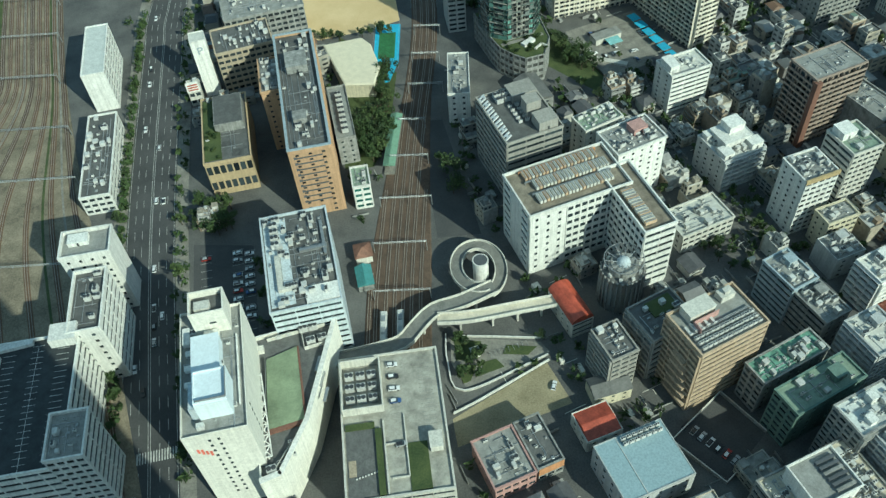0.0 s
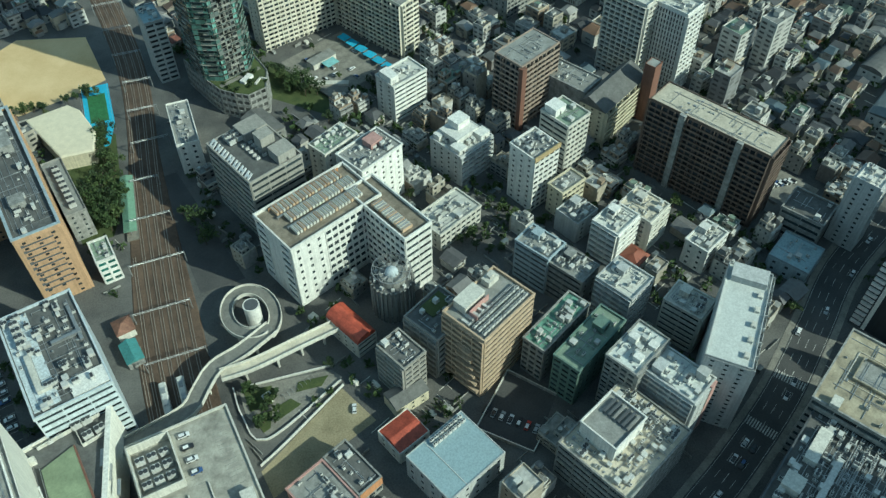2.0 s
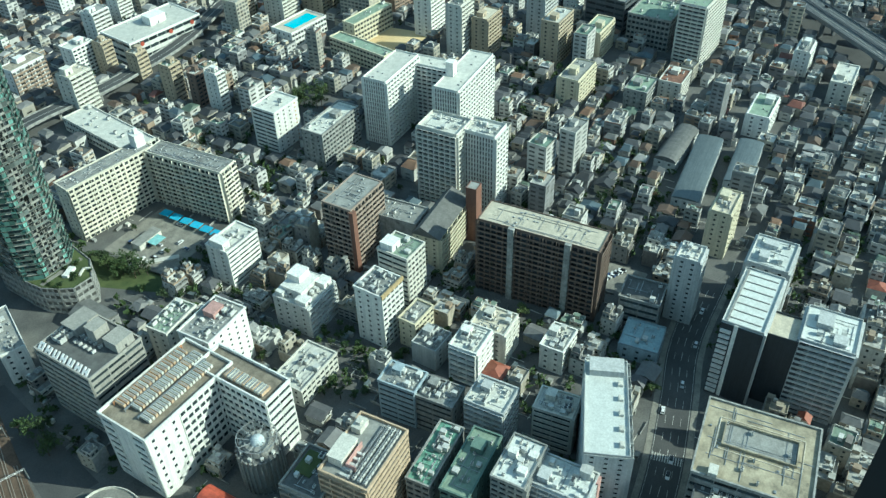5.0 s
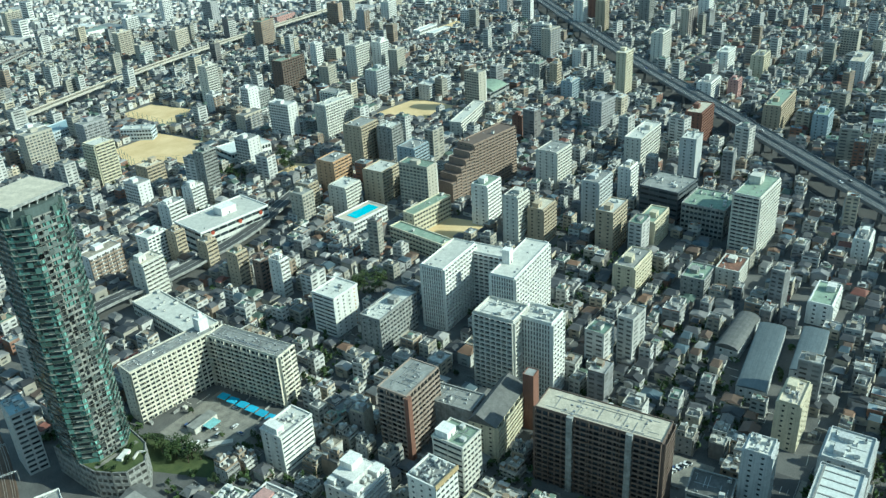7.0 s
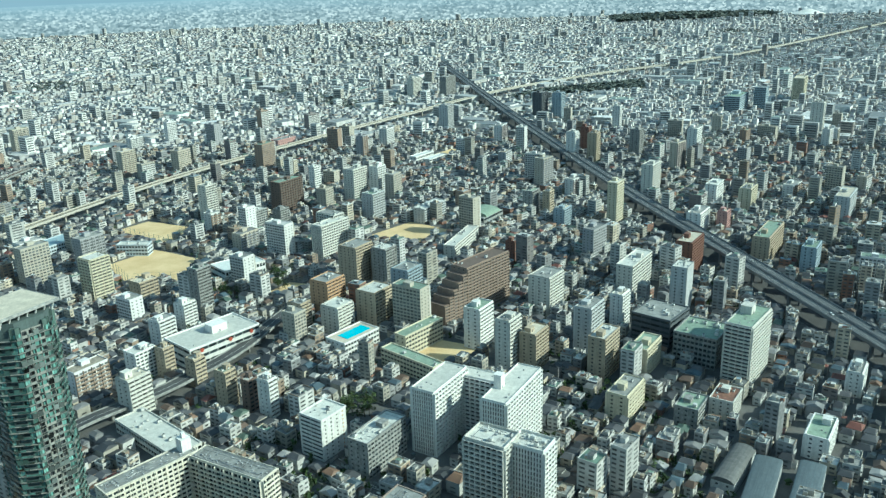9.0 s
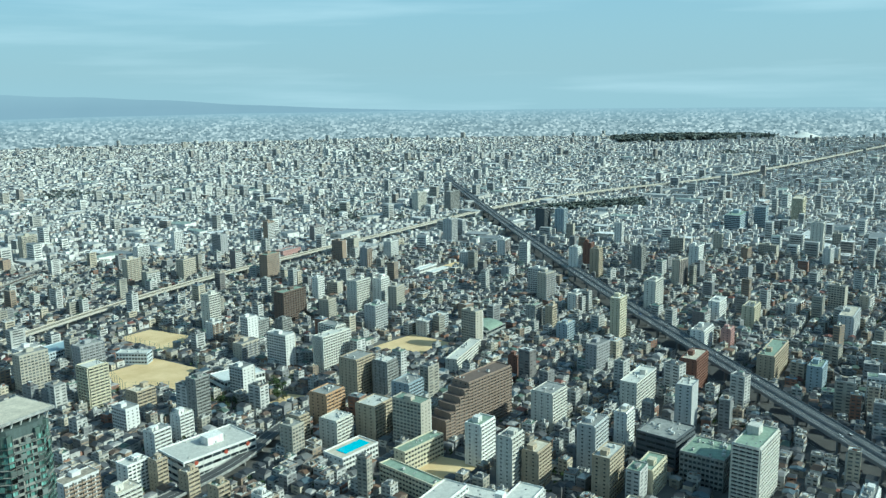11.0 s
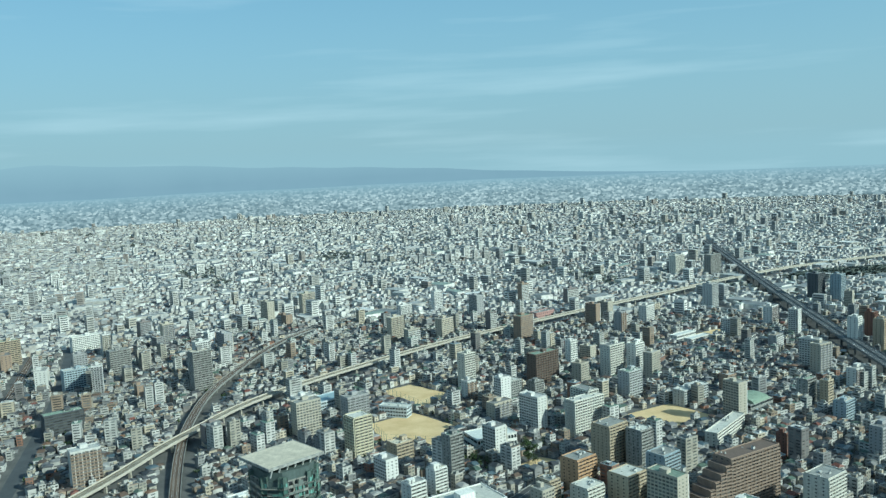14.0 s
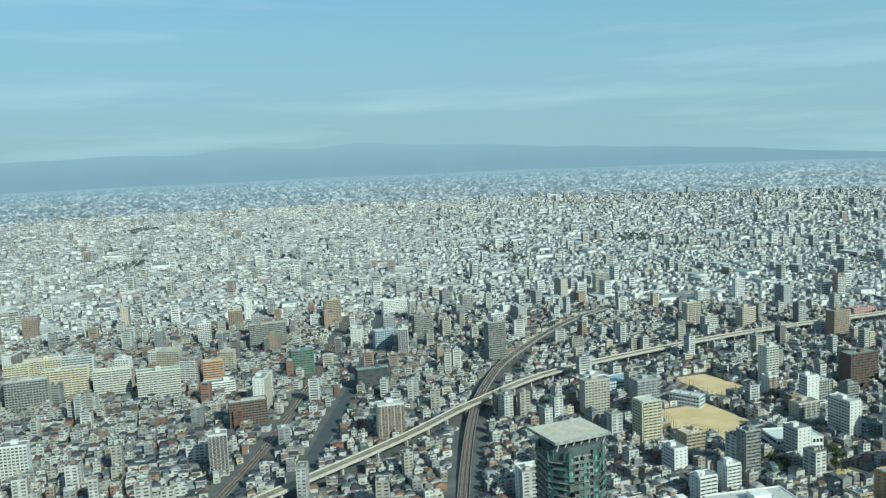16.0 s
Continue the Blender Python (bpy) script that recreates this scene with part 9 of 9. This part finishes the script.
def wing_house(seed):
    """A two-storey house with a lower wing, tiled roofs and a veranda."""
    rng = random.Random(seed)
    ob = thing("house", pose(0, 0, -60), ("tiled" if seed % 2 else "slate-roofed") + " two-storey house with a lower side wing", "house", "town houses")
    w, d, h = rng.uniform(6.4, 7.8), rng.uniform(7.0, 8.6), rng.uniform(5.4, 6.2)
    w2, d2, h2 = rng.uniform(3.6, 4.6), d * rng.uniform(0.55, 0.8), rng.uniform(3.0, 3.8)
    x2 = w / 2 + w2 / 2 - 0.4
    part("wall", Shape().box(-w / 2, w / 2, -d / 2, d / 2, 0, h).box(x2 - w2 / 2, x2 + w2 / 2, -d2 / 2 - 0.6, d2 / 2 - 0.6, 0, h2), HOUSEWALL, ob)
    W, D = w / 2 + 0.5, d / 2 + 0.5
    part("roof", Shape().prism([(-W, -D), (W, -D), (W, D), (-W, D)], h, h + 2.0, 0, [(-0.12, -D + 1.6), (0.12, -D + 1.6), (0.12, D - 1.6), (-0.12, D - 1.6)])
         .prism([(-0.2, -D + 1.5), (0.2, -D + 1.5), (0.2, D - 1.5), (-0.2, D - 1.5)], h + 1.95, h + 2.15), HOUSEROOF, ob)
    W, D = w2 / 2 + 0.35, d2 / 2 + 0.4
    part("wing_roof", Shape().prism([(x2 - W, -D - 0.6), (x2 + W, -D - 0.6), (x2 + W, D - 0.6), (x2 - W, D - 0.6)], h2, h2 + 1.1, 0,
         [(x2 - W + 0.2, -0.7), (x2 + W - 0.9, -0.7), (x2 + W - 0.9, -0.5), (x2 - W + 0.2, -0.5)]), HOUSEROOF, ob)
    win = Shape().box(-0.8, 0.8, -0.08, 0, 0, 1.25).mesh("window", [GLASS])
    for k in range(2):
        for i, u in ((0, -0.22), (0, 0.24), (3, 0.1)):
            part("window", win, None, ob, face_pose(i, w, d, k * 2.8 + 0.9) @ pose(u * (w if i % 2 == 0 else d), 0, 0))
    part("balcony", Shape().box(-2.2, 2.2, -1.0, 0, -0.1, 0.05).box(-2.2, 2.2, -1.0, -0.92, 0.05, 0.95), HOUSEWALL, ob, face_pose(0, w, d, 2.75))
    part("garden_wall", Shape().box(-w / 2 - 0.8, w / 2 + 3.6, -0.07, 0.07, 0, 1.5), GREY, ob, pose(0, -d / 2 - 1.5, 0))
    return ob


PROTOS = {k: [house_proto(k, 5)] for k in ("gable", "hip", "flat", "mid")}
PROTOS["stacked"] = [stacked_house(k) for k in range(21, 30)]
PROTOS["wing"] = [wing_house(k) for k in range(41, 46)]
placed = set()
near = lots(60, 400, -34, 80, 10.2, 11.2, 4.6, 7, 20, 11)
near = near[free(near, 4.9)]
order = np.argsort(np.hypot(near[:, 0], near[:, 1]))
near = near[order]
rn = random.Random(9)
count = 0
leftover = []
for x, y in near:
    az = math.degrees(math.atan2(x, y))
    if count >= 230 or az < -30:
        leftover.append((x, y))
        continue
    r = rn.random()
    kind = "gable" if r < 0.12 else "hip" if r < 0.20 else "wing" if r < 0.40 else "flat" if r < 0.50 else "mid" if r < 0.56 else "stacked"
    if kind == "mid" and not free(np.array([(x, y)]), 7.5)[0]:
        kind = "stacked"
    proto = rn.choice(PROTOS[kind])
    sx, sy, sz = rn.uniform(0.8, 1.08), rn.uniform(0.8, 1.06), rn.uniform(0.85, 1.12)
    turn = rn.choice((0, 90, 180, 270) if kind in ("gable", "hip", "wing", "flat") else (0, 0, 90, 180, 270))
    m = pose(x + rn.uniform(-0.6, 0.6), y + rn.uniform(-0.6, 0.6), 0, 0, 0, (20 if x > -60 else 7) + turn + rn.uniform(-3, 3)) @ Matrix.Diagonal((sx, sy, sz, 1))
    if proto.name not in placed:
        proto.matrix_basis = m
        placed.add(proto.name)
    else:
        copy_thing(proto, m)
    count += 1
leftover = np.array(leftover) if leftover else np.zeros((0, 2))

# the middle distance
mid = lots(400, 1500, -37, 77, 8.9, 10.2, 3.9, 7, 20, 12)
mid = np.concatenate([leftover, mid[free(mid, 5.2)]])
rs = np.random.RandomState(4)
n = len(mid)
rot = np.radians(patch_rot(mid)) + np.radians(rs.uniform(-6, 6, n)) + rs.choice([0, math.pi / 2], n)
cls = rs.random_sample(n)
cluster = np.array([noise.noise(Vector((x / 160, y / 160, 2.0))) for x, y in mid])
skip = cls > 0.968
low = (cls < 0.66 - 0.3 * cluster) & ~skip
w, d = rs.uniform(4.6, 9.2, n), rs.uniform(5.6, 10.8, n)
h = rs.choice([3.4, 5.6, 6.0, 6.4, 8.6], n, p=[0.12, 0.3, 0.25, 0.2, 0.13]) + rs.uniform(-0.4, 0.6, n)
mid = mid + rs.uniform(-1.5, 1.5, mid.shape)
dist = np.hypot(*mid.T)
town = Town()
i = low
X, Y, A = mid[i, 0], mid[i, 1], rot[i]
town.boxes(X, Y, w[i], d[i], h[i], A)
town.gables(X, Y, w[i], d[i], h[i], rs.uniform(1.0, 2.3, i.sum()), A, 0.4)
for zc in (1.6, 4.4):
    k = (h[i] > zc + 0.9) & ((dist[i] < 950) | (zc > 2))
    town.strips(X[k], Y[k], w[i][k], d[i][k], A[k], np.full(k.sum(), zc), 0.55, 0.4)
# lower wings with roofs of their own, verandas and carports
off = rs.uniform(0.38, 0.62, n) * rs.choice([-1, 1], n)
side = rs.uniform(-0.22, 0.22, n)
wx, wy = X + off[i] * w[i] * np.cos(A) - side[i] * d[i] * np.sin(A), Y + off[i] * w[i] * np.sin(A) + side[i] * d[i] * np.cos(A)
wh = h[i] * rs.uniform(0.42, 0.8, i.sum())
k = rs.random_sample(i.sum()) < 0.6
town.boxes(wx[k], wy[k], (w[i] * 0.6)[k], (d[i] * 0.5)[k], wh[k], A[k])
town.gables(wx[k], wy[k], (w[i] * 0.6)[k], (d[i] * 0.5)[k], wh[k], rs.uniform(0.6, 1.3, k.sum()), A[k] + 0.0, 0.3)
k = ~k
town.boxes(wx[k], wy[k], (w[i] * 0.5)[k], (d[i] * 0.5)[k], (wh * 0.75)[k], A[k], roof=3)
i = ~low & ~skip
fl = np.where(cls[i] > 0.945, rs.randint(6, 12, i.sum()), rs.randint(2, 5, i.sum()))
hh = fl * 2.95 + 0.6
ww, dd = w[i] * np.where(fl > 5, 1.35, 1.08), d[i] * np.where(fl > 5, 1.5, 1.08)
X, Y, A, c = mid[i, 0], mid[i, 1], rot[i], i.sum()
town.boxes(X, Y, ww, dd, hh, A, roof=3)
town.boxes(X + rs.uniform(-1, 1, c), Y + rs.uniform(-1, 1, c), ww * 0.35, dd * 0.3, rs.uniform(1.5, 3.2, c), A, hh, roof=3)
for k in range(11):
    j = (fl > k) & (dist[i] < 950)
    if j.any():
        town.bay_windows(X[j], Y[j], ww[j], dd[j], A[j], np.full(j.sum(), 1.75 + 2.95 * k), 0.62, 2, 0.6)
    j = (fl > k) & (dist[i] >= 950)
    if j.any():
        town.strips(X[j], Y[j], ww[j], dd[j], A[j], np.full(j.sum(), 1.75 + 2.95 * k), 0.62, 0.7)
# stair heads, tanks and roof boxes
for _ in range(2):
    town.boxes(X + rs.uniform(-0.33, 0.33, c) * ww, Y + rs.uniform(-0.33, 0.33, c) * dd, rs.uniform(0.9, 2.6, c), rs.uniform(0.9, 2.2, c), rs.uniform(0.7, 2.2, c), A, hh, roof=3)
# setback storeys and outside stairs beside the walls
j = rs.random_sample(c) < 0.5
town.boxes((X + 0.5 * ww * np.cos(A))[j], (Y + 0.5 * ww * np.sin(A))[j], ww[j] * 0.3, dd[j] * 0.5, (hh * rs.uniform(0.4, 0.95, c))[j], A[j], roof=3)
# parapet kerbs on the nearer flat roofs
j = dist[i] < 800
for u, v, a, b in ((0, 0.49, 1.0, 0.02), (0, -0.49, 1.0, 0.02), (0.49, 0, 0.02, 0.96), (-0.49, 0, 0.02, 0.96)):
    town.boxes((X + u * ww * np.cos(A) - v * dd * np.sin(A))[j], (Y + u * ww * np.sin(A) + v * dd * np.cos(A))[j], np.maximum(ww * a, 0.2)[j], np.maximum(dd * b, 0.2)[j], np.full(j.sum(), 0.75), A[j], hh[j], roof=0)
# balcony fronts on the sunny side of the nearer blocks
for k in range(1, 4):
    j = (fl > k) & (dist[i] < 800) & (rs.random_sample(c) < 0.6)
    town.boxes((X + 0.54 * dd * np.sin(A))[j], (Y - 0.54 * dd * np.cos(A))[j], (ww * 0.86)[j], np.full(j.sum(), 0.9), np.full(j.sum(), 1.05), A[j], np.full(j.sum(), 2.95 * k), roof=0)
town.done("town_houses", "dense low town houses and small blocks", "houses")

# apartment towers scattered through the middle distance
tow = lots(480, 1600, AZ0, AZ1, 62, 74, 6, 3, 20, 31)
tow += np.random.RandomState(2).uniform(-26, 26, tow.shape)
TAKEN.append((468, 690, 105, 100, 0))       # low houses only in front of the school field
tow = tow[free(tow, 12)]
rs = np.random.RandomState(8)
tow = tow[rs.random_sample(len(tow)) < 0.34]
n = len(tow)
fl = rs.randint(7, 15, n)
w, d = rs.uniform(12, 30, n), rs.uniform(11, 15, n)
rot = np.radians(patch_rot(tow) + rs.choice([0, 0, 90], n))
hh = fl * 2.95 + 0.8
for q in range(n):
    W, D, F, T = float(w[q]), float(d[q]), int(fl[q]), float(hh[q])
    kind = "tall" if F > 11 else "long" if W > 22 else "slim" if W < 15 else "plain"
    ob = thing("apartment_block", pose(float(tow[q, 0]), float(tow[q, 1]), 0, 0, 0, math.degrees(rot[q])), kind + " apartment block with balconies among the houses", "apartment block", "distant apartment blocks")
    open_side = q % 3
    part("wall", Shape().box(-W / 2, W / 2, -D / 2, D / 2, 0, T).box(-W * 0.12, W * 0.13, 0, D * 0.4, T, T + 3.5).ring(W + 0.1, D + 0.1, 0.3, T - 0.1, T + 0.9), TOWERTONE, ob)
    part("roof", Shape().box(-W / 2 + 0.3, W / 2 - 0.3, -D / 2 + 0.3, D / 2 - 0.3, T, T + 0.1), FLATROOF, ob)
    s = Shape()
    nb, ne = max(2, round(W / 3.4)), max(2, round(D / 5.0))
    for k in range(F):
        z0 = 0.9 + 2.95 * k
        for sgn in (-1, 1):
            for b in range(nb):
                c = ((b + 0.5) / nb - 0.5) * W
                u = 0.36 * W / nb
                i0 = len(s.v)
                y = sgn * (D / 2 + 0.06)
                s.v += [(c - u, y, z0), (c + u, y, z0), (c + u, y, z0 + 1.6), (c - u, y, z0 + 1.6)]
                s.f.append((i0, i0 + 1, i0 + 2, i0 + 3) if sgn < 0 else (i0 + 3, i0 + 2, i0 + 1, i0))
                s.m.append(0)
            for b in range(ne):
                c = ((b + 0.5) / ne - 0.5) * D
                i0 = len(s.v)
                x = sgn * (W / 2 + 0.06)
                s.v += [(x, c - 0.7, z0), (x, c + 0.7, z0), (x, c + 0.7, z0 + 1.1), (x, c - 0.7, z0 + 1.1)]
                s.f.append((i0, i0 + 1, i0 + 2, i0 + 3) if sgn > 0 else (i0 + 3, i0 + 2, i0 + 1, i0))
                s.m.append(0)
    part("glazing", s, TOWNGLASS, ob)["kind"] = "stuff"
    if open_side:
        s = Shape()
        for k in range(1, F):
            z0 = 2.95 * k
            s.box(-W / 2, W / 2, -D / 2 - 1.1, -D / 2 - 0.98, z0, z0 + 1.15).box(-W / 2, W / 2, -D / 2 - 1.1, -D / 2, z0 - 0.12, z0 + 0.02)
        for b in range(0, nb + 1, 2):
            c = (b / nb - 0.5) * W
            s.box(c - 0.1, c + 0.1, -D / 2 - 1.0, -D / 2, 0, T - 0.3)
        part("balcony_front", s, TOWERTONE, ob)["kind"] = "stuff"

# the far town, finer where it is nearer
rs = np.random.RandomState(14)
groves = []


def far_band(r0, r1, lot_w, lot_d, street, grow, label, seed):
    far = lots(r0, r1, -35, 73, lot_w, lot_d, street, 6, 24, seed)
    far = far[free(far, 6)]
    district = np.array([noise.noise(Vector((x / 330, y / 330, 4.0))) for x, y in far])
    wood = np.array([noise.noise(Vector((x / 210, y / 330, 15.0))) for x, y in far])
    keep = rs.random_sample(len(far)) < np.where(wood > 0.5, 0.4, 0.80 + 0.2 * district)
    groves.append(far[wood > 0.47][::2])
    far, district = far[keep], district[keep]
    n = len(far)
    far = far + rs.uniform(-1.6, 1.6, far.shape)
    rot = np.radians(patch_rot(far) + rs.uniform(-5, 5, n)) + rs.choice([0, math.pi / 2], n)
    cls = rs.random_sample(n)
    w, d = rs.uniform(4.6, 9.8, n) * grow, rs.uniform(5.6, 11.0, n) * grow
    tall = 0.989 - 0.03 * np.clip(district, 0, 1)
    h = np.where(cls < 0.84, rs.uniform(3.6, 7.6, n), np.where(cls < tall, rs.uniform(8, 13, n), rs.uniform(16, 38, n)))
    slab = cls > tall
    w, d = np.where(slab, rs.uniform(9, 24, n), w), np.where(slab, rs.uniform(9, 15, n), d)
    shed = rs.random_sample(n) < 0.011
    w, d, h = np.where(shed, rs.uniform(26, 62, n), w), np.where(shed, rs.uniform(16, 34, n), d), np.where(shed, rs.uniform(8.5, 13, n), h)
    town = Town()
    i = (cls < 0.56) & ~shed
    town.boxes(far[i, 0], far[i, 1], w[i], d[i], h[i], rot[i])
    town.gables(far[i, 0], far[i, 1], w[i], d[i], h[i], rs.uniform(1.0, 2.2, i.sum()), rot[i], 0.3)
    i = ~i
    town.boxes(far[i, 0], far[i, 1], w[i], d[i], h[i], rot[i], roof=3)
    i = slab & ~shed
    for k in range(9):
        j = i & (h > 4 * k + 4)
        if j.any():
            town.strips(far[j, 0], far[j, 1], w[j], d[j], rot[j], np.full(j.sum(), 2.2 + 4.0 * k), 1.0, 0.8)
    town.done("far_town", label, "town", HAZEROOF, HAZEWALL, HAZEFLAT)


far_band(1480, 2700, 10.6, 11.6, 4.2, 1.0, "far sea of houses and blocks paled for haze", 13)
far_band(2690, 4840, 16.5, 18.0, 6.0, 1.6, "farthest houses and blocks towards the horizon, paled for haze", 17)
groves = np.concatenate(groves)
# wooded patches in the far town, their leaf colour paled for haze
verts, faces = [], []
for x, y in groves[:3000]:
    for _ in range(5):
        c = np.array([x, y, 0.0]) + rs.normal(size=3) * (5, 5, 0) + (0, 0, rs.uniform(3, 8))
        e = rs.normal(size=(2, 3)) * (3.2, 3.2, 1.6)
        k = len(verts)
        verts += [tuple(c - e[0]), tuple(c + e[1]), tuple(c + e[0]), tuple(c - e[1])]
        faces.append((k, k + 1, k + 2, k + 3))
for ring, count, size, top in (([(1380, 1470), (1640, 1410), (1560, 1330), (1240, 1440)], 900, 3.6, 11), ([(3400, 3150), (4100, 2900), (4000, 2550), (3200, 2900)], 2600, 9.0, 22)):
    c0, c1, c2, c3 = [np.array(q, float) for q in ring]
    for _ in range(count):
        u, v = rs.random_sample(2)
        xy = (c0 * (1 - u) + c1 * u) * (1 - v) + (c3 * (1 - u) + c2 * u) * v
        for _ in range(4):
            c = np.array([xy[0], xy[1], 0.0]) + rs.normal(size=3) * (size, size, 0) + (0, 0, rs.uniform(0.35, 1.0) * top)
            e = rs.normal(size=(2, 3)) * (size * 0.8, size * 0.8, size * 0.4)
            q = len(verts)
            verts += [tuple(c - e[0]), tuple(c + e[1]), tuple(c + e[0]), tuple(c - e[1])]
            faces.append((q, q + 1, q + 2, q + 3))
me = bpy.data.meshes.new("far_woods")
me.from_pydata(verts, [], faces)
me.materials.append(HAZELEAF)
tagged(new("far_woods", me), "wooded patches among far houses, paled for haze", "woods", "", "stuff")

# bushes and garden trees between the houses
rs = np.random.RandomState(23)
spots = np.concatenate([rs.uniform((-170, 120), (420, 460), (5200, 2)), rs.uniform((-700, 380), (1250, 1350), (7000, 2))])
rr, az = np.hypot(*spots.T), np.degrees(np.arctan2(spots[:, 0], spots[:, 1]))
spots = spots[(rr > 120) & (rr < 1450) & (az > AZ0) & (az < AZ1)]
spots = spots[free(spots, 1.5)]
grove = np.array([noise.noise(Vector((x / 70, y / 70, 9.0))) for x, y in spots])
spots = spots[grove > -0.05][:4200]
side = [(p.x + o + rs.uniform(-0.6, 0.6), p.y + rs.uniform(-5, 5)) for p in avenue for o, c in ((-13.0, 4), (13.0, 1), (16.0, 1)) for _ in range(c)]
spots = np.concatenate([spots, np.array(side)])
n = len(spots)
verts, faces = [], []
for x, y in spots:
    hgt, rad = rs.uniform(2.5, 6.5), rs.uniform(1.0, 2.6)
    for _ in range(16):
        dv = rs.normal(size=3)
        dv /= np.linalg.norm(dv)
        c = np.array([x, y, hgt * 0.62]) + dv * (rad, rad, hgt * 0.38) * rs.uniform(0.6, 1.0)
        e = rs.normal(size=(2, 3)) * 0.62
        k = len(verts)
        verts += [tuple(c - e[0]), tuple(c + e[1]), tuple(c + e[0]), tuple(c - e[1])]
        faces.append((k, k + 1, k + 2, k + 3))
me = bpy.data.meshes.new("garden_shrubs")
me.from_pydata(verts, [], faces)
me.materials.append(LEAF)
tagged(new("garden_shrubs", me), "small garden trees and shrubs between the houses", "shrubs", "", "stuff")

# low walls, fences, kerbs and sheds between the lots
rs = np.random.RandomState(31)
spots = rs.uniform((-60, 60), (420, 440), (5200, 2))
rr = np.hypot(*spots.T)
spots = spots[(rr > 70) & (rr < 460)]
spots = spots[free(spots, 2.2)][:1500]
s = Shape()
for x, y in spots:
    a = radians((20 if x > -30 else 7) + rs.choice((0, 90)) + rs.uniform(-4, 4))
    kind = rs.random_sample()
    if kind < 0.5:
        hl, ht, z1, mi = rs.uniform(1.5, 4.5), 0.09, rs.uniform(0.9, 1.9), 0
    elif kind < 0.75:
        hl, ht, z1, mi = rs.uniform(1.5, 5.0), 0.12, 0.14, 1
    else:
        hl, ht, z1, mi = rs.uniform(0.8, 2.2), rs.uniform(0.7, 1.5), rs.uniform(1.6, 2.6), rs.choice((0, 1, 2))
    ca, sa = math.cos(a), math.sin(a)
    s.prism([(x + u * ca - v * sa, y + u * sa + v * ca) for u, v in ((-hl, -ht), (hl, -ht), (hl, ht), (-hl, ht))], 0, z1, int(mi))
tagged(new("garden_walls", s.mesh("garden_walls", [GREY, OFFWHITE, ROOF_SLATE])), "low walls, kerbs and sheds between the lots", "walls", "", "stuff")
